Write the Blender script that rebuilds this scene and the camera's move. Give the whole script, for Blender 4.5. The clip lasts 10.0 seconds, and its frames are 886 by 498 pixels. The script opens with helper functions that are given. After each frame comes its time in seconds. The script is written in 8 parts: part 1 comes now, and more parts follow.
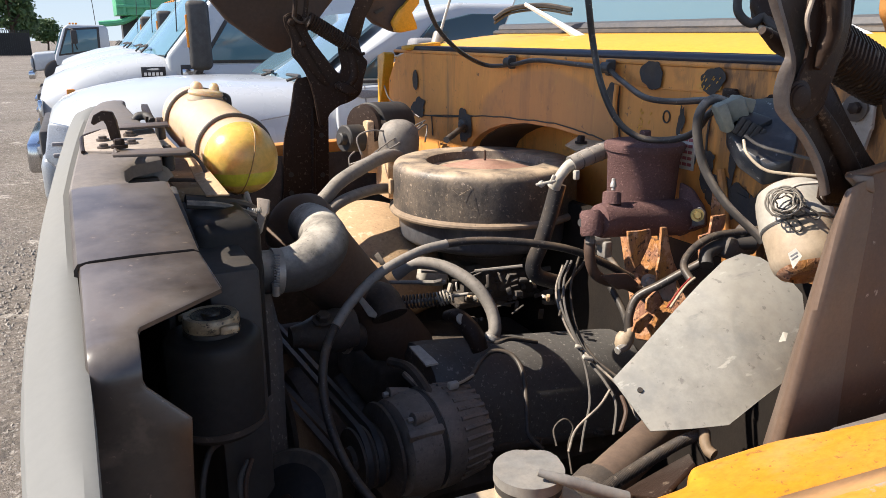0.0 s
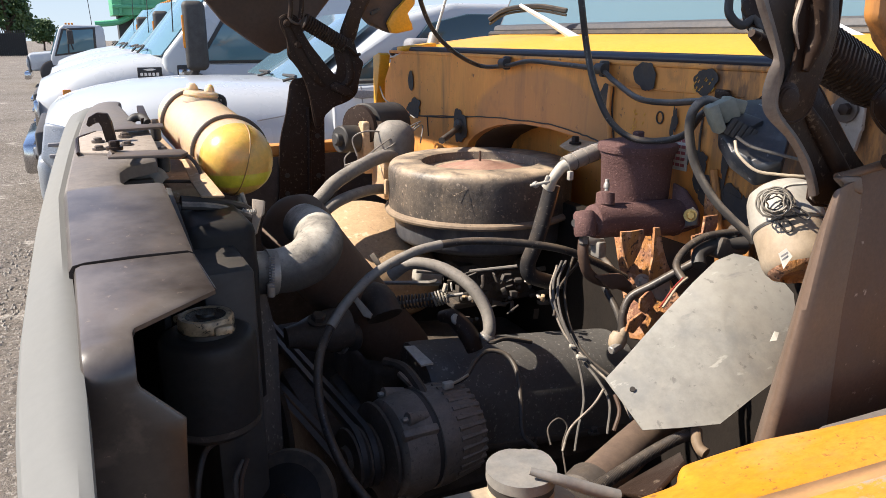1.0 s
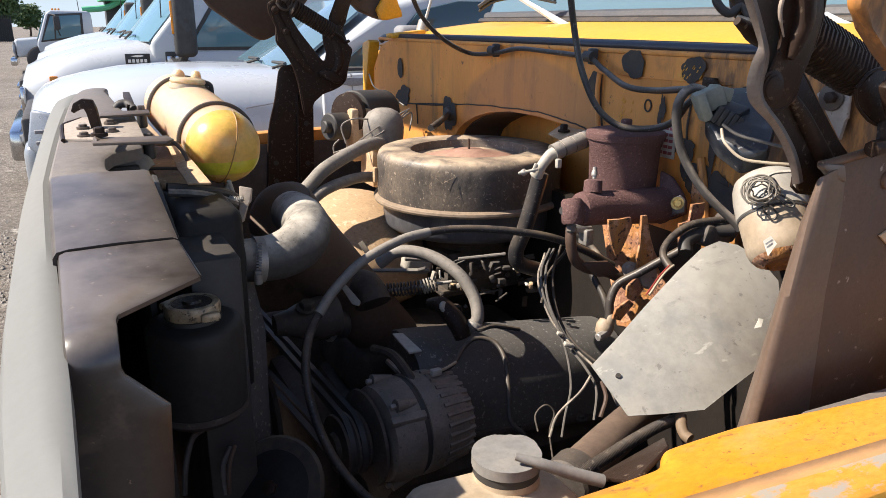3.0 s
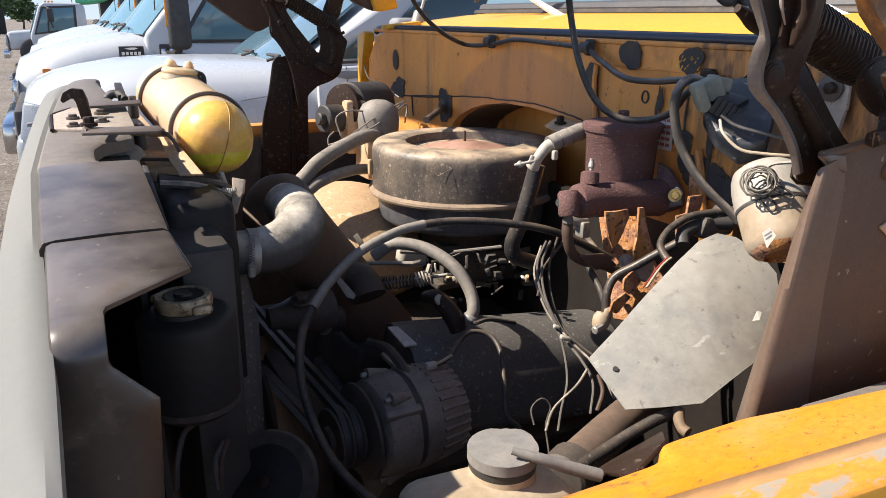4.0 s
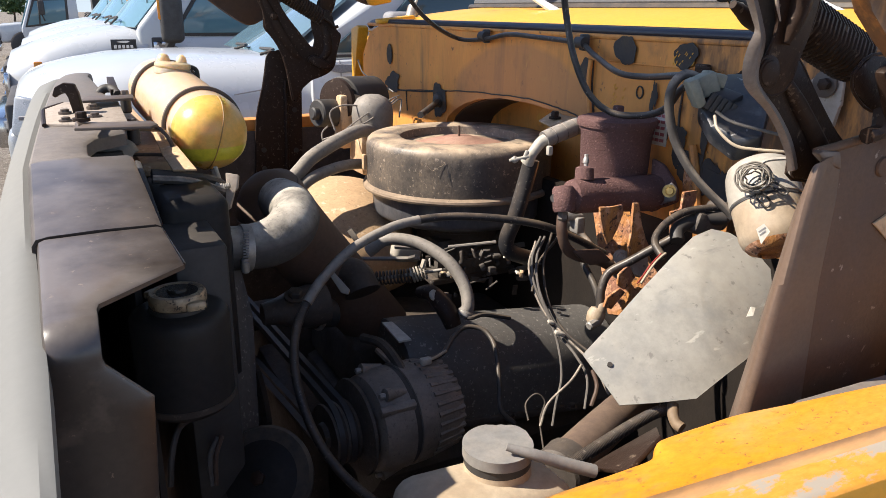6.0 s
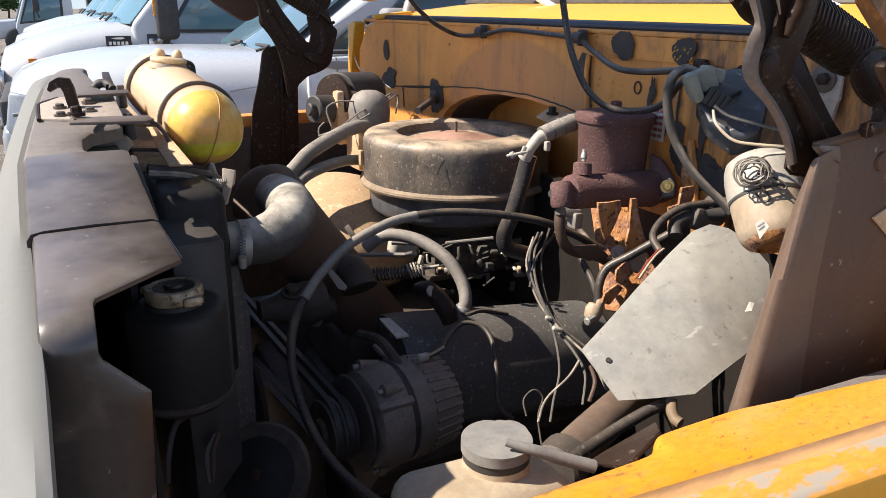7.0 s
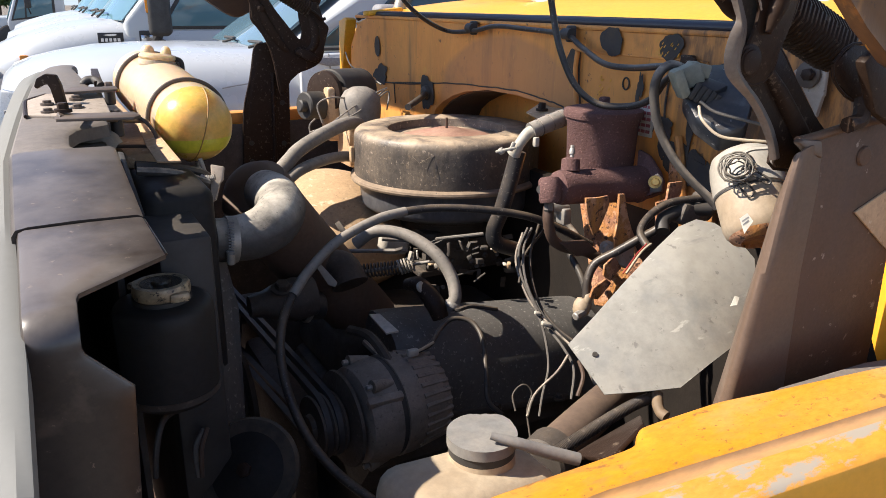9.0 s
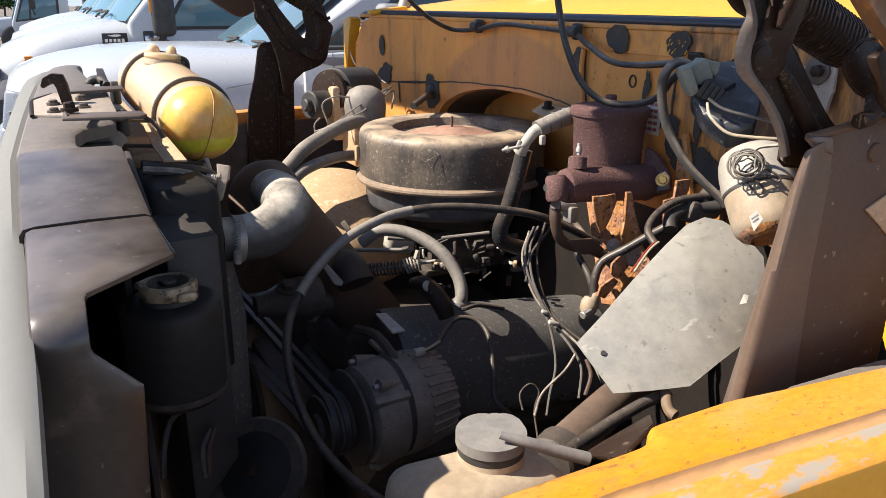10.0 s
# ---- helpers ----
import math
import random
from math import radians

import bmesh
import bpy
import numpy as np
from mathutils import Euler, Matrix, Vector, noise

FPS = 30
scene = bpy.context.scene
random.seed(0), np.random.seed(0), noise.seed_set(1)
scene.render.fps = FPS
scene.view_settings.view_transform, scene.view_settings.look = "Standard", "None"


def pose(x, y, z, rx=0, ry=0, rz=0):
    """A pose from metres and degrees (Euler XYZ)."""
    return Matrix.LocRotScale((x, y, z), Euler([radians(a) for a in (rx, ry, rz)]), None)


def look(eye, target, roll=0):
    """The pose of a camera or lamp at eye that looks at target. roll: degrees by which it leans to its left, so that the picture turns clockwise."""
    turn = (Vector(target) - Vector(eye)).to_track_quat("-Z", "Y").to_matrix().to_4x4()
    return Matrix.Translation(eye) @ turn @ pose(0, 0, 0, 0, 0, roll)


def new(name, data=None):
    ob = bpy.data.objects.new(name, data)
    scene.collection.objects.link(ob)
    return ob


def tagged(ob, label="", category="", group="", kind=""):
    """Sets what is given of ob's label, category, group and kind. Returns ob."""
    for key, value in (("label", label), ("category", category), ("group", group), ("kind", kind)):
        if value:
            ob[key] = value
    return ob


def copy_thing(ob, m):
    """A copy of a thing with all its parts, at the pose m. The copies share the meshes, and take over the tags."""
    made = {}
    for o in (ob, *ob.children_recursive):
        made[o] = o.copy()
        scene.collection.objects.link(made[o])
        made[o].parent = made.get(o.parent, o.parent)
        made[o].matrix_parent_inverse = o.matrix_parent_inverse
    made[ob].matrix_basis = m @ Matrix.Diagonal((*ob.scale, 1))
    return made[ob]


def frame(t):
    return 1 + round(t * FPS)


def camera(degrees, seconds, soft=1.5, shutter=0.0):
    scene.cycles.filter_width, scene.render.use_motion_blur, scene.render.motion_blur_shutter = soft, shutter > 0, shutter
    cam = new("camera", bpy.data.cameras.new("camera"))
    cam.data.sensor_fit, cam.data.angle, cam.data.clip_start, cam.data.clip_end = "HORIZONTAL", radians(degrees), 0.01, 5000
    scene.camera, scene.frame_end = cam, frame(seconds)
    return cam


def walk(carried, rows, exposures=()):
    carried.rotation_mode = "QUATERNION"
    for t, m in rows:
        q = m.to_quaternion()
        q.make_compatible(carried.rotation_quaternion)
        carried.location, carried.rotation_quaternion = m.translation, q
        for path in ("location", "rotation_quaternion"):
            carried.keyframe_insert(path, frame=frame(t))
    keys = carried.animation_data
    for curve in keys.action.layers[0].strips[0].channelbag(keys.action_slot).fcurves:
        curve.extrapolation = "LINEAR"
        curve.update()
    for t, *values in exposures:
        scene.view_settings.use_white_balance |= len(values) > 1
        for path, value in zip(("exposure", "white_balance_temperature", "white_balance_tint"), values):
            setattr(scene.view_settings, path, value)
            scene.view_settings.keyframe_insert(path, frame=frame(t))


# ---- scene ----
# ---------------------------------------------------------------- camera
cam = camera(62.20, 10.0, soft=0.6)
# seconds, place, turn (Euler degrees)
ROWS = [
    (0, 0, 0, 1.72, 73.8, -0, -26),
    (0.5, 0.0024, -0.0037, 1.7218, 73.823, 0.05, -26.11),
    (1, 0.0011, -0.0058, 1.7222, 73.795, 0.032, -26.241),
    (1.5, -0.0006, -0.0091, 1.7232, 73.655, 0, -26.414),
    (2, 0.0016, -0.012, 1.723, 73.476, -0.04, -26.613),
    (2.5, 0.003, -0.0105, 1.7231, 73.183, -0.122, -26.759),
    (4, 0.0081, -0.001, 1.7166, 72.421, -0.309, -27.243),
    (4.5, 0.0108, 0.0042, 1.7165, 72.255, -0.356, -27.369),
    (5, 0.0113, 0.0037, 1.7179, 72.152, -0.384, -27.452),
    (5.5, 0.0092, -0.0002, 1.7186, 72.075, -0.429, -27.556),
    (7, 0.0075, 0.0037, 1.7149, 71.764, -0.511, -27.987),
    (7.5, 0.0089, 0.0038, 1.7143, 71.698, -0.561, -28.143),
    (8, 0.0085, -0.001, 1.7167, 71.614, -0.661, -28.354),
    (8.5, 0.0095, -0.0027, 1.7163, 71.485, -0.664, -28.451),
    (9, 0.0126, -0.0032, 1.7148, 71.512, -0.482, -28.426),
    (9.5, 0.0105, -0.0028, 1.7156, 71.513, -0.314, -28.303),
    (10, 0.0107, 0.0011, 1.713, 71.465, -0.239, -28.198),
]
walk(cam, [(t, pose(x, y, z, rx, ry, rz)) for t, x, y, z, rx, ry, rz in ROWS])

# ---------------------------------------------------------------- light
TO_SUN = Vector((-0.664, 0.242, 0.707)).normalized()
world = bpy.data.worlds.new("sky")
world.use_nodes = True
scene.world = world
_n = world.node_tree.nodes
_sky = _n.new("ShaderNodeTexSky")
_sky.sky_type, _sky.sun_disc = "NISHITA", False
_sky.sun_elevation = math.asin(TO_SUN.z)
_sky.sun_rotation = math.atan2(TO_SUN.x, TO_SUN.y)
_sky.air_density, _sky.dust_density, _sky.ozone_density, _sky.altitude = 0.75, 0.02, 3.0, 0
_tint = _n.new("ShaderNodeMix")
_tint.data_type, _tint.blend_type = "RGBA", "MULTIPLY"
_tint.inputs["Factor"].default_value = 1.0
_tint.inputs["B"].default_value = (1.17, 1.0, 0.94, 1)
world.node_tree.links.new(_sky.outputs[0], _tint.inputs["A"])
world.node_tree.links.new(_tint.outputs["Result"], _n["Background"].inputs[0])
_n["Background"].inputs[1].default_value = 0.15
sun = new("sun", bpy.data.lights.new("sun", "SUN"))
sun.data.energy, sun.data.angle, sun.data.color = 5.5, radians(0.53), (1.0, 0.92, 0.81)
sun.matrix_world = look(TO_SUN * 20, (0, 0, 0))
scene.view_settings.exposure = 0.90


# ---------------------------------------------------------------- materials
def mat(name, base, rough=0.5, metal=0.0, second=None, amount=0.5, scale=9.0, third=None, third_cut=0.62,
        fine=120.0, bump=0.12, dust=None, dust_amount=0.0, coat=0.0, stretch=None, rough_var=0.15, size=0.002, grain=0.46):
    """Base colour broken by large patches of a second and sharp spots of a third, fine grain, and dust that lies on what faces up."""
    m = bpy.data.materials.new(name)
    m.use_nodes = True
    t = m.node_tree
    n, l = t.nodes, t.links
    bsdf = n["Principled BSDF"]
    co = n.new("ShaderNodeTexCoord")
    mp = n.new("ShaderNodeMapping")
    l.new(co.outputs["Object"], mp.inputs[0])
    if stretch:
        mp.inputs["Scale"].default_value = stretch

    def noise_node(s, detail=5, rough_=0.6):
        q = n.new("ShaderNodeTexNoise")
        q.inputs["Scale"].default_value, q.inputs["Detail"].default_value, q.inputs["Roughness"].default_value = s, detail, rough_
        l.new(mp.outputs[0], q.inputs["Vector"])
        return q

    def ramp(src, lo, hi):
        r = n.new("ShaderNodeMapRange")
        r.inputs["From Min"].default_value, r.inputs["From Max"].default_value = lo, hi
        l.new(src, r.inputs["Value"])
        return r.outputs[0]

    def mix(fac, a, b):
        q = n.new("ShaderNodeMix")
        q.data_type = "RGBA"
        for sock, v in ((q.inputs["Factor"], fac), (q.inputs["A"], a), (q.inputs["B"], b)):
            if isinstance(v, (tuple, list)):
                sock.default_value = (*v, 1)
            elif isinstance(v, float):
                sock.default_value = v
            else:
                l.new(v, sock)
        return q.outputs["Result"]

    def times(a, b):
        q = n.new("ShaderNodeMath")
        q.operation = "MULTIPLY"
        for i, v in enumerate((a, b)):
            if isinstance(v, float):
                q.inputs[i].default_value = v
            else:
                l.new(v, q.inputs[i])
        return q.outputs[0]

    big, small = noise_node(scale), noise_node(fine, 5, 0.7)
    second = second or tuple(c * 0.72 for c in base)
    col = mix(times(ramp(big.outputs[0], 0.36, 0.68), float(amount)), tuple(base), tuple(second))
    col = mix(times(ramp(small.outputs[0], 0.36, 0.68), float(grain)), col, tuple(c * 0.5 for c in base))
    if third:
        spot = noise_node(scale * 2.6, 7, 0.72)
        col = mix(ramp(spot.outputs[0], third_cut, third_cut + 0.05), col, tuple(third))
    dusty = None
    if dust:
        geo = n.new("ShaderNodeNewGeometry")
        sep = n.new("ShaderNodeSeparateXYZ")
        l.new(geo.outputs["Normal"], sep.inputs[0])
        up = ramp(sep.outputs["Z"], 0.0, 0.75)
        cloud = ramp(noise_node(scale * 1.7, 6, 0.65).outputs[0], 0.3, 0.6)
        dusty = times(times(up, cloud), float(dust_amount))
        col = mix(dusty, col, tuple(dust))
    l.new(col, bsdf.inputs["Base Color"])
    bsdf.inputs["Metallic"].default_value = metal
    rg = n.new("ShaderNodeMath")
    rg.operation = "MULTIPLY_ADD"
    l.new(big.outputs[0], rg.inputs[0])
    rg.inputs[1].default_value, rg.inputs[2].default_value = rough_var * 2, rough - rough_var
    l.new(rg.outputs[0], bsdf.inputs["Roughness"])
    if coat:
        bsdf.inputs["Coat Weight"].default_value = coat
        bsdf.inputs["Coat Roughness"].default_value = 0.08
    if bump:
        b = n.new("ShaderNodeBump")
        b.inputs["Strength"].default_value, b.inputs["Distance"].default_value = bump, size
        l.new(small.outputs[0], b.inputs["Height"])
        l.new(b.outputs[0], bsdf.inputs["Normal"])
    return m


def glassy(name, colour, rough=0.03, clear=0.0):
    """Window glass: dark, glossy, partly clear."""
    m = bpy.data.materials.new(name)
    m.use_nodes = True
    b = m.node_tree.nodes["Principled BSDF"]
    b.inputs["Base Color"].default_value = (*colour, 1)
    b.inputs["Roughness"].default_value = rough
    b.inputs["Transmission Weight"].default_value = clear
    b.inputs["IOR"].default_value = 1.5
    return m


def layer(m, tint, scale, lo, hi, amount, stretch=(1, 1, 1), grow=None, axis="X"):
    """Adds one more film of dirt or wear over a material: noise from lo to hi lets the tint in; grow thickens it along an axis."""
    n, l = m.node_tree.nodes, m.node_tree.links
    sock = n["Principled BSDF"].inputs["Base Color"]
    under = sock.links[0].from_socket
    co = n.new("ShaderNodeTexCoord")
    mp = n.new("ShaderNodeMapping")
    mp.inputs["Scale"].default_value = stretch
    mp.inputs["Location"].default_value = (scale * 0.37, scale * 0.11, tint[0] * 9)
    l.new(co.outputs["Object"], mp.inputs[0])
    q = n.new("ShaderNodeTexNoise")
    q.inputs["Scale"].default_value, q.inputs["Detail"].default_value, q.inputs["Roughness"].default_value = scale, 7, 0.62
    l.new(mp.outputs[0], q.inputs["Vector"])
    src = q.outputs[0]
    if grow:
        sep = n.new("ShaderNodeSeparateXYZ")
        l.new(co.outputs["Object"], sep.inputs[0])
        g = n.new("ShaderNodeMapRange")
        g.inputs["From Min"].default_value, g.inputs["From Max"].default_value = grow
        g.inputs["To Min"].default_value, g.inputs["To Max"].default_value = -0.12, 0.22
        l.new(sep.outputs[axis], g.inputs["Value"])
        s = n.new("ShaderNodeMath")
        s.operation = "ADD"
        l.new(src, s.inputs[0])
        l.new(g.outputs[0], s.inputs[1])
        src = s.outputs[0]
    r = n.new("ShaderNodeMapRange")
    r.inputs["From Min"].default_value, r.inputs["From Max"].default_value = lo, hi
    r.inputs["To Max"].default_value = amount
    l.new(src, r.inputs["Value"])
    x = n.new("ShaderNodeMix")
    x.data_type = "RGBA"
    l.new(r.outputs[0], x.inputs["Factor"])
    l.new(under, x.inputs["A"])
    x.inputs["B"].default_value = (*tint, 1)
    l.new(x.outputs["Result"], sock)
    return m


DUST = (0.30, 0.215, 0.135)
M_YELLOW = mat("yellow_paint", (0.72, 0.33, 0.012), 0.42, second=(0.66, 0.36, 0.09), amount=0.6, scale=14, third=(0.30, 0.16, 0.05), third_cut=0.72, fine=260, bump=0.05, dust=(0.52, 0.36, 0.19), dust_amount=0.35)
M_WORNYELLOW = mat("worn_yellow_paint", (0.70, 0.285, 0.014), 0.6, second=(0.58, 0.31, 0.10), amount=0.7, scale=9, third=(0.34, 0.285, 0.22), third_cut=0.49, fine=200, bump=0.08, stretch=(0.4, 1, 1))
M_OUTERYELLOW = mat("outer_yellow_paint", (0.92, 0.39, 0.022), 0.55, second=(0.86, 0.36, 0.03), amount=0.6, scale=5, third=(0.20, 0.09, 0.02), third_cut=0.79, bump=0.03, grain=0.15)


M_WING = mat("dusty_wing_paint", (0.72, 0.275, 0.012), 0.5, second=(0.66, 0.30, 0.055), amount=0.8, scale=12, third=(0.42, 0.22, 0.06), third_cut=0.72, fine=260, bump=0.06, stretch=(0.45, 1, 1))
layer(M_WING, (0.56, 0.35, 0.20), 10, 0.46, 0.76, 0.85, (0.5, 1.2, 1), (-0.14, 0.20))
layer(M_WING, (0.50, 0.235, 0.05), 46, 0.55, 0.68, 0.6, (0.5, 1, 1))
layer(M_WING, (0.20, 0.10, 0.035), 90, 0.615, 0.68, 0.8, (0.6, 1, 1))
layer(M_WING, (0.12, 0.07, 0.035), 240, 0.62, 0.68, 0.7, (0.7, 1, 1))
layer(M_WING, (0.26, 0.13, 0.05), 18, 0.62, 0.70, 0.7, (0.35, 1.4, 1))
M_GROOVE = mat("groove_dust", (0.46, 0.26, 0.12), 0.8, second=(0.58, 0.27, 0.06), amount=0.8, scale=20, third=(0.40, 0.22, 0.09), third_cut=0.64, bump=0.08, stretch=(0.3, 1, 1))
M_COWL = mat("cowl_yellow", (0.72, 0.345, 0.016), 0.45, second=(0.68, 0.33, 0.03), amount=0.5, scale=4, bump=0.02)
M_FIREWALL = mat("firewall_paint", (0.84, 0.340, 0.062), 0.6, second=(0.68, 0.265, 0.055), amount=1.0, scale=4, third=(0.30, 0.145, 0.055), third_cut=0.66, fine=90, bump=0.12, stretch=(1, 1.5, 0.4), grain=0.22)
layer(M_FIREWALL, (0.42, 0.18, 0.045), 2.6, 0.42, 0.62, 0.5, (1, 1, 0.6))
layer(M_FIREWALL, (0.16, 0.08, 0.035), 8, 0.60, 0.76, 0.8, (1, 1.6, 0.3))
layer(M_FIREWALL, (0.70, 0.36, 0.06), 22, 0.62, 0.72, 0.6)
layer(M_FIREWALL, (0.06, 0.035, 0.022), 46, 0.655, 0.70, 0.8)


def arched(m, base):
    """A browner arch on the firewall over the engine's cover; base: where its coordinates start."""
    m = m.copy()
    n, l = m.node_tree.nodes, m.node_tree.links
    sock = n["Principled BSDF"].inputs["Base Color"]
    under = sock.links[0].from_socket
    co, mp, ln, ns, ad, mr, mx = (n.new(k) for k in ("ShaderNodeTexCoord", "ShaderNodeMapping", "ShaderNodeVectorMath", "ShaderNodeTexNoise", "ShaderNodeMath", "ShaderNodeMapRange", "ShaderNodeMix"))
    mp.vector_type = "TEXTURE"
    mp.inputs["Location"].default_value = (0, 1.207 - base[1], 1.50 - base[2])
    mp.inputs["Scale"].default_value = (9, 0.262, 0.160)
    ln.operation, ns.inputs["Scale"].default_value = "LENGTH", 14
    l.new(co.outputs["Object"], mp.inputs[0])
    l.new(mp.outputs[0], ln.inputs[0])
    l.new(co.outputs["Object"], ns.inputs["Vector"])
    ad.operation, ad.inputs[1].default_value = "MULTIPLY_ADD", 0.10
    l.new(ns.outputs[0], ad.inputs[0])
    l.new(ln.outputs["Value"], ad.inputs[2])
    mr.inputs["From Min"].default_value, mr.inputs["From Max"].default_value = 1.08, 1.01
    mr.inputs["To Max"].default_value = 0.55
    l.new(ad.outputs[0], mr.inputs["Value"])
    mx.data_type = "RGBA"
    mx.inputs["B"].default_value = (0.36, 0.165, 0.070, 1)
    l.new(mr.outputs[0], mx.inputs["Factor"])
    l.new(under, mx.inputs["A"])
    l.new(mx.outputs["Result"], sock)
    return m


layer(M_FIREWALL, (0.13, 0.075, 0.04), 5, 0.56, 0.72, 0.75, (1, 3.2, 0.35))
layer(M_FIREWALL, (0.11, 0.058, 0.030), 11, 0.50, 0.74, 0.6, (1, 2.4, 0.30), (-0.15, -0.62), "Y")
layer(M_FIREWALL, (0.045, 0.030, 0.022), 26, 0.60, 0.72, 0.7, (1, 1.8, 0.5), (-0.25, -0.62), "Y")
layer(M_FIREWALL, (0.09, 0.05, 0.03), 75, 0.66, 0.70, 0.8)
layer(M_FIREWALL, (0.20, 0.095, 0.035), 17, 0.58, 0.74, 0.55)
layer(M_FIREWALL, (0.78, 0.40, 0.07), 60, 0.655, 0.69, 0.7, (1, 2.0, 0.5))
M_ARCHED = arched(M_FIREWALL, (0.81, 1.2, 0.75))
M_BLACKSTAIN = mat("tar_stain", (0.040, 0.036, 0.034), 0.85, second=(0.085, 0.062, 0.042), amount=0.9, scale=38, third=(0.40, 0.20, 0.03), third_cut=0.66, bump=0.2)
# near-black tone stands in for the engine's shade over the lower firewall
M_LOWERDARK = mat("shade_dark_lower_firewall", (0.026, 0.020, 0.016), 0.6, second=(0.012, 0.010, 0.009), amount=0.9, scale=9, third=(0.09, 0.045, 0.018), third_cut=0.70, fine=110, bump=0.3)
M_POST = mat("brown_post_paint", (0.135, 0.074, 0.042), 0.62, second=(0.10, 0.054, 0.031), amount=0.9, scale=7, third=(0.34, 0.24, 0.17), third_cut=0.68, fine=240, bump=0.18)
layer(M_POST, (0.09, 0.055, 0.04), 10, 0.52, 0.70, 0.7)
layer(M_POST, (0.42, 0.32, 0.24), 80, 0.64, 0.68, 0.6)
M_BROWN = mat("rust_and_shade_brown", (0.105, 0.066, 0.048), 0.55, second=(0.070, 0.042, 0.030), amount=0.8, scale=8, third=(0.17, 0.10, 0.07), third_cut=0.70, fine=200, bump=0.15)
M_HINGE = mat("greasy_hinge_steel", (0.033, 0.0195, 0.0135), 0.5, second=(0.048, 0.030, 0.021), amount=0.8, scale=14, third=(0.10, 0.07, 0.05), third_cut=0.78, fine=200, bump=0.25)
M_BLACK = mat("black_plastic", (0.046, 0.042, 0.039), 0.62, second=(0.030, 0.026, 0.023), amount=0.9, scale=18, bump=0.1, dust=DUST, dust_amount=0.07)
M_PANEL = mat("satin_brown_black_paint", (0.034, 0.025, 0.021), 0.34, second=(0.048, 0.036, 0.030), amount=0.7, scale=6, third=(0.20, 0.15, 0.115), third_cut=0.755, fine=160, bump=0.03, dust=(0.225, 0.192, 0.168), dust_amount=0.55, rough_var=0.08)
layer(M_PANEL, (0.115, 0.085, 0.066), 26, 0.60, 0.70, 0.45, (1, 0.5, 1))
layer(M_PANEL, (0.26, 0.20, 0.15), 120, 0.655, 0.70, 0.6)
M_TANKBLACK = mat("black_tank_plastic", (0.024, 0.022, 0.021), 0.55, second=(0.034, 0.030, 0.027), scale=14, bump=0.1)
M_CANTAN = mat("tan_stained_paint", (0.37, 0.275, 0.18), 0.6, second=(0.42, 0.34, 0.25), amount=0.9, scale=14, third=(0.20, 0.10, 0.045), third_cut=0.68, bump=0.1)
M_WIRETAN = mat("dusty_thin_wire", (0.27, 0.235, 0.19), 0.6, second=(0.17, 0.15, 0.125), scale=40, bump=0.0)
M_PANELDUST = mat("dust_filmed_panel", (0.165, 0.140, 0.122), 0.6, second=(0.215, 0.182, 0.156), amount=0.9, scale=10, third=(0.06, 0.047, 0.04), third_cut=0.68, bump=0.08)
M_AIR = mat("dusty_black_paint", (0.050, 0.046, 0.045), 0.5, second=(0.20, 0.155, 0.115), amount=1.0, scale=9, third=(0.035, 0.034, 0.036), third_cut=0.62, fine=190, bump=0.35, stretch=(1, 1, 0.8), dust=(0.50, 0.375, 0.25), dust_amount=1.0)
layer(M_AIR, (0.022, 0.021, 0.022), 30, 0.55, 0.70, 0.7)
layer(M_AIR, (0.30, 0.21, 0.14), 90, 0.62, 0.70, 0.5)
M_AIRRED = mat("dusty_red_lid", (0.33, 0.16, 0.115), 0.7, second=(0.40, 0.27, 0.18), amount=0.9, scale=12, bump=0.1)
M_HOSE = mat("dusty_rubber", (0.055, 0.049, 0.045), 0.65, second=(0.11, 0.092, 0.075), scale=25, bump=0.15, dust=(0.50, 0.41, 0.32), dust_amount=0.95)
M_RUBBER = mat("black_rubber", (0.050, 0.047, 0.045), 0.45, second=(0.030, 0.027, 0.025), scale=25, bump=0.08, dust=DUST, dust_amount=0.25)
M_CABLE = mat("black_cable", (0.027, 0.026, 0.028), 0.38, second=(0.05, 0.045, 0.04), scale=20, bump=0.05, dust=DUST, dust_amount=0.35)
M_GREYHOSE = mat("grey_hose", (0.20, 0.178, 0.155), 0.65, second=(0.14, 0.122, 0.104), scale=25, bump=0.15, dust=(0.36, 0.31, 0.255), dust_amount=0.6)
M_MAROON = mat("rusty_cast_iron", (0.165, 0.092, 0.084), 0.75, second=(0.12, 0.062, 0.054), amount=0.8, scale=14, third=(0.24, 0.15, 0.13), third_cut=0.72, fine=320, bump=0.7, size=0.003)
M_RUST = mat("flaking_rust", (0.56, 0.24, 0.06), 0.85, second=(0.30, 0.15, 0.125), amount=1.0, scale=38, third=(0.09, 0.038, 0.022), third_cut=0.61, fine=300, bump=0.8, stretch=(1, 1, 0.45), size=0.004)
layer(M_RUST, (0.62, 0.34, 0.20), 70, 0.54, 0.62, 0.8)
layer(M_RUST, (0.05, 0.025, 0.02), 120, 0.56, 0.62, 0.85)
M_SHIELD = mat("dull_aluminium", (0.33, 0.315, 0.28), 0.42, metal=0.15, second=(0.375, 0.345, 0.29), amount=0.7, scale=3.5, third=(0.28, 0.27, 0.245), third_cut=0.74, fine=60, bump=0.05)
layer(M_SHIELD, (0.42, 0.385, 0.325), 7, 0.46, 0.66, 0.55)
layer(M_SHIELD, (0.20, 0.205, 0.205), 14, 0.54, 0.72, 0.5)
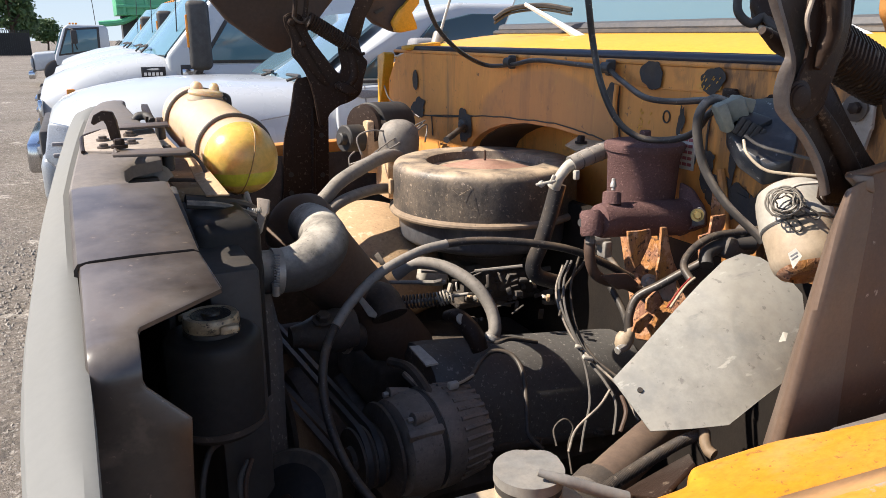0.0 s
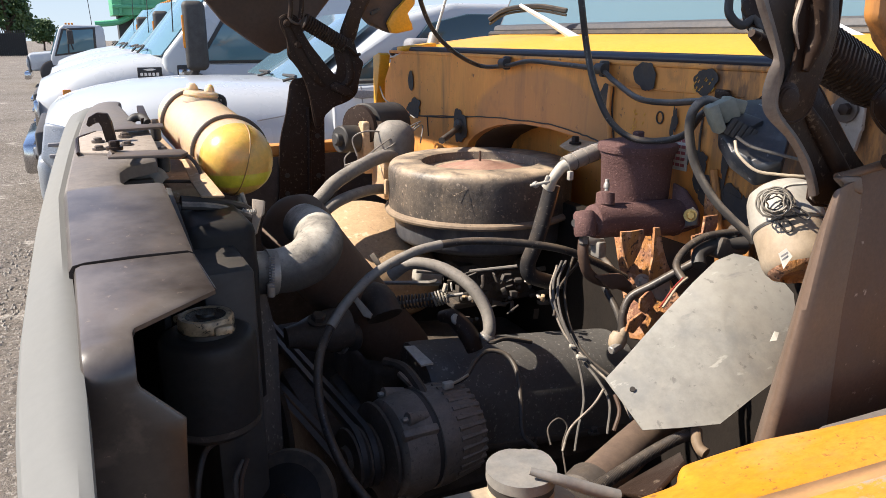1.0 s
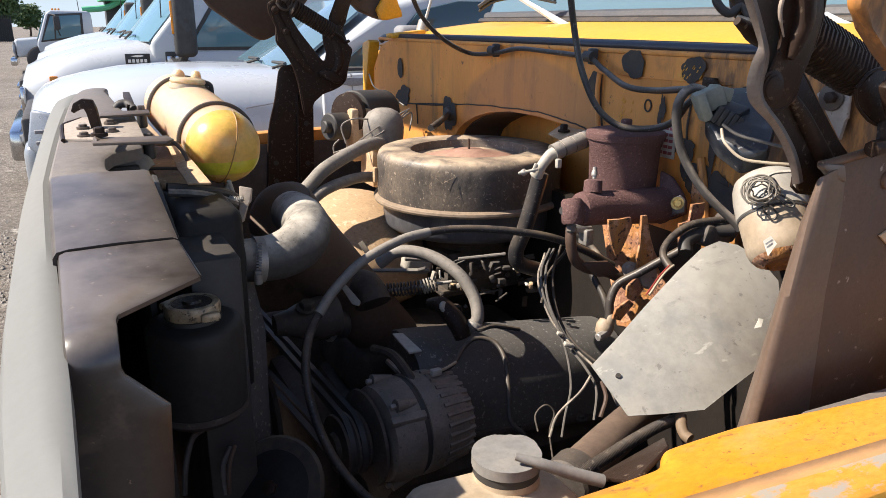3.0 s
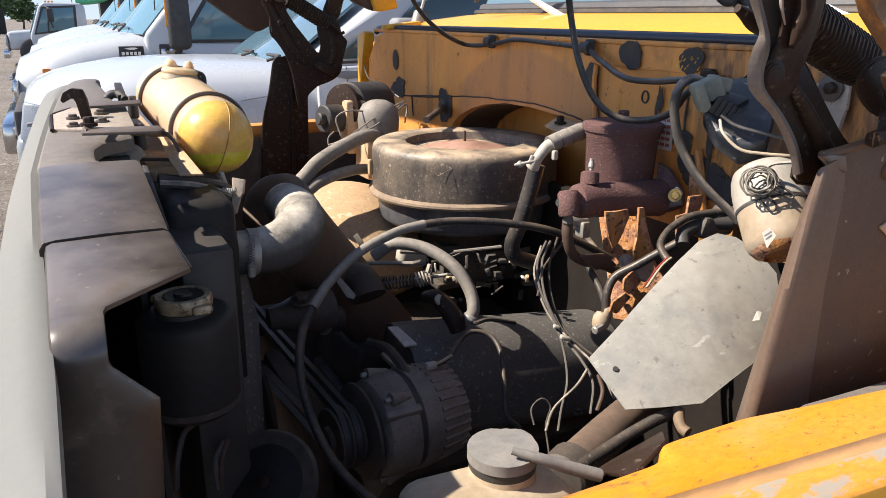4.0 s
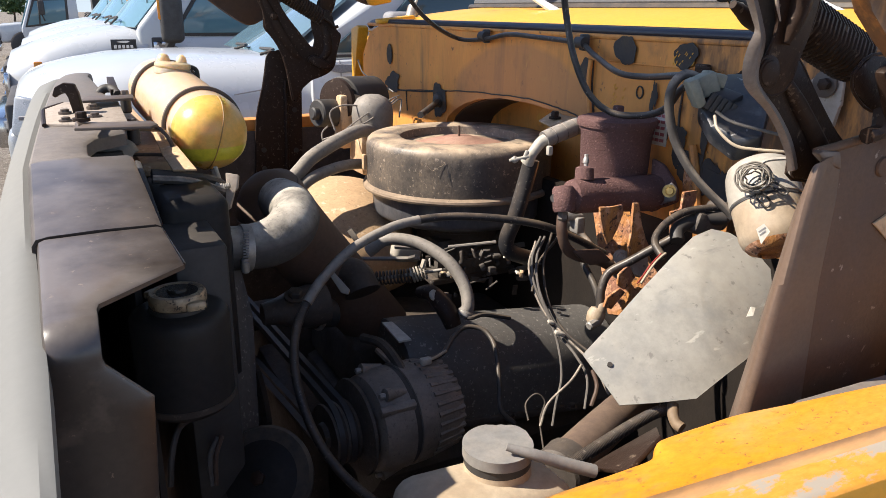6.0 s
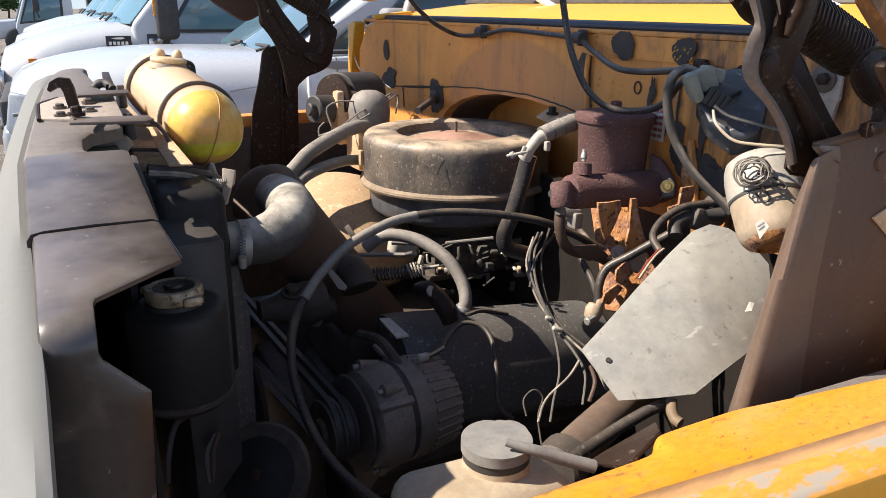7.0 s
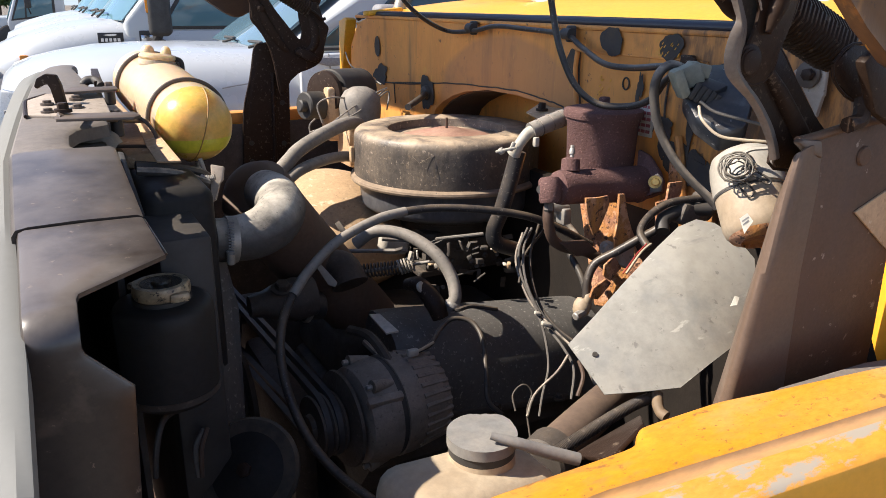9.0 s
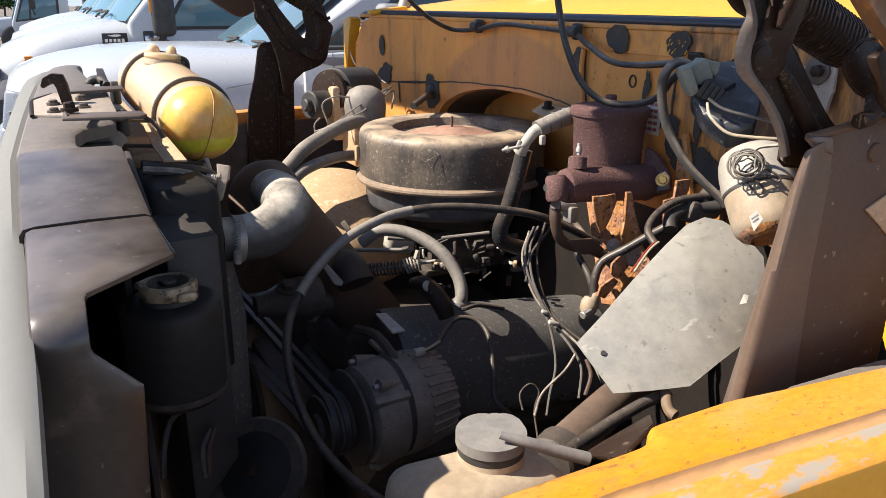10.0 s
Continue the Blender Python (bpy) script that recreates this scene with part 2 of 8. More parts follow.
layer(M_SHIELD, (0.17, 0.17, 0.165), 40, 0.62, 0.70, 0.5, (0.25, 1, 1))
layer(M_SHIELD, (0.12, 0.11, 0.10), 90, 0.62, 0.68, 0.55)
layer(M_SHIELD, (0.62, 0.58, 0.50), 60, 0.62, 0.68, 0.5, (0.3, 1, 1))
M_LATCH = mat("dusty_latch_steel", (0.40, 0.33, 0.265), 0.65, second=(0.31, 0.25, 0.20), amount=0.8, scale=25, bump=0.1)
M_STEEL = mat("dull_steel", (0.38, 0.35, 0.31), 0.5, metal=0.4, second=(0.25, 0.22, 0.19), scale=30, bump=0.1)
M_IRON = mat("dark_engine_iron", (0.085, 0.071, 0.061), 0.6, second=(0.046, 0.036, 0.029), amount=0.9, scale=18, third=(0.085, 0.066, 0.05), third_cut=0.68, fine=160, bump=0.4, dust=DUST, dust_amount=0.14)
M_VALVE = mat("dark_valve_cover", (0.095, 0.088, 0.081), 0.55, second=(0.13, 0.118, 0.105), scale=7, third=(0.07, 0.062, 0.055), third_cut=0.68, bump=0.08)
M_WIPER = mat("satin_wiper_steel", (0.60, 0.60, 0.60), 0.4, metal=0.2, second=(0.5, 0.5, 0.5), scale=20, bump=0.0)
M_ALUM = mat("oily_cast_aluminium", (0.28, 0.236, 0.196), 0.6, metal=0.1, second=(0.15, 0.124, 0.102), amount=0.9, scale=22, third=(0.30, 0.27, 0.24), third_cut=0.72, fine=260, bump=0.35)
M_TAN = mat("dusty_tan_sheet", (0.56, 0.375, 0.215), 0.8, second=(0.46, 0.30, 0.165), amount=0.9, scale=14, third=(0.62, 0.48, 0.32), third_cut=0.68, fine=140, bump=0.2)
M_NOSE = mat("chalky_white_shell", (0.166, 0.164, 0.153), 0.8, second=(0.180, 0.171, 0.149), amount=0.7, scale=3, third=(0.42, 0.34, 0.24), third_cut=0.80, bump=0.02, rough_var=0.05, grain=0.12)
M_BOTTLE = mat("dusty_cream_plastic", (0.46, 0.37, 0.26), 0.6, second=(0.36, 0.26, 0.16), amount=0.9, scale=14, third=(0.20, 0.14, 0.09), third_cut=0.70, bump=0.1)
M_CREAM = mat("cream_canister", (0.41, 0.375, 0.32), 0.55, second=(0.33, 0.275, 0.205), amount=0.8, scale=12, third=(0.22, 0.13, 0.06), third_cut=0.72, bump=0.08)
M_WHITEPAINT = mat("white_car_paint", (0.432, 0.442, 0.448), 0.3, second=(0.413, 0.423, 0.430), scale=2, bump=0.0, coat=0.5, grain=0.0)
M_WHITE = mat("white_plastic", (0.46, 0.42, 0.355), 0.55, second=(0.33, 0.285, 0.22), scale=40, bump=0.05)
M_CHROME = mat("chrome", (0.52, 0.52, 0.53), 0.15, metal=1.0, second=(0.40, 0.40, 0.42), scale=12, bump=0.0, rough_var=0.04)
M_GOLD = mat("zinc_yellow_bolt", (0.50, 0.36, 0.14), 0.35, metal=0.8, second=(0.35, 0.24, 0.09), scale=60, bump=0.05)
M_BLUEBLACK = mat("blue_black_plastic", (0.016, 0.020, 0.028), 0.38, second=(0.035, 0.037, 0.042), scale=22, third=(0.22, 0.21, 0.19), third_cut=0.74, bump=0.12, dust=DUST, dust_amount=0.15)
layer(M_BLUEBLACK, (0.15, 0.145, 0.14), 22, 0.54, 0.68, 0.6)
layer(M_BLUEBLACK, (0.40, 0.38, 0.36), 90, 0.64, 0.68, 0.7)
M_OLIVE = mat("grey_green_connector", (0.27, 0.27, 0.21), 0.5, second=(0.20, 0.19, 0.14), scale=30, bump=0.05)
M_WIREWHITE = mat("cream_wire", (0.46, 0.37, 0.26), 0.5, scale=40, bump=0.0)
M_WIREGREY = mat("grey_wire", (0.115, 0.103, 0.092), 0.6, second=(0.18, 0.158, 0.135), scale=40, bump=0.0)
M_LABEL = mat("paper_label", (0.62, 0.58, 0.50), 0.7, second=(0.5, 0.44, 0.36), scale=30, bump=0.05)
M_REDINK = mat("faded_red_print", (0.38, 0.10, 0.10), 0.7, scale=60, bump=0.0)
M_GREYINK = mat("grey_print", (0.25, 0.24, 0.24), 0.7, scale=60, bump=0.0)
M_AMBER = mat("amber_lens", (0.75, 0.25, 0.01), 0.2, scale=30, bump=0.0)
M_GREEN = mat("green_paint", (0.10, 0.40, 0.20), 0.5, second=(0.13, 0.44, 0.25), scale=3, bump=0.0)
M_GASKET = mat("grey_rubber_gasket", (0.060, 0.060, 0.066), 0.6, second=(0.10, 0.09, 0.08), scale=10, bump=0.1)
M_SEAL = mat("black_rubber_seal", (0.018, 0.017, 0.026), 0.4, second=(0.04, 0.036, 0.04), scale=14, bump=0.1)
for m, level in ((M_HINGE, 0.15), (M_POST, 0.3), (M_BROWN, 0.25), (M_LOWERDARK, 0.25), (M_IRON, 0.3), (M_CABLE, 0.3), (M_MAROON, 0.15), (M_TANKBLACK, 0.2), (M_RUBBER, 0.22), (M_WIREGREY, 0.2)):
    m.node_tree.nodes["Principled BSDF"].inputs["Specular IOR Level"].default_value = level
M_LAMP = mat("dull_grey_lamp", (0.30, 0.315, 0.33), 0.3, metal=0.2, second=(0.22, 0.23, 0.24), scale=6, bump=0.0)
# blue in the windscreen's base colour stands in for reflected sky
M_GLASS = glassy("windscreen_glass", (0.10, 0.16, 0.19), 0.02)
M_SIDEGLASS = glassy("side_glass", (0.045, 0.075, 0.085), 0.03)
M_TEALGLASS = glassy("tinted_glass", (0.10, 0.19, 0.22), 0.05)
M_GRAVEL = mat("gravel_ground", (0.215, 0.18, 0.145), 0.95, second=(0.145, 0.118, 0.092), amount=1.0, scale=0.5, third=(0.40, 0.355, 0.30), third_cut=0.60, fine=30, bump=1.0, size=0.03)
M_STONE = mat("loose_stones", (0.36, 0.32, 0.27), 0.9, second=(0.16, 0.135, 0.11), scale=3, bump=0.2)
M_BARK = mat("bark", (0.09, 0.06, 0.04), 0.9, scale=3, bump=0.5)
M_LEAF = mat("leaves", (0.055, 0.10, 0.022), 0.6, second=(0.09, 0.13, 0.03), scale=1.5, bump=0.0)
M_FENCE = mat("black_fence_steel", (0.015, 0.015, 0.016), 0.5, scale=3, bump=0.0)


def tank_material():
    """Translucent yellowed plastic, green up to the coolant's level."""
    m = mat("yellowed_plastic", (0.62, 0.455, 0.305), 0.4, second=(0.57, 0.40, 0.245), amount=0.7, scale=14, third=(0.50, 0.36, 0.22), third_cut=0.74, bump=0.03, dust=(0.52, 0.385, 0.265), dust_amount=0.7)
    return m


def dome_material():
    m = mat("yellow_plastic_dome", (0.80, 0.49, 0.125), 0.3, second=(0.76, 0.44, 0.12), scale=14, third=(0.60, 0.33, 0.06), third_cut=0.74, bump=0.02)
    m.node_tree.nodes["Principled BSDF"].inputs["Subsurface Weight"].default_value = 0.6
    m.node_tree.nodes["Principled BSDF"].inputs["Subsurface Radius"].default_value = (0.06, 0.035, 0.012)
    return m


M_CARB = mat("grimy_carburettor_metal", (0.13, 0.112, 0.095), 0.6, metal=0.2, second=(0.05, 0.042, 0.035), amount=1.0, scale=30, third=(0.30, 0.25, 0.19), third_cut=0.66, bump=0.3)
M_TANK, M_DOME = tank_material(), dome_material()
for m, tint, sc in ((M_GREYHOSE, (0.10, 0.085, 0.07), 170), (M_TAN, (0.26, 0.16, 0.09), 110), (M_TAN, (0.70, 0.56, 0.40), 60), (M_CABLE, (0.20, 0.17, 0.14), 190), (M_HINGE, (0.17, 0.125, 0.09), 130),
                    (M_MAROON, (0.34, 0.20, 0.165), 240), (M_AIR, (0.45, 0.35, 0.26), 150), (M_ALUM, (0.08, 0.07, 0.06), 150),
                    (M_IRON, (0.13, 0.105, 0.085), 140), (M_VALVE, (0.36, 0.33, 0.29), 160), (M_LATCH, (0.09, 0.065, 0.05), 140)):
    layer(m, tint, sc, 0.595, 0.66, 0.6)
layer(M_GRAVEL, (0.085, 0.070, 0.055), 16, 0.50, 0.58, 0.7)
layer(M_GRAVEL, (0.36, 0.32, 0.27), 30, 0.56, 0.62, 0.75)
for m in (M_TANK, M_DOME):
    p = m.node_tree.nodes["Principled BSDF"]
    p.inputs["Subsurface Weight"].default_value, p.inputs["Subsurface Scale"].default_value = 0.55, 1.0
    p.inputs["Subsurface Radius"].default_value = (0.05, 0.032, 0.014)
M_COOLANT = mat("green_coolant_behind_plastic", (0.66, 0.58, 0.045), 0.3, second=(0.76, 0.60, 0.07), scale=14, bump=0.02)

# ---------------------------------------------------------------- mesh helpers
PLACE = {}


def finish(bm, name, material):
    bmesh.ops.recalc_face_normals(bm, faces=bm.faces)
    for f in bm.faces:
        f.smooth = True
    for e in bm.edges:
        e.smooth = len(e.link_faces) == 2 and e.calc_face_angle(0) < 0.65
    me = bpy.data.meshes.new(name)
    bm.to_mesh(me)
    bm.free()
    me.materials.append(material)
    return me


def thing(name, base, label, category, group="", kind=""):
    ob = new(name)
    ob.location = base
    ob.empty_display_size = 0.05
    PLACE[ob.name] = Vector(base)
    return tagged(ob, label, category, group, kind)


def part(name, bm, material, parent, label=""):
    """Links a bmesh, given in the world's metres, as one mesh under a thing or a part."""
    base = PLACE[parent.name]
    bmesh.ops.translate(bm, verts=bm.verts, vec=-base)
    ob = new(name, finish(bm, name, material))
    ob.parent = parent
    PLACE[ob.name] = base
    if label:
        tagged(ob, label)
    return ob


def solo(name, bm, material, label, category, group="", kind=""):
    """A thing of one mesh, with its origin at the middle of its foot."""
    xs, ys, zs = zip(*(v.co for v in bm.verts))
    base = Vector(((min(xs) + max(xs)) / 2, (min(ys) + max(ys)) / 2, min(zs)))
    bmesh.ops.translate(bm, verts=bm.verts, vec=-base)
    ob = new(name, finish(bm, name, material))
    ob.location = base
    PLACE[ob.name] = base
    return tagged(ob, label, category, group, kind)


def V(p):
    return Vector(p)


def join(*bms):
    out = bms[0]
    for b in bms[1:]:
        me = bpy.data.meshes.new("tmp")
        b.to_mesh(me)
        b.free()
        out.from_mesh(me)
        bpy.data.meshes.remove(me)
    return out


def spline(pts, steps=6):
    """Catmull-Rom through the points."""
    p = [V(q) for q in pts]
    if len(p) < 3:
        return p
    p = [2 * p[0] - p[1]] + p + [2 * p[-1] - p[-2]]
    out = []
    for i in range(1, len(p) - 2):
        a, b, c, d = p[i - 1:i + 3]
        for k in range(steps):
            t = k / steps
            out.append(0.5 * (2 * b + (c - a) * t + (2 * a - 5 * b + 4 * c - d) * t * t + (3 * b - a - 3 * c + d) * t ** 3))
    out.append(p[-2])
    return out


def tube(pts, r, seg=10, steps=6, ribs=0):
    """A round tube along a smooth line; r is one radius or one for each given point; ribs: corrugations along it."""
    line = spline(pts, steps)
    n = len(line)
    radii = [r] * n if not isinstance(r, (list, tuple)) else [float(np.interp(i / (n - 1), np.linspace(0, 1, len(r)), r)) for i in range(n)]
    if ribs:
        m = ribs * 4
        dense = [line[min(n - 2, int(k / m * (n - 1)))].lerp(line[min(n - 1, int(k / m * (n - 1)) + 1)], (k / m * (n - 1)) % 1) for k in range(m)] + [line[-1]]
        radii = [radii[0] * (1 if k % 4 < 2 else 0.84) for k in range(m + 1)]
        line, n = dense, m + 1
    bm = bmesh.new()
    rings, side = [], None
    for i, q in enumerate(line):
        d = (line[min(i + 1, n - 1)] - line[max(i - 1, 0)]).normalized()
        if side is None:
            side = d.orthogonal().normalized()
        side = (side - d * side.dot(d)).normalized()
        up = d.cross(side)
        rings.append([bm.verts.new(q + radii[i] * (math.cos(a) * side + math.sin(a) * up)) for a in (2 * math.pi * k / seg for k in range(seg))])
    for a, b in zip(rings, rings[1:]):
        for k in range(seg):
            bm.faces.new((a[k], a[(k + 1) % seg], b[(k + 1) % seg], b[k]))
    bm.faces.new(rings[0])
    bm.faces.new(rings[-1][::-1])
    return bm


def lathe(a, b, prof, seg=32):
    """Turned round the line from a towards b; prof: (metres along it, radius)."""
    a, b = V(a), V(b)
    d = (b - a).normalized()
    s = d.orthogonal().normalized()
    u = d.cross(s)
    bm = bmesh.new()
    rings = []
    for h, r in prof:
        if r < 1e-5:
            rings.append([bm.verts.new(a + d * h)])
        else:
            rings.append([bm.verts.new(a + d * h + r * (math.cos(t) * s + math.sin(t) * u)) for t in (2 * math.pi * k / seg for k in range(seg))])
    for p, q in zip(rings, rings[1:]):
        for k in range(seg):
            j = (k + 1) % seg
            f = [p[k % len(p)], p[j % len(p)], q[j % len(q)], q[k % len(q)]]
            f = list(dict.fromkeys(f))
            if len(f) > 2:
                bm.faces.new(f)
    for ring in (rings[0], rings[-1]):
        if len(ring) > 2:
            bm.faces.new(ring)
    return bm


def slab(outline, thick, bevel=0.0, segs=2, along=None):
    """A plate of any outline, thickened along its normal (or along a given way)."""
    pts = [V(p) for p in outline]
    n = Vector((0, 0, 0))
    for p, q in zip(pts, pts[1:] + pts[:1]):
        n += p.cross(q)
    n = V(along).normalized() if along else n.normalized()
    bm = bmesh.new()
    lo = [bm.verts.new(p - n * thick / 2) for p in pts]
    hi = [bm.verts.new(p + n * thick / 2) for p in pts]
    bm.faces.new(lo[::-1])
    bm.faces.new(hi)
    for i in range(len(pts)):
        j = (i + 1) % len(pts)
        bm.faces.new((lo[i], lo[j], hi[j], hi[i]))
    if bevel:
        bmesh.ops.bevel(bm, geom=list(bm.edges), offset=bevel, segments=segs, profile=0.5, affect="EDGES", clamp_overlap=True)
    return bm


def block(centre, size, bevel=0.004, turn=(0, 0, 0), segs=2):
    bm = bmesh.new()
    bmesh.ops.create_cube(bm, size=1)
    bmesh.ops.scale(bm, verts=bm.verts, vec=size)
    if bevel:
        bmesh.ops.bevel(bm, geom=list(bm.edges), offset=bevel, segments=segs, profile=0.5, affect="EDGES", clamp_overlap=True)
    bmesh.ops.transform(bm, verts=bm.verts, matrix=pose(*centre, *turn))
    return bm


def rod(a, b, r, seg=12):
    a, b = V(a), V(b)
    h, c = (b - a).length, min(r * 0.25, 0.003)
    return lathe(a, b, [(0, r - c), (c, r), (h - c, r), (h, r - c)], seg)


def hexbolt(p, n, r=0.007, h=0.006):
    """Washer and hexagonal head at p, standing out along n."""
    p, n = V(p), V(n).normalized()
    head = lathe(p + n * 0.0015, p + n, [(0, r), (h * 0.8, r), (h, r * 0.8)], 6)
    return join(lathe(p - n * 0.002, p + n, [(0, r * 1.5), (0.0035, r * 1.5)], 20), head)


def cable(name, pts, r, material, label, category="cable", seg=8, steps=7, group="", ribs=0):
    return solo(name, tube(pts, r, seg, steps, ribs), material, label, category, group)


def loft(sections, closed=False, thick=0.0):
    """A skin over rows of points, thickened downwards if asked."""
    bm = bmesh.new()
    rows = [[bm.verts.new(p) for p in s] for s in sections]
    for a, b in zip(rows, rows[1:]):
        m = len(a)
        for k in range(m if closed else m - 1):
            bm.faces.new((a[k], a[(k + 1) % m], b[(k + 1) % m], b[k]))
    if thick:
        bmesh.ops.recalc_face_normals(bm, faces=bm.faces)
        bmesh.ops.solidify(bm, geom=list(bm.faces), thickness=thick)
    return bm


# ---------------------------------------------------------------- ground and distance
def ground():
    bm = bmesh.new()
    n = 60
    xs = [math.copysign(abs(t) ** 2.2, t) * 300 for t in np.linspace(-1, 1, n)]
    grid = [[bm.verts.new((x, y, 0.03 * noise.noise((x * 0.25, y * 0.25, 0)) - 0.03)) for y in xs] for x in xs]
    for i in range(n - 1):
        for j in range(n - 1):
            bm.faces.new((grid[i][j], grid[i + 1][j], grid[i + 1][j + 1], grid[i][j + 1]))
    ob = solo("ground", bm, M_GRAVEL, "dry brown gravel lot with loose stones", "ground", kind="structure")
    return ob


ground()


def gravel():
    """Loose stones on the strip of lot beside the row of trucks."""
    rng = random.Random(3)
    verts, faces = [], []
    for _ in range(9000):
        y = 2.2 + 14 * rng.random() ** 1.5
        x = -0.1 - 1.5 * rng.random() - 0.05 * y * rng.random()
        r = 0.006 + 0.012 * rng.random() ** 2
        k = len(verts)
        a = rng.random() * 6.3
        z = 0.03 * noise.noise((x * 0.25, y * 0.25, 0)) - 0.03
        for j in range(4):
            q = a + j * 1.57
            verts.append((x + r * math.cos(q) * (0.7 + 0.5 * rng.random()), y + r * math.sin(q), z - 0.003))
        verts.append((x + 0.3 * r, y, z + r * (0.5 + 0.5 * rng.random())))
        verts.append((x - 0.3 * r, y + 0.2 * r, z + r * (0.4 + 0.5 * rng.random())))
        faces += [(k, k + 1, k + 4), (k + 1, k + 2, k + 5, k + 4), (k + 2, k + 3, k + 5), (k + 3, k, k + 4, k + 5)]
    me = bpy.data.meshes.new("gravel")
    me.from_pydata(verts, [], faces)
    me.materials.append(M_STONE)
    tagged(new("gravel", me), "loose pale stones scattered over the gravel lot", "gravel", kind="stuff")


gravel()


FENCE_END = -3.2191


def fence():
    """Black steel picket fence far behind the lot."""
    rail = thing("fence", (0.0, 76, 0), "black steel picket fence at the lot's far side", "fence")
    x0, x1 = -18.0, FENCE_END
    for z in (0.25, 1.9):
        part("rail", block(((x0 + x1) / 2, 76, z), (x1 - x0, 0.05, 0.06), 0), M_FENCE, rail)
    first = None
    n = 90
    for i in range(n):
        x = x0 + (x1 - x0) * i / (n - 1)
        if first is None:
            first = part("picket", block((x, 75.95, 1.1), (0.07, 0.07, 2.2), 0), M_FENCE, rail)
        else:
            ob = new("picket", first.data)
            ob.parent = rail
            ob.location = (x - x0, 0, 0)
    sheet = part("privacy_slats", block(((x0 + x1) / 2, 76.1, 1.0), (x1 - x0, 0.02, 1.9), 0), M_FENCE, rail)
    part("sign", block((-5.3417, 89.2318, 1.2463), (0.7, 0.03, 0.9), 0.0), M_LABEL, rail, "small white sign hung on the fence")


fence()


def tree(name, x, y, h, spread, seed, label, bare=False):
    rng = random.Random(seed)
    ob = thing(name, (x, y, 0), label, "tree", "trees beyond the fence")
    tr = tube([(x, y, 0), (x + 0.1, y, h * 0.35), (x - 0.1, y + 0.1, h * 0.75)], [h * 0.035, h * 0.022, h * 0.008], 8, 4)
    tips = []
    for _ in range(14):
        z = h * rng.uniform(0.25, 0.7)
        a, r = rng.random() * 6.3, spread * rng.uniform(0.5, 0.95)
        tip = (x + r * math.cos(a), y + r * math.sin(a), z + h * rng.uniform(0.1, 0.28))
        tips.append(tip)
        tr = join(tr, tube([(x, y, z), tuple((V((x, y, z)) * 0.5 + V(tip) * 0.5) + Vector((0, 0, -0.1)))] + [tip], [h * 0.012, h * 0.008, h * 0.003], 5, 3))
    part("trunk", tr, M_BARK, ob)
    verts, faces = [], []
    for _ in range(2600):
        if rng.random() < 0.7:
            c = V(rng.choice(tips)) + Vector([rng.gauss(0, spread * 0.2) for _ in range(3)])
        else:
            a, q = rng.random() * 6.3, rng.random() ** 0.5
            z = rng.uniform(0.3, 1.0)
            w = spread * math.sin(min(1, (1.05 - z) * 1.7) * 1.57) * q
            c = Vector((x + w * math.cos(a), y + w * math.sin(a), h * z))
        s = rng.uniform(0.10, 0.26)
        u = Vector([rng.gauss(0, 1) for _ in range(3)]).normalized()
        v = u.orthogonal().normalized()
        k = len(verts)
        verts += [tuple(c + s * u), tuple(c + s * 0.6 * v), tuple(c - s * u), tuple(c - s * 0.6 * v + 0.3 * s * u.cross(v))]
        faces.append((k, k + 1, k + 2, k + 3))
    me = bpy.data.meshes.new("crown")
    me.from_pydata([tuple(V(p) - V((x, y, 0))) for p in verts], [], faces)
    me.materials.append(M_LEAF)
    cr = new("crown", me)
    cr.parent = ob


def backdrop():
    m = bpy.data.materials.new("hazy_sky")
    m.use_nodes = True
    n, l = m.node_tree.nodes, m.node_tree.links
    n.remove(n["Principled BSDF"])
    em, co, sep, mr, mx = (n.new(k) for k in ("ShaderNodeEmission", "ShaderNodeTexCoord", "ShaderNodeSeparateXYZ", "ShaderNodeMapRange", "ShaderNodeMix"))
    mx.data_type = "RGBA"
    mr.inputs["From Max"].default_value = 90
    mx.inputs["A"].default_value, mx.inputs["B"].default_value = (0.41, 0.475, 0.53, 1), (0.25, 0.36, 0.50, 1)
    l.new(co.outputs["Object"], sep.inputs[0])
    l.new(sep.outputs["Z"], mr.inputs["Value"])
    l.new(mr.outputs[0], mx.inputs["Factor"])
    l.new(mx.outputs["Result"], em.inputs["Color"])
    l.new(em.outputs[0], n["Material Output"].inputs["Surface"])
    rows = [[(520 * math.sin(q), 520 * math.cos(q), z) for q in np.linspace(-0.9, 1.5, 30)] for z in (-2, 40, 90)]
    solo("backdrop", loft(rows), m, "pale blue hazy sky low over the horizon", "sky", kind="structure")


backdrop()
TX = (-4.084, 84, 1.8999)[0]
tree("tree", TX - 0.9, 84, 7.4, 2.0, 5, "leafy green tree behind the black fence")
tree("tree", TX + 0.2, 86, 5.2, 1.3, 8, "leafy green tree behind the black fence")
tree("tree", TX - 4.0, 85, 8.2, 3.0, 9, "leafy green tree behind the black fence")
tree("tree", (-2.5673, 105, 1.9476)[0], 105, 3.6, 1.4, 12, "small green tree in the distance beyond the lot")


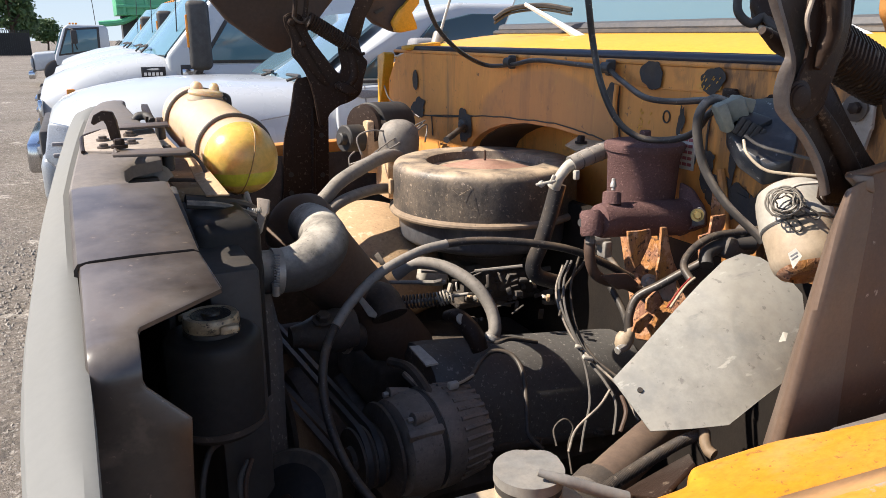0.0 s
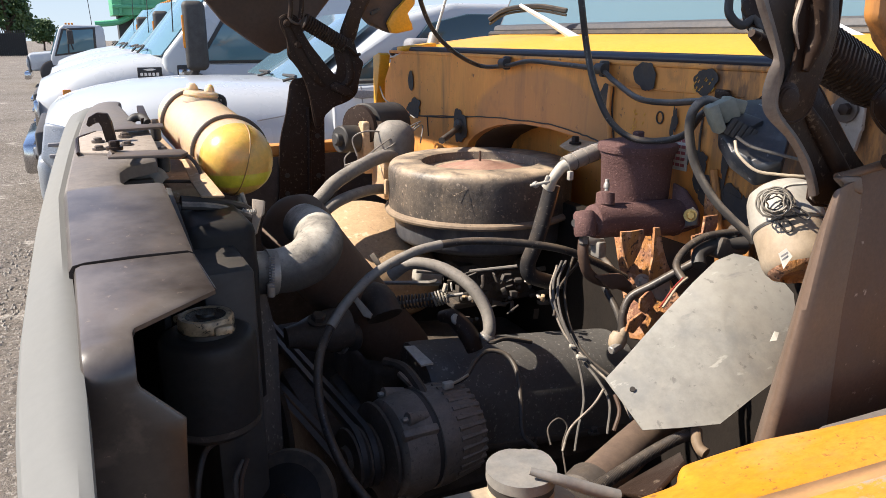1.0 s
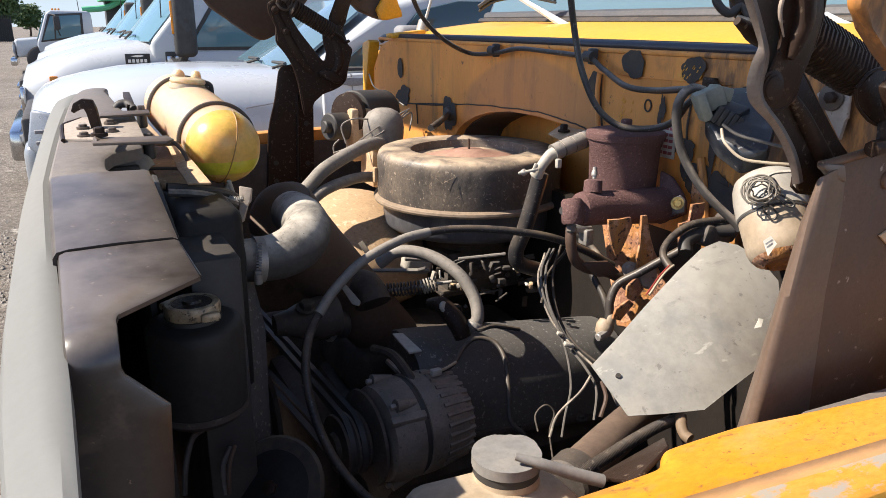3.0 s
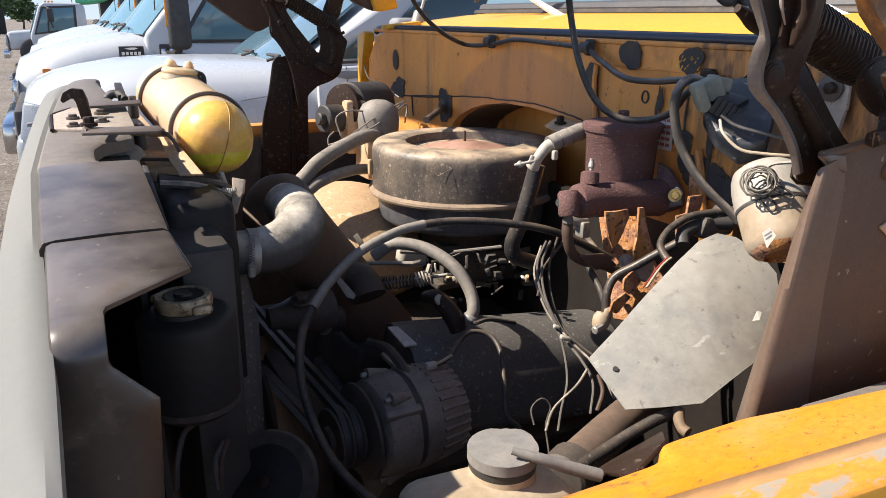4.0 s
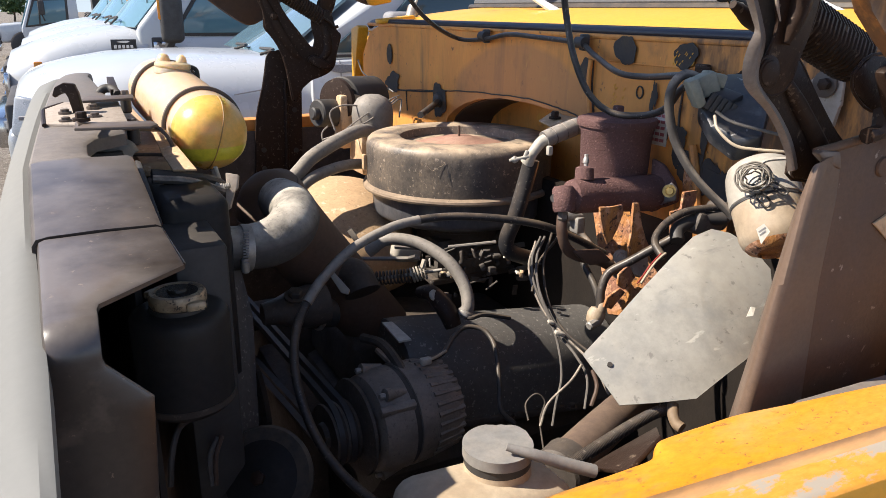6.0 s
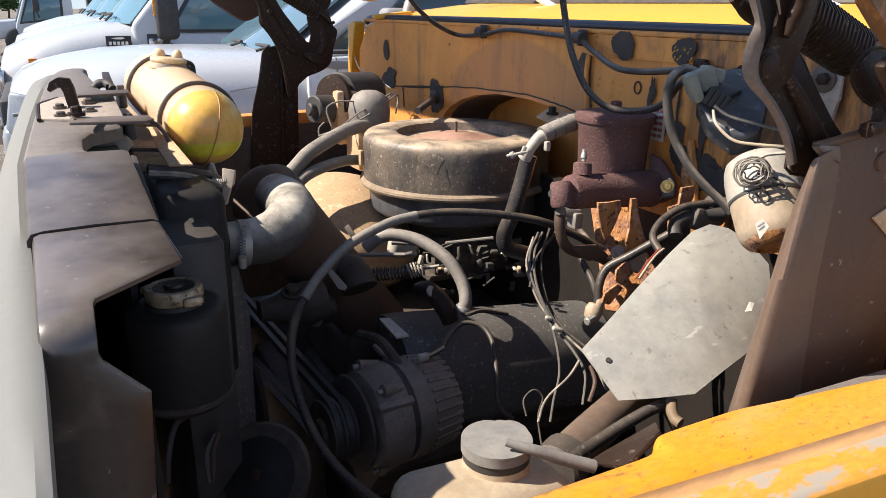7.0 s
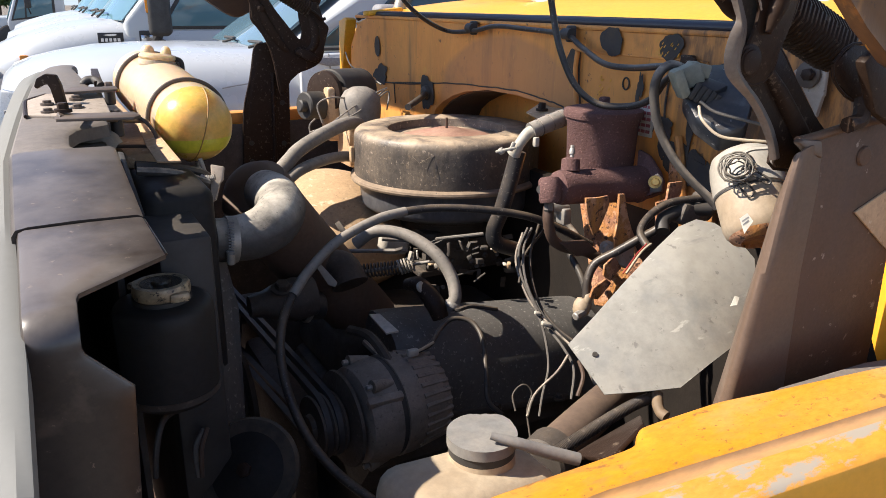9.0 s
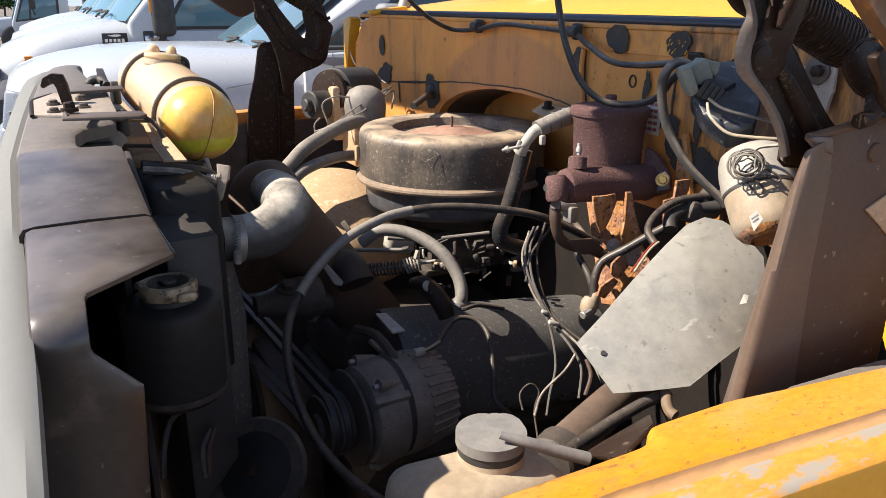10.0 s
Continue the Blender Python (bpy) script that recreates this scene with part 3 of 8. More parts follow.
# ---------------------------------------------------------------- parked vehicles
def wheel(parent, x, y, r, w):
    ty = part("tyre", lathe((x, y, r), (x, y + 1, r), [(0, r * 0.6), (0.01, r * 0.9), (0.04, r), (w - 0.04, r), (w - 0.01, r * 0.9), (w, r * 0.6)], 32), M_RUBBER, parent)
    part("rim", lathe((x, y - 0.005, r), (x, y + 1, r), [(0.06, 0), (0.05, r * 0.2), (0.04, r * 0.3), (0.06, r * 0.5), (0.01, r * 0.6), (0.03, r * 0.63)], 24), M_CHROME, ty)


def hood_skin(xs, y0, w, z_of, nose, side_low):
    """Bonnet and wings in one skin: sections across the width, from the nose back."""
    secs = []
    for x in xs:
        z = z_of(x)
        tuck = nose(x)
        row = [(0, side_low), (0, z - 0.32), (0.022, z - 0.19), (0.075, z - 0.09), (0.17, z - 0.025), (0.36, z + 0.015), (w / 2, z + 0.035)]
        row = row + [(w - a, b) for a, b in row[-2::-1]]
        secs.append([(x, y0 + tuck + a * (w - 2 * tuck) / w, b) for a, b in row])
    return loft(secs)


def medium_truck():
    """White medium-duty truck with a sloping bonnet, parked nose out."""
    y0, w = 8.2, 2.1
    ob = thing("truck", (0.5, y0 + w / 2, 0), "white medium-duty truck parked nose out in the row", "truck", "white trucks parked side by side")
    z_of = lambda x: float(np.interp(x, [-0.36, -0.30, -0.15, 0.0, 0.35, 0.85, 1.0], [1.10, 1.24, 1.31, 1.36, 1.46, 1.53, 1.545]))
    nose = lambda x: 0.20 * max(0.0, (0.10 - x) / 0.46) ** 2
    body = hood_skin([-0.36, -0.34, -0.30, -0.22, -0.1, 0.05, 0.3, 0.6, 0.85, 0.95], y0, w, z_of, nose, 0.62)
    bm = body
    part("bonnet", bm, M_WHITEPAINT, ob)
    grille = part("grille", block((-0.345, y0 + w / 2, 0.93), (0.06, 1.3, 0.46), 0.02), M_BLACK, ob)
    for k in range(4):
        part("grille_bar", block((-0.385, y0 + w / 2, 0.77 + 0.11 * k), (0.03, 1.26, 0.03), 0.006), M_CHROME, grille)
    part("bumper", block((-0.44, y0 + w / 2, 0.56), (0.16, 2.1, 0.3), 0.04), M_CHROME, ob)
    for yy in (y0 + 0.20, y0 + w - 0.20):
        part("headlight", block((-0.345, yy, 0.98), (0.05, 0.24, 0.26), 0.02), M_CHROME, ob)
    cab = slab([(0.86, y0 + w / 2, 0.55), (0.86, y0 + w / 2, 1.52), (1.45, y0 + w / 2, 2.20), (1.66, y0 + w / 2, 2.32), (3.0, y0 + w / 2, 2.36), (3.05, y0 + w / 2, 0.55)], w - 0.06, 0.05, 3)
    part("cab", cab, M_WHITEPAINT, ob)
    rows = []
    for s in np.linspace(0, 1, 5):
        rows.append([(0.85 + 0.57 * s - 0.16 * (1 - k * k), y0 + w / 2 + k * (w / 2 - 0.09 - 0.08 * s), 1.53 + 0.66 * s) for k in np.linspace(-1, 1, 11)])
    ws = part("windscreen", loft(rows, thick=0.012), M_TEALGLASS, ob)
    for k in (0.5, 1.25):
        part("wiper", tube([(0.66, y0 + k, 1.55), (0.74, y0 + k + 0.1, 1.62), (0.70, y0 + k + 0.5, 1.60)], 0.012, 6, 3), M_BLACK, ws)
    part("side_window", slab([(1.24, y0 + 0.02, 1.47), (1.66, y0 + 0.02, 2.10), (2.35, y0 + 0.02, 2.12), (2.35, y0 + 0.02, 1.47)], 0.03, 0.01), M_TEALGLASS, ob)
    part("window_trim", slab([(1.18, y0 + 0.025, 1.44), (1.64, y0 + 0.025, 2.14), (2.41, y0 + 0.025, 2.16), (2.41, y0 + 0.025, 1.44)], 0.024, 0.01), M_BLACK, ob)
    door = part("door", slab([(1.10, y0 + 0.02, 0.75), (1.10, y0 + 0.02, 1.43), (2.45, y0 + 0.02, 1.43), (2.45, y0 + 0.02, 0.75)], 0.03, 0.01), M_WHITEPAINT, ob)
    part("door_handle", block((2.25, y0 - 0.01, 1.25), (0.18, 0.03, 0.05), 0.01), M_BLACK, door)
    vent = part("vent_bezel", slab([(0.99, y0 + 0.02, 1.27), (0.99, y0 + 0.02, 1.43), (1.16, y0 + 0.02, 1.43), (1.13, y0 + 0.02, 1.29)], 0.03, 0.01), M_BLACK, ob)
    part("vent_glass", slab([(1.0, y0, 1.29), (1.0, y0, 1.39), (1.12, y0, 1.39), (1.10, y0, 1.30)], 0.03, 0.008), M_CHROME, vent)
    mir = part("mirror", block((1.12, y0 - 0.55, 1.72), (0.20, 0.28, 0.64), 0.05, (0, 0, -12), 4), M_BLACK, ob)
    part("mirror_lamp", block((1.012, y0 - 0.60, 1.76), (0.03, 0.10, 0.30), 0.008, (0, 0, -12)), M_AMBER, mir)
    part("mirror_arm", tube([(1.22, y0 + 0.05, 1.30), (1.12, y0 - 0.2, 1.33), (1.13, y0 - 0.5, 1.46)], 0.045, 8, 4), M_BLACK, mir)
    badge = part("badge", block((0.72, y0 - 0.004, 1.365), (0.235, 0.012, 0.10), 0.004), M_BLACK, ob, "dark badge with pale lettering")
    part("badge_emblem", slab([(0.69 - 0.04, y0 - 0.012, 1.392), (0.71, y0 - 0.012, 1.402), (0.76, y0 - 0.012, 1.402), (0.78, y0 - 0.012, 1.392), (0.75, y0 - 0.012, 1.382), (0.70, y0 - 0.012, 1.382)], 0.006), M_CHROME, badge)
    for k in range(5):
        part("badge_bar", block((0.64 + 0.038 * k, y0 - 0.012, 1.345), (0.026, 0.008, 0.032), 0), M_CHROME, badge)
    part("small_badge", block((0.73, y0 - 0.004, 1.295), (0.17, 0.01, 0.028), 0.002), M_GREYINK, ob)
    part("side_marker", block((-0.06, y0 + 0.012, 1.165), (0.075, 0.05, 0.10), 0.01), M_AMBER, ob)
    for k in range(5):
        part("roof_lamp", block((1.74, y0 + 0.35 + 0.35 * k, 2.345), (0.12, 0.10, 0.05), 0.02), M_AMBER, ob)
    part("aerial", rod((1.0, y0 + 0.25, 1.5), (1.05, y0 + 0.25, 2.6), 0.006, 6), M_BLACK, ob)
    wheel(ob, 0.55, y0 + 0.02, 0.42, 0.26)
    part("chassis", block((2.2, y0 + w / 2, 0.55), (4.6, 1.0, 0.25), 0.02), M_BLACK, ob)
    return ob


truck_a = medium_truck()
for dy, dx in ((3.3, 0.06), (6.7, 0.12)):
    copy_thing(truck_a, Matrix.Translation(truck_a.location + Vector((dx, dy, 0))))


def old_truck():
    """An older white truck with an upright cab, further along the row."""
    x0, y0, w = -0.62, 30.0, 2.2
    ob = thing("truck", (x0 + 1, y0 + w / 2, 0), "older white truck with an upright square cab", "truck", "white trucks parked side by side")
    part("bonnet", block((x0 - 0.1, y0 + w / 2, 0.86), (1.1, 1.8, 0.62), 0.10, (0, -4, 0), 3), M_WHITEPAINT, ob)
    m = y0 + w / 2
    part("cab", slab([(x0 + 0.02, m, 0.55), (x0 + 0.05, m, 1.0), (x0 + 0.42, m, 1.98), (x0 + 0.58, m, 2.10), (x0 + 1.75, m, 2.08), (x0 + 1.86, m, 1.98), (x0 + 1.90, m, 0.55)], w, 0.06, 3), M_WHITEPAINT, ob)
    part("windscreen", slab([(x0 + 0.06, y0 + 0.15, 1.10), (x0 + 0.06, y0 + w - 0.15, 1.10), (x0 + 0.38, y0 + w - 0.2, 1.94), (x0 + 0.38, y0 + 0.2, 1.94)], 0.04, 0.01), M_TEALGLASS, ob)
    part("window_trim", slab([(x0 + 0.17, y0 - 0.004, 1.03), (x0 + 0.50, y0 - 0.004, 1.97), (x0 + 1.58, y0 - 0.004, 2.02), (x0 + 1.55, y0 - 0.004, 1.19)], 0.03, 0.02), M_BLACK, ob)
    part("side_window", slab([(x0 + 0.24, y0 - 0.012, 1.09), (x0 + 0.56, y0 - 0.012, 1.90), (x0 + 1.50, y0 - 0.012, 1.95), (x0 + 1.47, y0 - 0.012, 1.25)], 0.03, 0.02), M_TEALGLASS, ob)
    part("window_post", block((x0 + 0.66, y0 - 0.02, 1.50), (0.05, 0.04, 0.82), 0.005, (0, 4, 0)), M_BLACK, ob)
    mir = part("mirror", block((x0 + 0.74, y0 - 0.40, 1.68), (0.20, 0.12, 0.46), 0.04), M_BLACK, ob)
    part("mirror_arm", rod((x0 + 0.74, y0 - 0.40, 1.92), (x0 + 0.60, y0, 1.97), 0.02, 8), M_BLACK, mir)
    part("mirror_arm", rod((x0 + 0.74, y0 - 0.40, 1.45), (x0 + 0.80, y0, 1.25), 0.02, 8), M_BLACK, mir)
    for k in range(3):
        part("roof_lamp", block((x0 + 0.66 + 0.10 * k, y0 + 0.30, 2.13), (0.07, 0.10, 0.07), 0.02), M_AMBER, ob)
    part("grille", block((x0 - 0.68, m, 0.75), (0.06, 1.7, 0.6), 0.02), M_GREYINK, ob)
    part("headlight", block((x0 - 0.70, y0 + 0.32, 0.80), (0.08, 0.30, 0.30), 0.04), M_LAMP, ob)
    part("bumper", block((x0 - 0.75, m, 0.38), (0.2, 2.1, 0.26), 0.04), M_CHROME, ob)
    part("aerial", rod((x0 + 1.5, y0 + 0.3, 2.05), (x0 + 1.42, y0 + 0.3, 3.9), 0.012, 6), M_BLACK, ob)
    wheel(ob, x0 + 0.1, y0, 0.45, 0.28)
    part("chassis", block((x0 + 2.4, m, 0.55), (4.6, 1.0, 0.3), 0.02), M_BLACK, ob)


old_truck()


DUMP_A, DUMP_B = (1.8191, 34, 2.5248), (6.7428, 34, 3.9002)


def dump_body():
    x0, x1, z0, z1 = DUMP_A[0], DUMP_B[0], DUMP_A[2], DUMP_B[2]
    xm, zm = (x0 + x1) / 2, (z0 + z1) / 2
    ob = thing("dump_body", (xm, 35.2, 0), "pale green steel dump truck body standing behind the row", "truck body")
    part("box", block((xm, 35.2, zm), (x1 - x0, 2.4, z1 - z0), 0.03), M_GREEN, ob)
    for k in range(6):
        part("rib", block((x0 + 0.3 + k * (x1 - x0 - 0.6) / 5, 33.96, zm), (0.12, 0.10, z1 - z0), 0.01), M_GREEN, ob)
    part("rail", block((xm, 33.94, z0 + 0.35), (x1 - x0, 0.14, 0.12), 0.02), M_GREEN, ob)
    part("subframe", block((xm, 35.2, z0 / 2), (x1 - x0 - 0.4, 1.0, z0), 0.02), M_BLACK, ob)
    part("lift_arm", join(tube([(x0 + 0.9, 34.3, z0 + 0.1), (x0 + 0.2, 34.3, z0 - 0.25), (x0 - 0.7, 34.3, z0 - 0.35)], 0.12, 8, 4), block((x0 + 1.6, 34.2, z0 - 0.3), (1.6, 0.5, 0.5), 0.08)), M_GREEN, ob)


dump_body()


def pickup():
    """White pickup parked next to the open truck."""
    y0, w = 4.4, 1.95
    ob = thing("pickup", (1.2, y0 + w / 2, 0), "white pickup parked beside the open engine bay", "pickup truck")
    z_of = lambda x: float(np.interp(x, [-0.20, -0.17, -0.10, 0.0, 0.3, 0.8, 1.3, 1.5], [1.12, 1.23, 1.295, 1.335, 1.40, 1.425, 1.41, 1.40]))
    nose = lambda x: 0.30 * max(0.0, (0.45 - x) / 0.65) ** 2
    part("bonnet", hood_skin([-0.20, -0.19, -0.16, -0.10, 0.0, 0.15, 0.4, 0.7, 1.0, 1.3, 1.5], y0, w, z_of, nose, 0.60), M_WHITEPAINT, ob)
    lamp = part("headlight", slab([(-0.20, y0 + 0.10, 1.08), (-0.16, y0 + 0.16, 1.27), (-0.06, y0 + 0.08, 1.25), (0.05, y0 + 0.03, 1.02), (-0.10, y0 + 0.06, 0.96)], 0.06, 0.02), M_LAMP, ob)
    for k in range(3):
        part("lamp_rib", block((-0.11, y0 + 0.055, 1.04 + 0.06 * k), (0.10, 0.03, 0.02), 0.006), M_GREYINK, lamp)
    part("grille", block((-0.19, y0 + w / 2, 1.02), (0.08, 1.2, 0.36), 0.02), M_BLACK, ob)
    part("bumper", block((-0.13, y0 + w / 2, 0.95), (0.20, 1.75, 0.28), 0.06, (0, 0, 0), 3), M_LAMP, ob)
    part("door_side", slab([(1.42, y0 + 0.015, 0.55), (1.42, y0 + 0.015, 1.42), (2.2, y0 + 0.015, 1.44), (3.6, y0 + 0.015, 1.44), (3.6, y0 + 0.015, 0.55)], 0.05, 0.02), M_WHITEPAINT, ob)
    cab = slab([(1.30, y0 + w / 2, 1.38), (1.42, y0 + w / 2, 1.47), (1.95, y0 + w / 2, 1.84), (2.3, y0 + w / 2, 1.93), (3.4, y0 + w / 2, 1.93), (3.6, y0 + w / 2, 1.38)], w - 0.22, 0.07, 3)
    part("cab", cab, M_WHITEPAINT, ob)
    part("windscreen", slab([(1.28, y0 + 0.20, 1.435), (1.28, y0 + w - 0.2, 1.435), (1.90, y0 + w - 0.32, 1.875), (1.90, y0 + 0.32, 1.875)], 0.02, 0.005), M_GLASS, ob)
    part("side_window", slab([(1.78, y0 + 0.10, 1.46), (2.12, y0 + 0.10, 1.80), (2.4, y0 + 0.10, 1.86), (3.2, y0 + 0.10, 1.86), (3.2, y0 + 0.10, 1.46)], 0.03, 0.01), M_SIDEGLASS, ob)
    part("quarter_window", slab([(1.56, y0 + 0.10, 1.46), (1.74, y0 + 0.10, 1.60), (1.74, y0 + 0.10, 1.46)], 0.03, 0.006), M_SIDEGLASS, ob)
    part("belt_trim", block((2.4, y0 + 0.03, 1.445), (2.1, 0.04, 0.02), 0.006), M_BLACK, ob)
    part("sill_trim", block((2.2, y0 - 0.012, 0.98), (2.8, 0.03, 0.06), 0.01), M_GREYINK, ob)
    mir = part("mirror", block((1.915, y0 - 0.18, 1.665), (0.15, 0.20, 0.085), 0.035, (0, 0, -10), 4), M_GREYINK, ob)
    part("mirror_foot", tube([(1.95, y0 - 0.10, 1.63), (1.97, y0 + 0.0, 1.58), (1.97, y0 + 0.10, 1.55)], 0.025, 8, 4), M_GREYINK, mir)
    part("lower_trim", slab([(1.47, y0 - 0.014, 1.375), (1.56, y0 - 0.014, 1.40), (1.72, y0 - 0.014, 1.392), (1.72, y0 - 0.014, 1.352), (1.60, y0 - 0.014, 1.345)], 0.02, 0.006), M_GREYINK, ob)
    for k in (0.25, 0.95):
        part("wiper", tube([(1.18, y0 + k, 1.45), (1.27, y0 + k + 0.02, 1.475), (1.30, y0 + k + 0.45, 1.465)], 0.010, 6, 3), M_BLACK, ob)
    part('panel_gap', tube([(0.95, y0 - 0.001, 1.24), (1.20, y0 - 0.001, 1.28), (1.36, y0 - 0.001, 1.36)], 0.004, 5, 4), M_GREYINK, ob)
    part('door_gap', tube([(1.60, y0 - 0.012, 0.7), (1.62, y0 - 0.012, 1.1), (1.60, y0 - 0.012, 1.42)], 0.004, 5, 4), M_GREYINK, ob)
    wheel(ob, 0.62, y0 + 0.01, 0.37, 0.24)
    wheel(ob, 3.9, y0 + 0.01, 0.37, 0.24)
    part("bed", block((4.0, y0 + w / 2, 1.0), (1.5, w, 0.8), 0.05), M_WHITEPAINT, ob)


pickup()

# ---------------------------------------------------------------- the open truck: firewall, cowl, wings, radiator support
CY = 1.16           # middle of the bay


def crown(y):
    return 1.607 - 0.085 * (y - 1.25) ** 2


def firewall():
    fw = thing("wall_firewall", (0.81, 1.2, 0.75), "mustard yellow painted firewall with tar stains and rust", "firewall", kind="structure")
    top = 1.676
    # upper sheet, with a recessed arch below a lip and a lower sheet
    arch = [(0.8, 0.985, 1.526), (0.8, 1.021, 1.538), (0.8, 1.074, 1.548), (0.8, 1.163, 1.553), (0.8, 1.263, 1.552), (0.8, 1.351, 1.540), (0.8, 1.404, 1.526), (0.8, 1.449, 1.508), (0.8, 1.481, 1.488), (0.8, 1.50, 1.46)]
    y1, y2 = arch[0][1], arch[-1][1]
    arch = [(0.81, p[1], p[2]) for p in arch]
    part("upper_sheet", slab([(0.81, 0.30, 1.42), (0.81, y1, 1.42), *arch, (0.81, y2, 1.42), (0.81, 1.995, 1.42), (0.81, 1.99, 1.60), (0.81, 1.938, 1.658), (0.81, 1.875, top), (0.81, 0.30, top)], 0.02, 0.0), M_ARCHED, fw)
    # walls in dark brown, not the sheet's yellow, putting the recess's shade in colour
    part("recess_wall", loft([[(0.82, p[1], p[2]) for p in [(0, y1, 1.42)] + arch + [(0, y2, 1.42)]], [(0.92, p[1], p[2] - 0.004) for p in [(0, y1, 1.42)] + arch + [(0, y2, 1.42)]]], thick=0.003), M_BROWN, fw)
    part("recess_back", block((0.925, (y1 + y2) / 2, 1.50), (0.01, abs(y2 - y1) + 0.1, 0.4), 0), M_FIREWALL, fw)
    part("lower_sheet", slab([(0.815, 0.30, 0.70), (0.815, 2.02, 0.70), (0.815, 2.02, 1.419), (0.815, 0.30, 1.419)], 0.02, 0.0), M_LOWERDARK, fw)
    # folded lip over the arch
    lip = [(0.788, 1.9172, 1.5091), (0.782, 1.6806, 1.5282), (0.78, 1.4143, 1.5507), (0.78, 1.2109, 1.5601), (0.78, 1.0808, 1.5563), (0.78, 0.9685, 1.5419)]
    part("lip", tube([(0.799, q.y, q.z + 0.0020 * noise.noise(q * 120)) for q in spline(lip, 9)], 0.0014, 6, 2), M_BLACKSTAIN, fw, "cracked black sealer")
    # pressed ribs and edges
    part("rib", tube([(0.792, 0.9764, 1.6434), (0.792, 0.978, 1.6023), (0.792, 0.9623, 1.5061)], 0.004, 8, 4), M_FIREWALL, fw)
    part("rib", tube([(0.799, 0.9624, 1.644), (0.799, 0.8684, 1.6426), (0.799, 0.709, 1.6437)], 0.0012, 8, 4), M_FIREWALL, fw)
    part("rib", tube([(0.792, 0.7417, 1.5411), (0.792, 0.7282, 1.4955), (0.792, 0.7119, 1.4008)], 0.006, 8, 4), M_FIREWALL, fw)
    part("cap_strip", block((0.815, 1.12, 1.680), (0.035, 1.66, 0.008), 0.003), M_FIREWALL, fw)
    # hole
    part("pressed_ring", tube([(0.7985, 0.8636 + 0.0070 * math.cos(a), 1.6018 + 0.0088 * math.sin(a)) for a in np.linspace(0, 6.283, 20)], 0.0013, 6, 2), M_BLACKSTAIN, fw)
    # tar and sealer patches lying on the sheet
    rng = random.Random(4)

    def patch(u, rx, rz, lobes=0.18):
        c = V(u) - Vector((rng.uniform(0, 0.002), 0, 0))
        pts = []
        p1, p2, p3 = (rng.random() * 6.3 for _ in range(3))
        for k in range(44):
            a = 2 * math.pi * k / 44
            q = 1 + lobes * (0.5 * math.sin(2 * a + p1) + 0.4 * math.sin(3 * a + p2) + 0.25 * math.sin(7 * a + p3) + 0.16 * rng.uniform(-1, 1))
            pts.append((c.x, c.y + rx * q * math.cos(a), c.z + rz * q * math.sin(a)))
        part("tar_patch", slab(pts, 0.0007), M_BLACKSTAIN, fw, "black tar patch")

    patch((0.797, 1.7992, 1.6086), 0.016, 0.026, 0.1)
    patch((0.797, 1.7827, 1.54), 0.045, 0.022, 0.35)
    patch((0.797, 1.5205, 1.5204), 0.030, 0.042, 0.25)
    patch((0.797, 0.9007, 1.662), 0.024, 0.022)
    patch((0.797, 0.7763, 1.6599), 0.022, 0.018)
    patch((0.797, 0.9952, 1.6238), 0.016, 0.020)
    patch((0.797, 0.7723, 1.5358), 0.014, 0.026, 0.3)
    patch((0.797, 0.8037, 1.5642), 0.010, 0.030, 0.3)
    patch((0.797, 0.7238, 1.5731), 0.008, 0.045, 0.5)
    patch((0.797, 0.6853, 1.4943), 0.026, 0.030, 0.6)
    patch((0.797, 0.8299, 1.5984), 0.006, 0.022, 0.5)
    patch((0.797, 1.9317, 1.4885), 0.018, 0.030, 0.5)
    patch((0.797, 0.743, 1.506), 0.022, 0.034, 0.3)
    patch((0.797, 0.7716, 1.549), 0.012, 0.012, 0.4)
    patch((0.797, 0.712, 1.500), 0.024, 0.022, 0.3)
    # scratches down to fresh yellow paint
    for c0, n0, sy, sz in (((0.7955, 0.780, 1.657), 16, 0.019, 0.010), ((0.7985, 0.914, 1.589), 12, 0.014, 0.016)):
        for k in range(n0):
            q = V(c0) + Vector((0, rng.uniform(-sy, sy), rng.uniform(-sz, sz)))
            w = rng.uniform(0.002, 0.006)
            part("scratch", slab([q, q + Vector((0, -w * 0.7, w)), q + Vector((0, -w * 0.7 - 0.0014, w - 0.0004)), q + Vector((0, -0.0012, -0.0006))], 0.0005), M_COWL, fw)
    # seam cracks and a plate with studs
    for pts in ([(0.798, 1.9418, 1.5016), (0.798, 1.7854, 1.5192), (0.798, 1.6173, 1.5307), (0.798, 1.4841, 1.5445)], [(0.798, 1.7014, 1.5242), (0.798, 1.6951, 1.4764)], [(0.798, 0.9779, 1.6413), (0.798, 0.9763, 1.5976), (0.798, 0.9646, 1.5412)],
                [(0.798, 0.768, 1.5118), (0.798, 0.7776, 1.5676), (0.798, 0.7755, 1.6156)]):
        part("seam", tube(pts, 0.0016, 5, 4), M_BLACKSTAIN, fw, "dark cracked sealer line")
    part("stud_plate", block((0.794, 0.741, 1.6454), (0.008, 0.022, 0.012), 0.002), M_HINGE, fw)
    for q in ((0.79, 0.7288, 1.6411), (0.79, 0.6683, 1.6412)):
        part("stud", hexbolt(q, (-1, 0, 0), 0.005, 0.010), M_HINGE, fw)
    # worn print on a sticker
    lab = part("sticker", block((0.796, 0.814, 1.5546), (0.003, 0.035, 0.050), 0.0008), M_LABEL, fw, "faded sticker with red print")
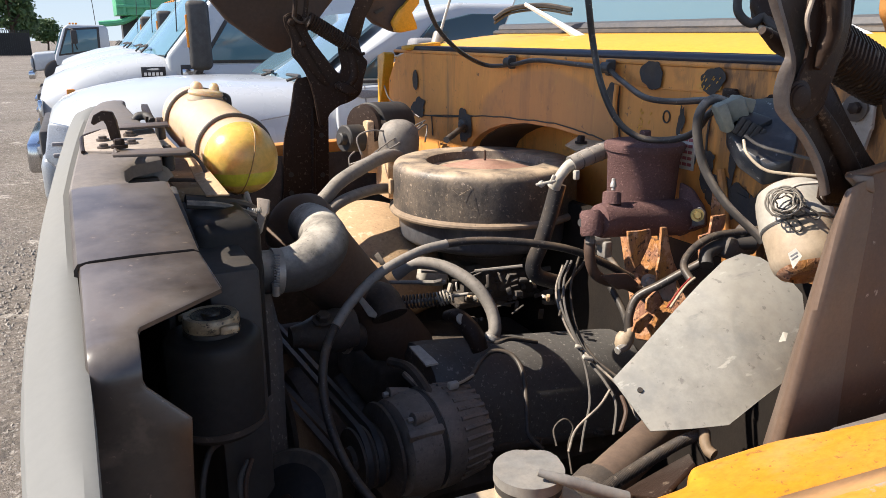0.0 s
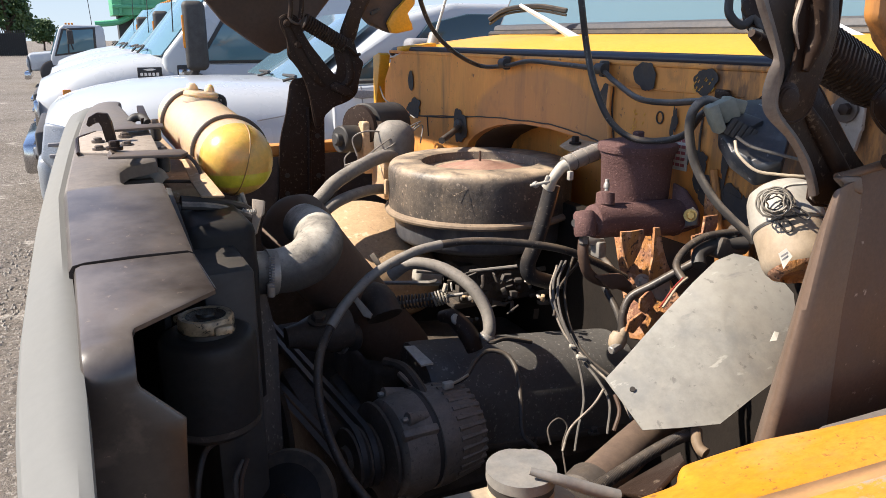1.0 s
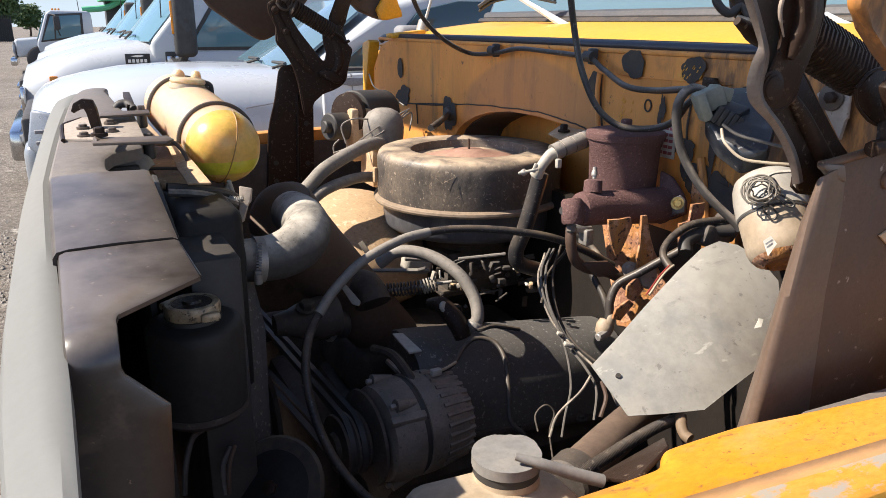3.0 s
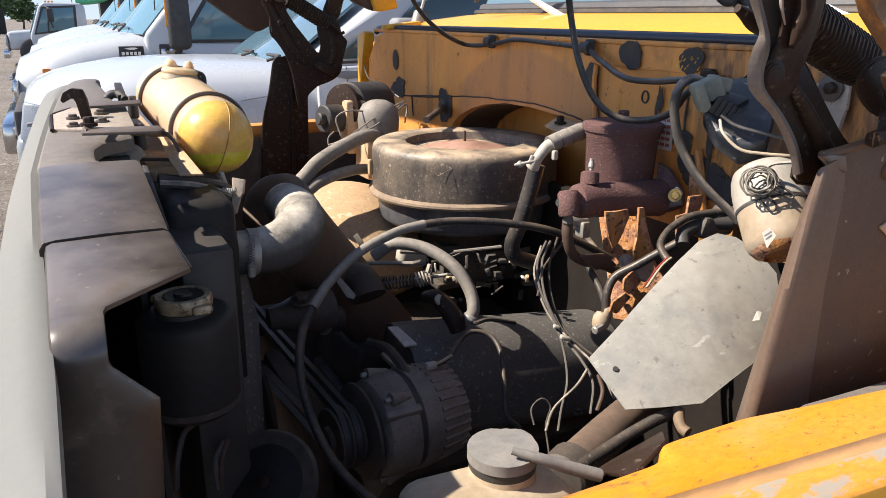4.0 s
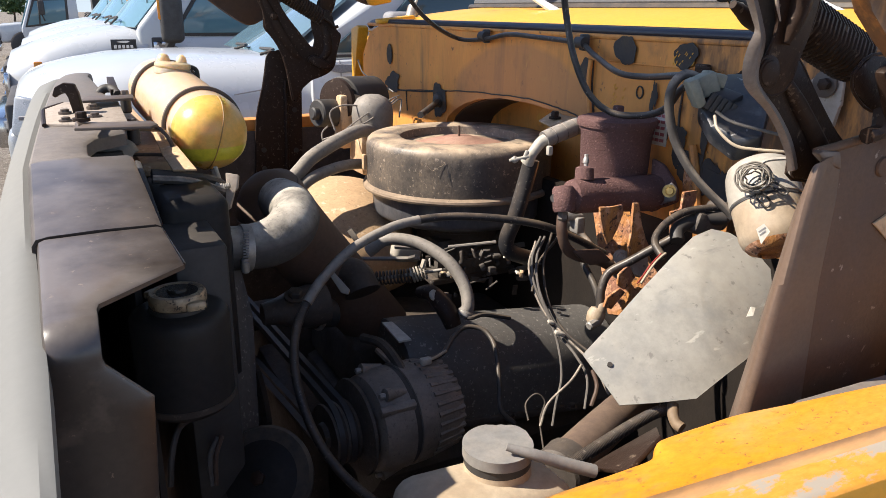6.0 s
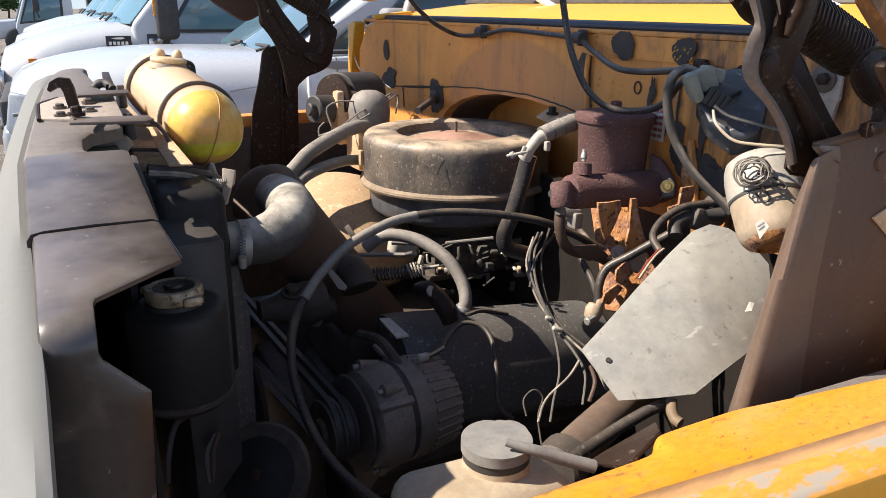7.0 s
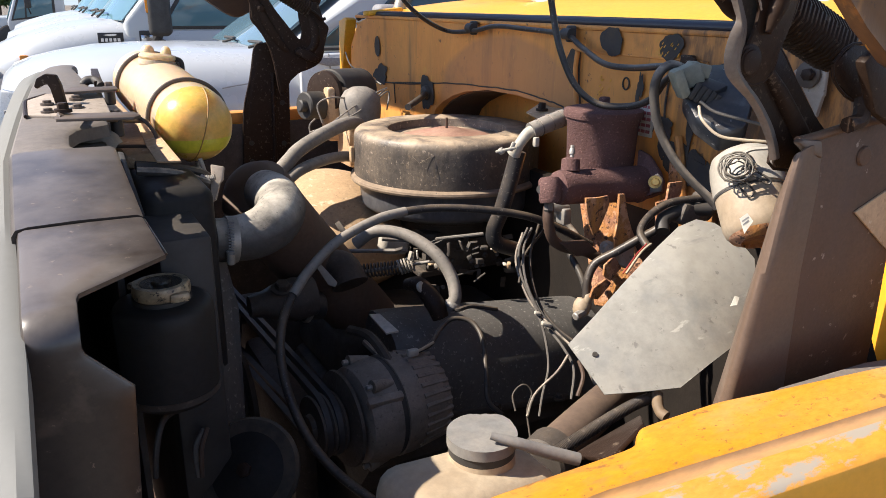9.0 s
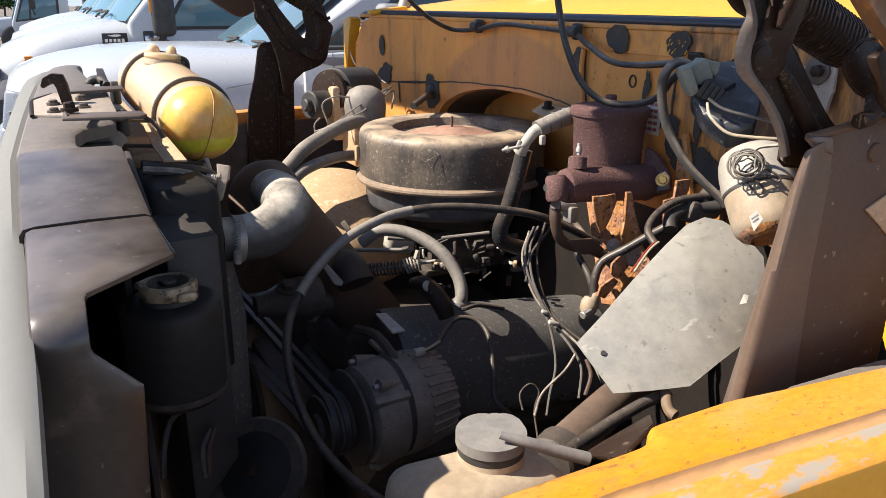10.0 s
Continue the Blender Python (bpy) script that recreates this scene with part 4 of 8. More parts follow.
    p = V((0.796, 0.814, 1.5546))
    for i in range(5):
        for j in range(3):
            part("print_bar", block((p.x - 0.0022, p.y - 0.010 + 0.010 * j, p.z + 0.019 - 0.009 * i), (0.001, 0.0075, 0.0045), 0), M_REDINK, lab)
    # far flange, bright yellow
    part("flange", slab([(0.8, 2.0409, 1.666), (0.8, 1.9967, 1.6763), (0.8, 1.9801, 1.6704), (0.8, 2.0001, 1.6171), (0.8, 2.0232, 1.52), (0.8, 2.0457, 1.5181)], 0.03, 0.003), M_COWL, fw)
    return fw


firewall()
solo("rubber_seal", join(tube([(0.812, 1.96, 1.675), (0.812, 1.9, 1.685), (0.812, 1.5, 1.688), (0.812, 1.0, 1.688), (0.812, 0.3, 1.687)], 0.008, 10, 5),
                         tube([(0.829, 1.96, 1.677), (0.829, 1.9, 1.687), (0.829, 1.0, 1.690), (0.829, 0.3, 1.689)], 0.007, 10, 5)),
     M_SEAL, "black rubber weatherstrip along the firewall's top edge", "seal")


def cowl():
    cw = thing("cowl", (1.0, 1.1, 1.65), "bright yellow painted cowl below the windscreen", "cowl", kind="structure")
    secs = []
    for y in np.linspace(0.24, 2.04, 14):
        b = 0.05 * ((y - 1.14) / 0.9) ** 2
        end = max(0.0, y - 1.96) * 0.4
        secs.append([(0.835 + 0 * b, y, 1.66), (0.845, y, 1.686 - end), (0.90 + b * 0.4, y, 1.702 - end), (1.02 + b, y, 1.719 - end), (1.12 + b, y, 1.727 - end)])
    part("top", loft(secs, thick=0.003), M_COWL, cw)
    part("side", slab([(0.84, 2.05, 0.8), (0.84, 2.05, 1.645), (1.10, 2.05, 1.69), (2.2, 2.05, 1.69), (2.2, 2.05, 0.8)], 0.02, 0.004), M_COWL, cw)
    return cw


cowl()


def windscreen():
    ws = thing("window_1", (1.1, 1.14, 1.72), "large sloping windscreen with a grey rubber gasket", "windscreen", kind="structure")
    def line(z, x, lo, hi, n=12):
        out = []
        for k in range(n):
            y = lo + (hi - lo) * k / (n - 1)
            out.append((x + 0.05 * ((y - 1.14) / 0.9) ** 2, y, z))
        return out
    part("gasket", tube(line(1.738, 1.115, 0.28, 1.97), 0.014, 8, 3), M_GASKET, ws)
    part("lower_gasket", tube(line(1.727, 1.10, 0.27, 1.99), 0.008, 8, 3), M_RUBBER, ws)
    secs = [line(1.735, 1.12, 0.28, 1.96), line(1.95, 1.20, 0.32, 1.92), line(2.55, 1.42, 0.40, 1.84)]
    part("pane", loft(secs, thick=0.006), M_GLASS, ws)
    part("pillar", tube([(1.18, 1.99, 1.70), (1.26, 1.94, 1.95), (1.48, 1.86, 2.6)], 0.022, 8, 4), M_GASKET, ws)
    return ws


windscreen()
solo("wall_cab", join(block((2.1, 1.14, 1.2), (1.7, 1.78, 0.9), 0.02), block((2.3, 1.14, 2.62), (1.6, 1.6, 0.1), 0.03), block((3.0, 1.14, 2.1), (0.1, 1.6, 1.0), 0.02)),
     M_COWL, "yellow cab body behind the windscreen", "cab", kind="structure")


def wiper(label, pivot, elbow, tip, blade):
    ob = thing("wiper", pivot, label, "wiper", "windscreen wipers")
    part("arm", join(tube([pivot, elbow], [0.011, 0.007], 8, 2), slab([V(pivot) + Vector((0, 0.008, 0)), V(pivot) + Vector((0, -0.008, 0)), V(elbow) + Vector((0, -0.006, 0)), V(elbow) + Vector((0, 0.006, 0))], 0.008, 0.001)), M_WIPER, ob)
    part("arm_tip", tube([elbow, tip], [0.007, 0.005], 6, 2), M_WIPER, ob)
    bl = part("blade", tube(blade, 0.0065, 6, 4), M_RUBBER, ob)
    part("blade_rubber", tube([V(p) + Vector((0, 0, -0.010)) for p in blade], 0.003, 6, 4), M_RUBBER, bl)
    part("pivot", lathe(V(pivot) + Vector((0.01, 0, -0.025)), V(pivot) + Vector((-0.03, 0, 0.03)), [(0, 0.014), (0.03, 0.014), (0.04, 0.009)], 16), M_STEEL, ob)


wiper("chrome wiper arm with a black blade on the windscreen", (1.0627, 1.4239, 1.7069), (1.0281, 1.501, 1.7498), (1.0016, 1.5974, 1.7929), [(0.9713, 1.6944, 1.7605), (0.9967, 1.6549, 1.7842), (1.0499, 1.5964, 1.7911), (1.0885, 1.5274, 1.7791)])
wiper("second chrome wiper arm at the windscreen's foot", (1.0582, 0.6933, 1.6978), (1.0893, 0.7667, 1.7212), (1.1174, 0.8288, 1.7404), [(1.1514, 0.9317, 1.7516), (1.159, 0.8831, 1.7561), (1.1393, 0.7965, 1.7452), (1.1243, 0.7296, 1.7309)])


def near_wing():
    """Near wing: a stepped yellow top with a dusty groove, a worn ledge, its outer side and its inner apron."""
    ob = thing("wing_near", (0.5, 0.25, 0.7), "yellow wing top with scuffs, dust and worn primer", "wing", kind="structure")
    rows, ledge, groove, outer = [], [], [], []
    for x in [*np.linspace(0.10, 0.33, 24), *np.linspace(0.334, 0.366, 17), *np.linspace(0.37, 0.95, 50)]:
        step = 1 / (1 + math.exp(-(x - 0.3475) / 0.0032))
        inner = 0.3185 + 0.0125 * step - 0.140 * max(0, min(x, 0.75) - 0.435) + 0.0012 * noise.noise((x * 9, 0, 0))
        zt = 1.4275 + 0.0030 * step
        zo = 1.4285 + 0.0006 * noise.noise((x * 6, 3, 0))
        g = 0.2875 - 0.078 * max(0.0, min(x, 0.75) - 0.29)
        e = 0.2455 - 0.072 * max(0.0, min(x, 0.75) - 0.35)
        rows.append([(x, inner + 0.002, zt - 0.05), (x, inner + 0.0002, zt - 0.006), (x, inner - 0.0012, zt - 0.0022), (x, inner - 0.004, zt - 0.0004), (x, inner - 0.009, zt + 0.0002),
                     (x, (inner + g) / 2, zo + 0.0012), (x, g + 0.006, zo + 0.0006), (x, g + 0.0015, zo - 0.0002), (x, g, zo - 0.0010)])
        groove.append([(x, g, zo - 0.0010), (x, g - 0.0012, zo - 0.0032), (x, g - 0.0028, zo - 0.0046), (x, g - 0.006, zo - 0.0050), (x, g - 0.0095, zo - 0.0044), (x, g - 0.0105, zo - 0.0036)])
        ledge.append([(x, g - 0.0105, zo - 0.0036), (x, g - 0.013, zo - 0.0034), (x, (g + e) / 2 - 0.003, zo - 0.0052), (x, e + 0.006, zo - 0.0072), (x, e + 0.002, zo - 0.0084), (x, e, zo - 0.0105)])
        outer.append([(x, e, zo - 0.0105), (x, e - 0.0012, zo - 0.014), (x, e - 0.0016, zo - 0.022), (x, e - 0.003, zo - 0.12), (x, e - 0.01, 0.95)])
    part("top", loft(rows, thick=0.002), M_WING, ob)
    part("groove", loft(groove, thick=0.002), M_GROOVE, ob, "dust-filled step groove")
    part("outer_side", loft(outer, thick=0.002), M_OUTERYELLOW, ob)
    part("rear_panel", slab([(0.72, 0.4319, 1.5898), (0.72, 0.3731, 1.5993), (0.72, 0.3287, 1.3898), (0.72, 0.3723, 1.372), (0.72, 0.386, 1.4015), (0.72, 0.4041, 1.4504)], 0.004, 0.001), M_OUTERYELLOW, ob)
    part("ledge", loft(ledge, thick=0.002), M_WORNYELLOW, ob, "worn ledge with grey primer showing")
    part("inner_shelf", slab([(0.4782, 0.3364, 1.405), (0.531, 0.348, 1.405), (0.6404, 0.3422, 1.405), (0.6936, 0.3324, 1.405), (0.6312, 0.2957, 1.405), (0.5047, 0.3158, 1.405)], 0.004, 0.001), M_PANELDUST, ob)
    part("inner_apron", slab([(0.08, 0.335, 0.72), (0.80, 0.335, 0.72), (0.80, 0.335, 1.385), (0.08, 0.335, 1.36)], 0.008, 0.002), M_IRON, ob)
    return ob


near_wing()


def far_wing():
    ob = thing("wing_far", (0.5, 2.05, 0.7), "far wing with a dusty yellow rail and brown inner side", "wing", kind="structure")
    part("rail", slab([(0.02, 2.03, 1.400), (0.80, 2.03, 1.405), (0.80, 2.03, 1.435), (0.02, 2.03, 1.430)], 0.05, 0.006), M_FIREWALL, ob)
    part("inner_apron", slab([(0.02, 2.0, 0.72), (0.80, 2.0, 0.72), (0.80, 2.0, 1.405), (0.02, 2.0, 1.40)], 0.008, 0.002), M_IRON, ob)
    part("outer_side", slab([(0.02, 2.10, 0.8), (0.80, 2.10, 0.8), (0.80, 2.10, 1.42), (0.02, 2.10, 1.41)], 0.01, 0.002), M_YELLOW, ob)
    return ob


far_wing()


def front_shell():
    """White grille shell, bowed in plan and crowned, in front of the radiator support."""
    secs = []
    for y in np.linspace(0.30, 2.06, 36):
        xf = float(np.interp(y, [0.30, 0.38, 0.48, 0.71, 1.055, 1.6, 2.06], [-0.040, -0.046, -0.048, -0.042, -0.026, -0.006, 0.02]))
        xi = float(np.interp(y, [0.4, 0.55, 0.75, 0.93, 1.34, 2.06], [-0.015, -0.018, -0.020, -0.010, 0.014, 0.07])) + 0.002
        z = crown(y)
        secs.append([(xi, y, z - 0.03), (xi, y, z - 0.010), (xi - 0.006, y, z - 0.008), ((xi + xf) / 2, y, z - 0.011), (xf, y, z - 0.020), (xf - 0.003, y, z - 0.030), (xf + 0.002, y, z - 0.06), (xf + 0.03, y, 1.2), (xf + 0.05, y, 0.85)])
    ob = solo("grille_shell", loft(secs, thick=0.003), M_NOSE, "chalky white grille shell across the truck's nose", "grille shell", kind="structure")
    return ob


front_shell()


def radiator_support():
    ob = thing("radiator_support", (0.02, 1.1, 0.8), "satin black radiator support panel with dust and worn edges", "panel", kind="structure")

    def xf(y):
        return float(np.interp(y, [0.41, 0.55, 0.75, 0.93, 1.34, 2.0], [-0.015, -0.019, -0.020, -0.009, 0.015, 0.07]))

    def strip(y0, y1, inner, n, drop=0.03, lift=0.0):
        secs = []
        for y in np.linspace(y0, y1, n):
            z, xi = crown(y) + lift, inner(y)
            secs.append([(xf(y), y, z - drop), (xf(y) + 0.001, y, z - 0.006), (xf(y) + 0.004, y, z - 0.0015), (xf(y) + 0.012, y, z), ((xf(y) + xi) / 2, y, z + 0.0008), (xi - 0.004, y, z), (xi, y, z - 0.002), (xi + 0.001, y, z - 0.014)])
        return loft(secs, thick=0.0025)

    # near piece: its inner edge runs aslant, then the sheet bends over and hangs down
    y0, rad = 0.4385, 0.0210
    zf = crown(y0) - rad
    edge = [(0.0135, 0.4175, 1.5268), (0.038, 0.4175, 1.4999), (0.0316, 0.4175, 1.3995), (0.0117, 0.4175, 1.1691)]
    outer = [(-0.0219, 0.4175, 1.4653), (-0.0435, 0.4175, 1.2041)]
    edge_z, edge_x = [e[2] for e in edge][::-1], [e[0] for e in edge][::-1]
    path = [(y, crown(y), 0.0, float(np.interp(y, [0.4475, 0.449, 0.486, 0.5535], [0.0148, 0.0150, 0.071, 0.067])), -0.0155) for y in (0.5535, 0.53, 0.51, 0.495, 0.486, 0.476, 0.466, 0.457, 0.450, 0.444)]
    path += [(y0 - rad * math.sin(g), crown(y0) - rad * (1 - math.cos(g)), g, 0.0148 - 0.0008 * g, -0.0155) for g in np.linspace(0, math.pi / 2, 12)]
    top_z = min(zf, edge[0][2]) - 0.0015
    for z in [*np.linspace(top_z, edge[1][2], 14), *np.linspace(edge[1][2] - 0.01, edge_z[0], 14)]:
        path.append((y0 - rad, z, math.pi / 2, max(0.0135, float(np.interp(z, edge_z, edge_x))), float(np.interp(z, [outer[1][2], outer[0][2], zf], [outer[1][0], outer[0][0], -0.0155]))))
    secs = []
    for y, z, g, xi, xo in path:
        s, k = math.sin(g), math.cos(g)
        q = lambda x, d: (x, y + d * s, z - d * k)
        secs.append([q(xo, 0.016), q(xo + 0.0005, 0.006), q(xo + 0.002, 0.0018), q(xo + 0.006, 0.0002), q(xo + (xi - xo) * 0.55, -0.0004), q(xi - 0.003, 0), q(xi - 0.0004, 0.0012), q(xi, 0.004)])
    part("end_piece", loft(secs, thick=0.0018), M_PANEL, ob)
    part("top_piece", strip(0.5555, 0.742, lambda y: float(np.interp(y, [0.555, 0.742], [0.067, 0.068])), 12, lift=0.001), M_PANEL, ob)
    part("back_piece", strip(0.742, 1.95, lambda y: float(np.interp(y, [0.742, 0.765, 0.82, 0.84, 1.0, 1.25, 1.47, 1.95], [0.040, 0.030, 0.034, 0.072, 0.076, 0.071, 0.070, 0.10])), 60), M_PANELDUST, ob)
    # folded inner edge strip on the near piece
    part("inner_lip", slab([(0.067, 0.5804, 1.5558), (0.07, 0.5795, 1.5575), (0.0768, 0.5256, 1.5443), (0.0734, 0.5262, 1.5411)], 0.003, 0.0008), M_PANEL, ob)
    part("inner_lip", slab([(0.0719, 0.7693, 1.5741), (0.0769, 0.7666, 1.5731), (0.0709, 0.5851, 1.5582), (0.0681, 0.5865, 1.5582)], 0.004, 0.001), M_BLACK, ob)
    part("back_web", slab([(0.055, 0.70, 0.9), (0.055, 1.95, 0.9), (0.055, 1.95, 1.50), (0.055, 1.3, 1.57), (0.055, 0.70, 1.545)], 0.006, 0.0), M_BLACK, ob)
    return ob


radiator_support()
# added sheet, keeps lit ground from showing below the engine
solo("closing_sheet", block((0.42, 1.16, 0.72), (0.9, 1.8, 0.02), 0.0), M_BROWN, "added dark sheet closing the bay below the engine", "panel", kind="structure")
M_TANKDARK = mat("seam_shadow_plastic", (0.36, 0.20, 0.06), 0.5, scale=30, bump=0.0)
M_BROWNHOSE = mat("tan_hose", (0.22, 0.15, 0.09), 0.7, scale=30, bump=0.1)
M_STRAP = mat("dusty_strap_steel", (0.085, 0.060, 0.045), 0.55, second=(0.14, 0.105, 0.08), amount=0.8, scale=30, bump=0.1)
M_BELT = mat("worn_belt_rubber", (0.040, 0.037, 0.037), 0.55, second=(0.06, 0.054, 0.05), scale=30, bump=0.1)
M_RIM = mat("dust_caked_rim", (0.34, 0.25, 0.17), 0.7, second=(0.20, 0.145, 0.10), amount=1.0, scale=24, third=(0.06, 0.05, 0.045), third_cut=0.66, bump=0.3)
M_AIRBASE = mat("smudged_black_paint", (0.060, 0.062, 0.074), 0.4, second=(0.15, 0.145, 0.15), amount=0.9, scale=14, third=(0.025, 0.025, 0.028), third_cut=0.62, bump=0.1, stretch=(1, 1, 0.5))
# pale upper faces carry dust and the sunlit top's brightness together
M_ELBOW = mat("dusty_sunlit_top_rubber", (0.052, 0.047, 0.044), 0.7, second=(0.085, 0.076, 0.067), amount=0.9, scale=9, fine=130, bump=0.45, dust=(0.50, 0.45, 0.38), dust_amount=1.0)
layer(M_ELBOW, (0.06, 0.054, 0.05), 120, 0.60, 0.66, 0.6)
M_DUCT = mat("duct_plastic", (0.13, 0.086, 0.062), 0.7, second=(0.155, 0.10, 0.07), amount=0.8, scale=9, bump=0.1, dust=(0.13, 0.085, 0.055), dust_amount=0.9)

# ---------------------------------------------------------------- things in the bay, from the radiator back
def coolant_tank():
    a, b = V((0.1882, 0.9625, 1.5587)), V((0.163, 1.2357, 1.595))
    d = (b - a).normalized()
    ob = thing("coolant_tank", tuple(a - Vector((0, 0, 0.06))), "yellowed plastic coolant tank with a green level, strapped over the radiator", "coolant tank")
    r, L = 0.049, (b - a).length
    part("body", lathe(a, b, [(0.035, r * 0.985), (0.045, r), (L * 0.5, r * 1.01), (L, r), (L + 0.02, r * 0.93), (L + 0.035, r * 0.7), (L + 0.04, 0)], 48), M_TANK, ob)
    bm = lathe(a, b, [(-0.012, 0), (-0.011, r * 0.25), (-0.008, r * 0.48), (-0.001, r * 0.70), (0.010, r * 0.87), (0.022, r * 0.96), (0.035, r)], 48)
    dome = part("dome", bm, M_DOME, ob, "bright yellow domed end")
    # coolant shows through the lower third of the dome
    bm = lathe(a, b, [(-0.0128, 0), (-0.0118, r * 0.25), (-0.0087, r * 0.485), (-0.0015, r * 0.706), (0.0097, r * 0.876), (0.022, r * 0.967), (0.035, r * 1.006), (0.08, r * 1.012)], 48)
    cut = a.z - 0.010
    bmesh.ops.bisect_plane(bm, geom=list(bm.verts) + list(bm.edges) + list(bm.faces), plane_co=(0, 0, cut), plane_no=(0, 0, 1), clear_outer=True)
    bmesh.ops.bisect_plane(bm, geom=list(bm.verts) + list(bm.edges) + list(bm.faces), plane_co=(0, 0, a.z - 0.027), plane_no=(0, 0, -1), clear_outer=True)
    part("coolant_level", bm, M_COOLANT, dome, "green coolant showing through the plastic")
    up = Vector((0, 0, 1))
    side = d.cross(up).normalized()
    lean = side.cross(d).normalized() * 0.96 + side * 0.27
    half = [(0.034, r * 1.002), (0.022, r * 0.965), (0.010, r * 0.875), (-0.001, r * 0.705), (-0.008, r * 0.485), (-0.0112, r * 0.25)]
    seam = [a + d * (h - 0.0006) + lean * q * 1.008 for h, q in half] + [a - d * 0.0130] + [a + d * (h - 0.0006) - lean * q * 1.008 for h, q in half[::-1]]
    part("mould_seam", tube([tuple(s) for s in seam], 0.0008, 6, 3), M_TANKDARK, dome)
    # filler neck and cap
    c = a + d * L * 0.72 + up * r * 0.84
    n = (up + side * 0.12).normalized()
    part("neck", lathe(c, c + n, [(0, 0.026), (0.007, 0.025), (0.009, 0.021)], 28), M_TANK, ob)
    cap = part("cap", lathe(c + n * 0.008, c + n, [(0, 0.024), (0.003, 0.0255), (0.007, 0.0245), (0.009, 0.020), (0.009, 0)], 28), M_TANK, ob, "cream moulded cap")
    for k, s in ((-0.011, 0.0075), (0.011, 0.0095)):
        q = c + n * 0.014 - side * k + d * (0.010 if k > 0 else -0.004)
        part("cap_knob", lathe(q, q + n, [(0, s), (0.005, s), (0.010, s * 0.8), (0.013, s * 0.4), (0.0135, 0)], 18), M_TANK, cap)
    part("cap_strap", tube([tuple(c + side * 0.022 + n * 0.010), tuple(c + side * 0.034 + n * 0.004), tuple(c + side * 0.037 - n * 0.012)], 0.0034, 8, 4), M_BLACK, ob)
    part("outlet", rod(a + d * 0.03 - up * r, a + d * 0.03 - up * (r + 0.02), 0.004), M_WHITE, ob)
    return a, b, d, side, up, r, L


TA, TB, TD, TS, TU, TR, TL = coolant_tank()


def tank_bracket():
    """Two round-rod straps bent over the tank and bolted to the support panel."""
    ob = thing("tank_bracket", tuple(TA + TD * 0.1 - TU * 0.05), "black steel straps holding the coolant tank, bolted down", "bracket")
    for s, tip, low in ((0.058, (0.0262, 0.8095, 1.608), True), (TL * 0.86, (0.0732, 0.9841, 1.612), False)):
        c = TA + TD * s
        arc = [c + TR * 1.05 * (math.cos(t) * TU + math.sin(t) * TS) for t in np.linspace(-1.55, 2.2, 20)]
        # TS points to the engine side; the strap leaves the tank on the radiator side
        part("strap", tube([tuple(q) for q in arc], 0.0030, 8, 2), M_STRAP, ob)
        e = arc[0] if (arc[0] - V(tip)).length < (arc[-1] - V(tip)).length else arc[-1]
        m = e.lerp(V(tip), 0.25)
        bar = slab([e + TD * 0.006, m + TD * 0.008 + TU * 0.0, V(tip) + TD * 0.008, V(tip) - TD * 0.008, m - TD * 0.008, e - TD * 0.006], 0.004, 0.001)
        part("bar", bar, M_STRAP, ob)
        q = e.lerp(V(tip), 0.42)
        part("bolt", hexbolt(q + Vector((0, 0, 0.003)), (0, 0, 1), 0.0052, 0.006), M_STRAP, ob)
        part("nut", rod(q - Vector((0, 0, 0.020)), q, 0.007, 12), M_BLACK, ob)
    part("loop", tube([(0.0974, 1.0068, 1.5764), (0.1207, 0.9834, 1.5751), (0.1324, 0.9604, 1.5574), (0.1283, 0.9584, 1.5451), (0.1102, 0.967, 1.5444), (0.0703, 0.9865, 1.5444)], 0.0024, 8, 6), M_STRAP, ob)
    part("bolt", hexbolt(V((0.0318, 0.8239, 1.608)) + Vector((0, 0, 0.003)), (0, 0, 1), 0.0055, 0.006), M_HINGE, ob)
    part("rod", rod((0.1822, 0.96, 1.5238), (0.1872, 0.9627, 1.5039), 0.003), M_WHITE, ob, "pale drain tube")


tank_bracket()


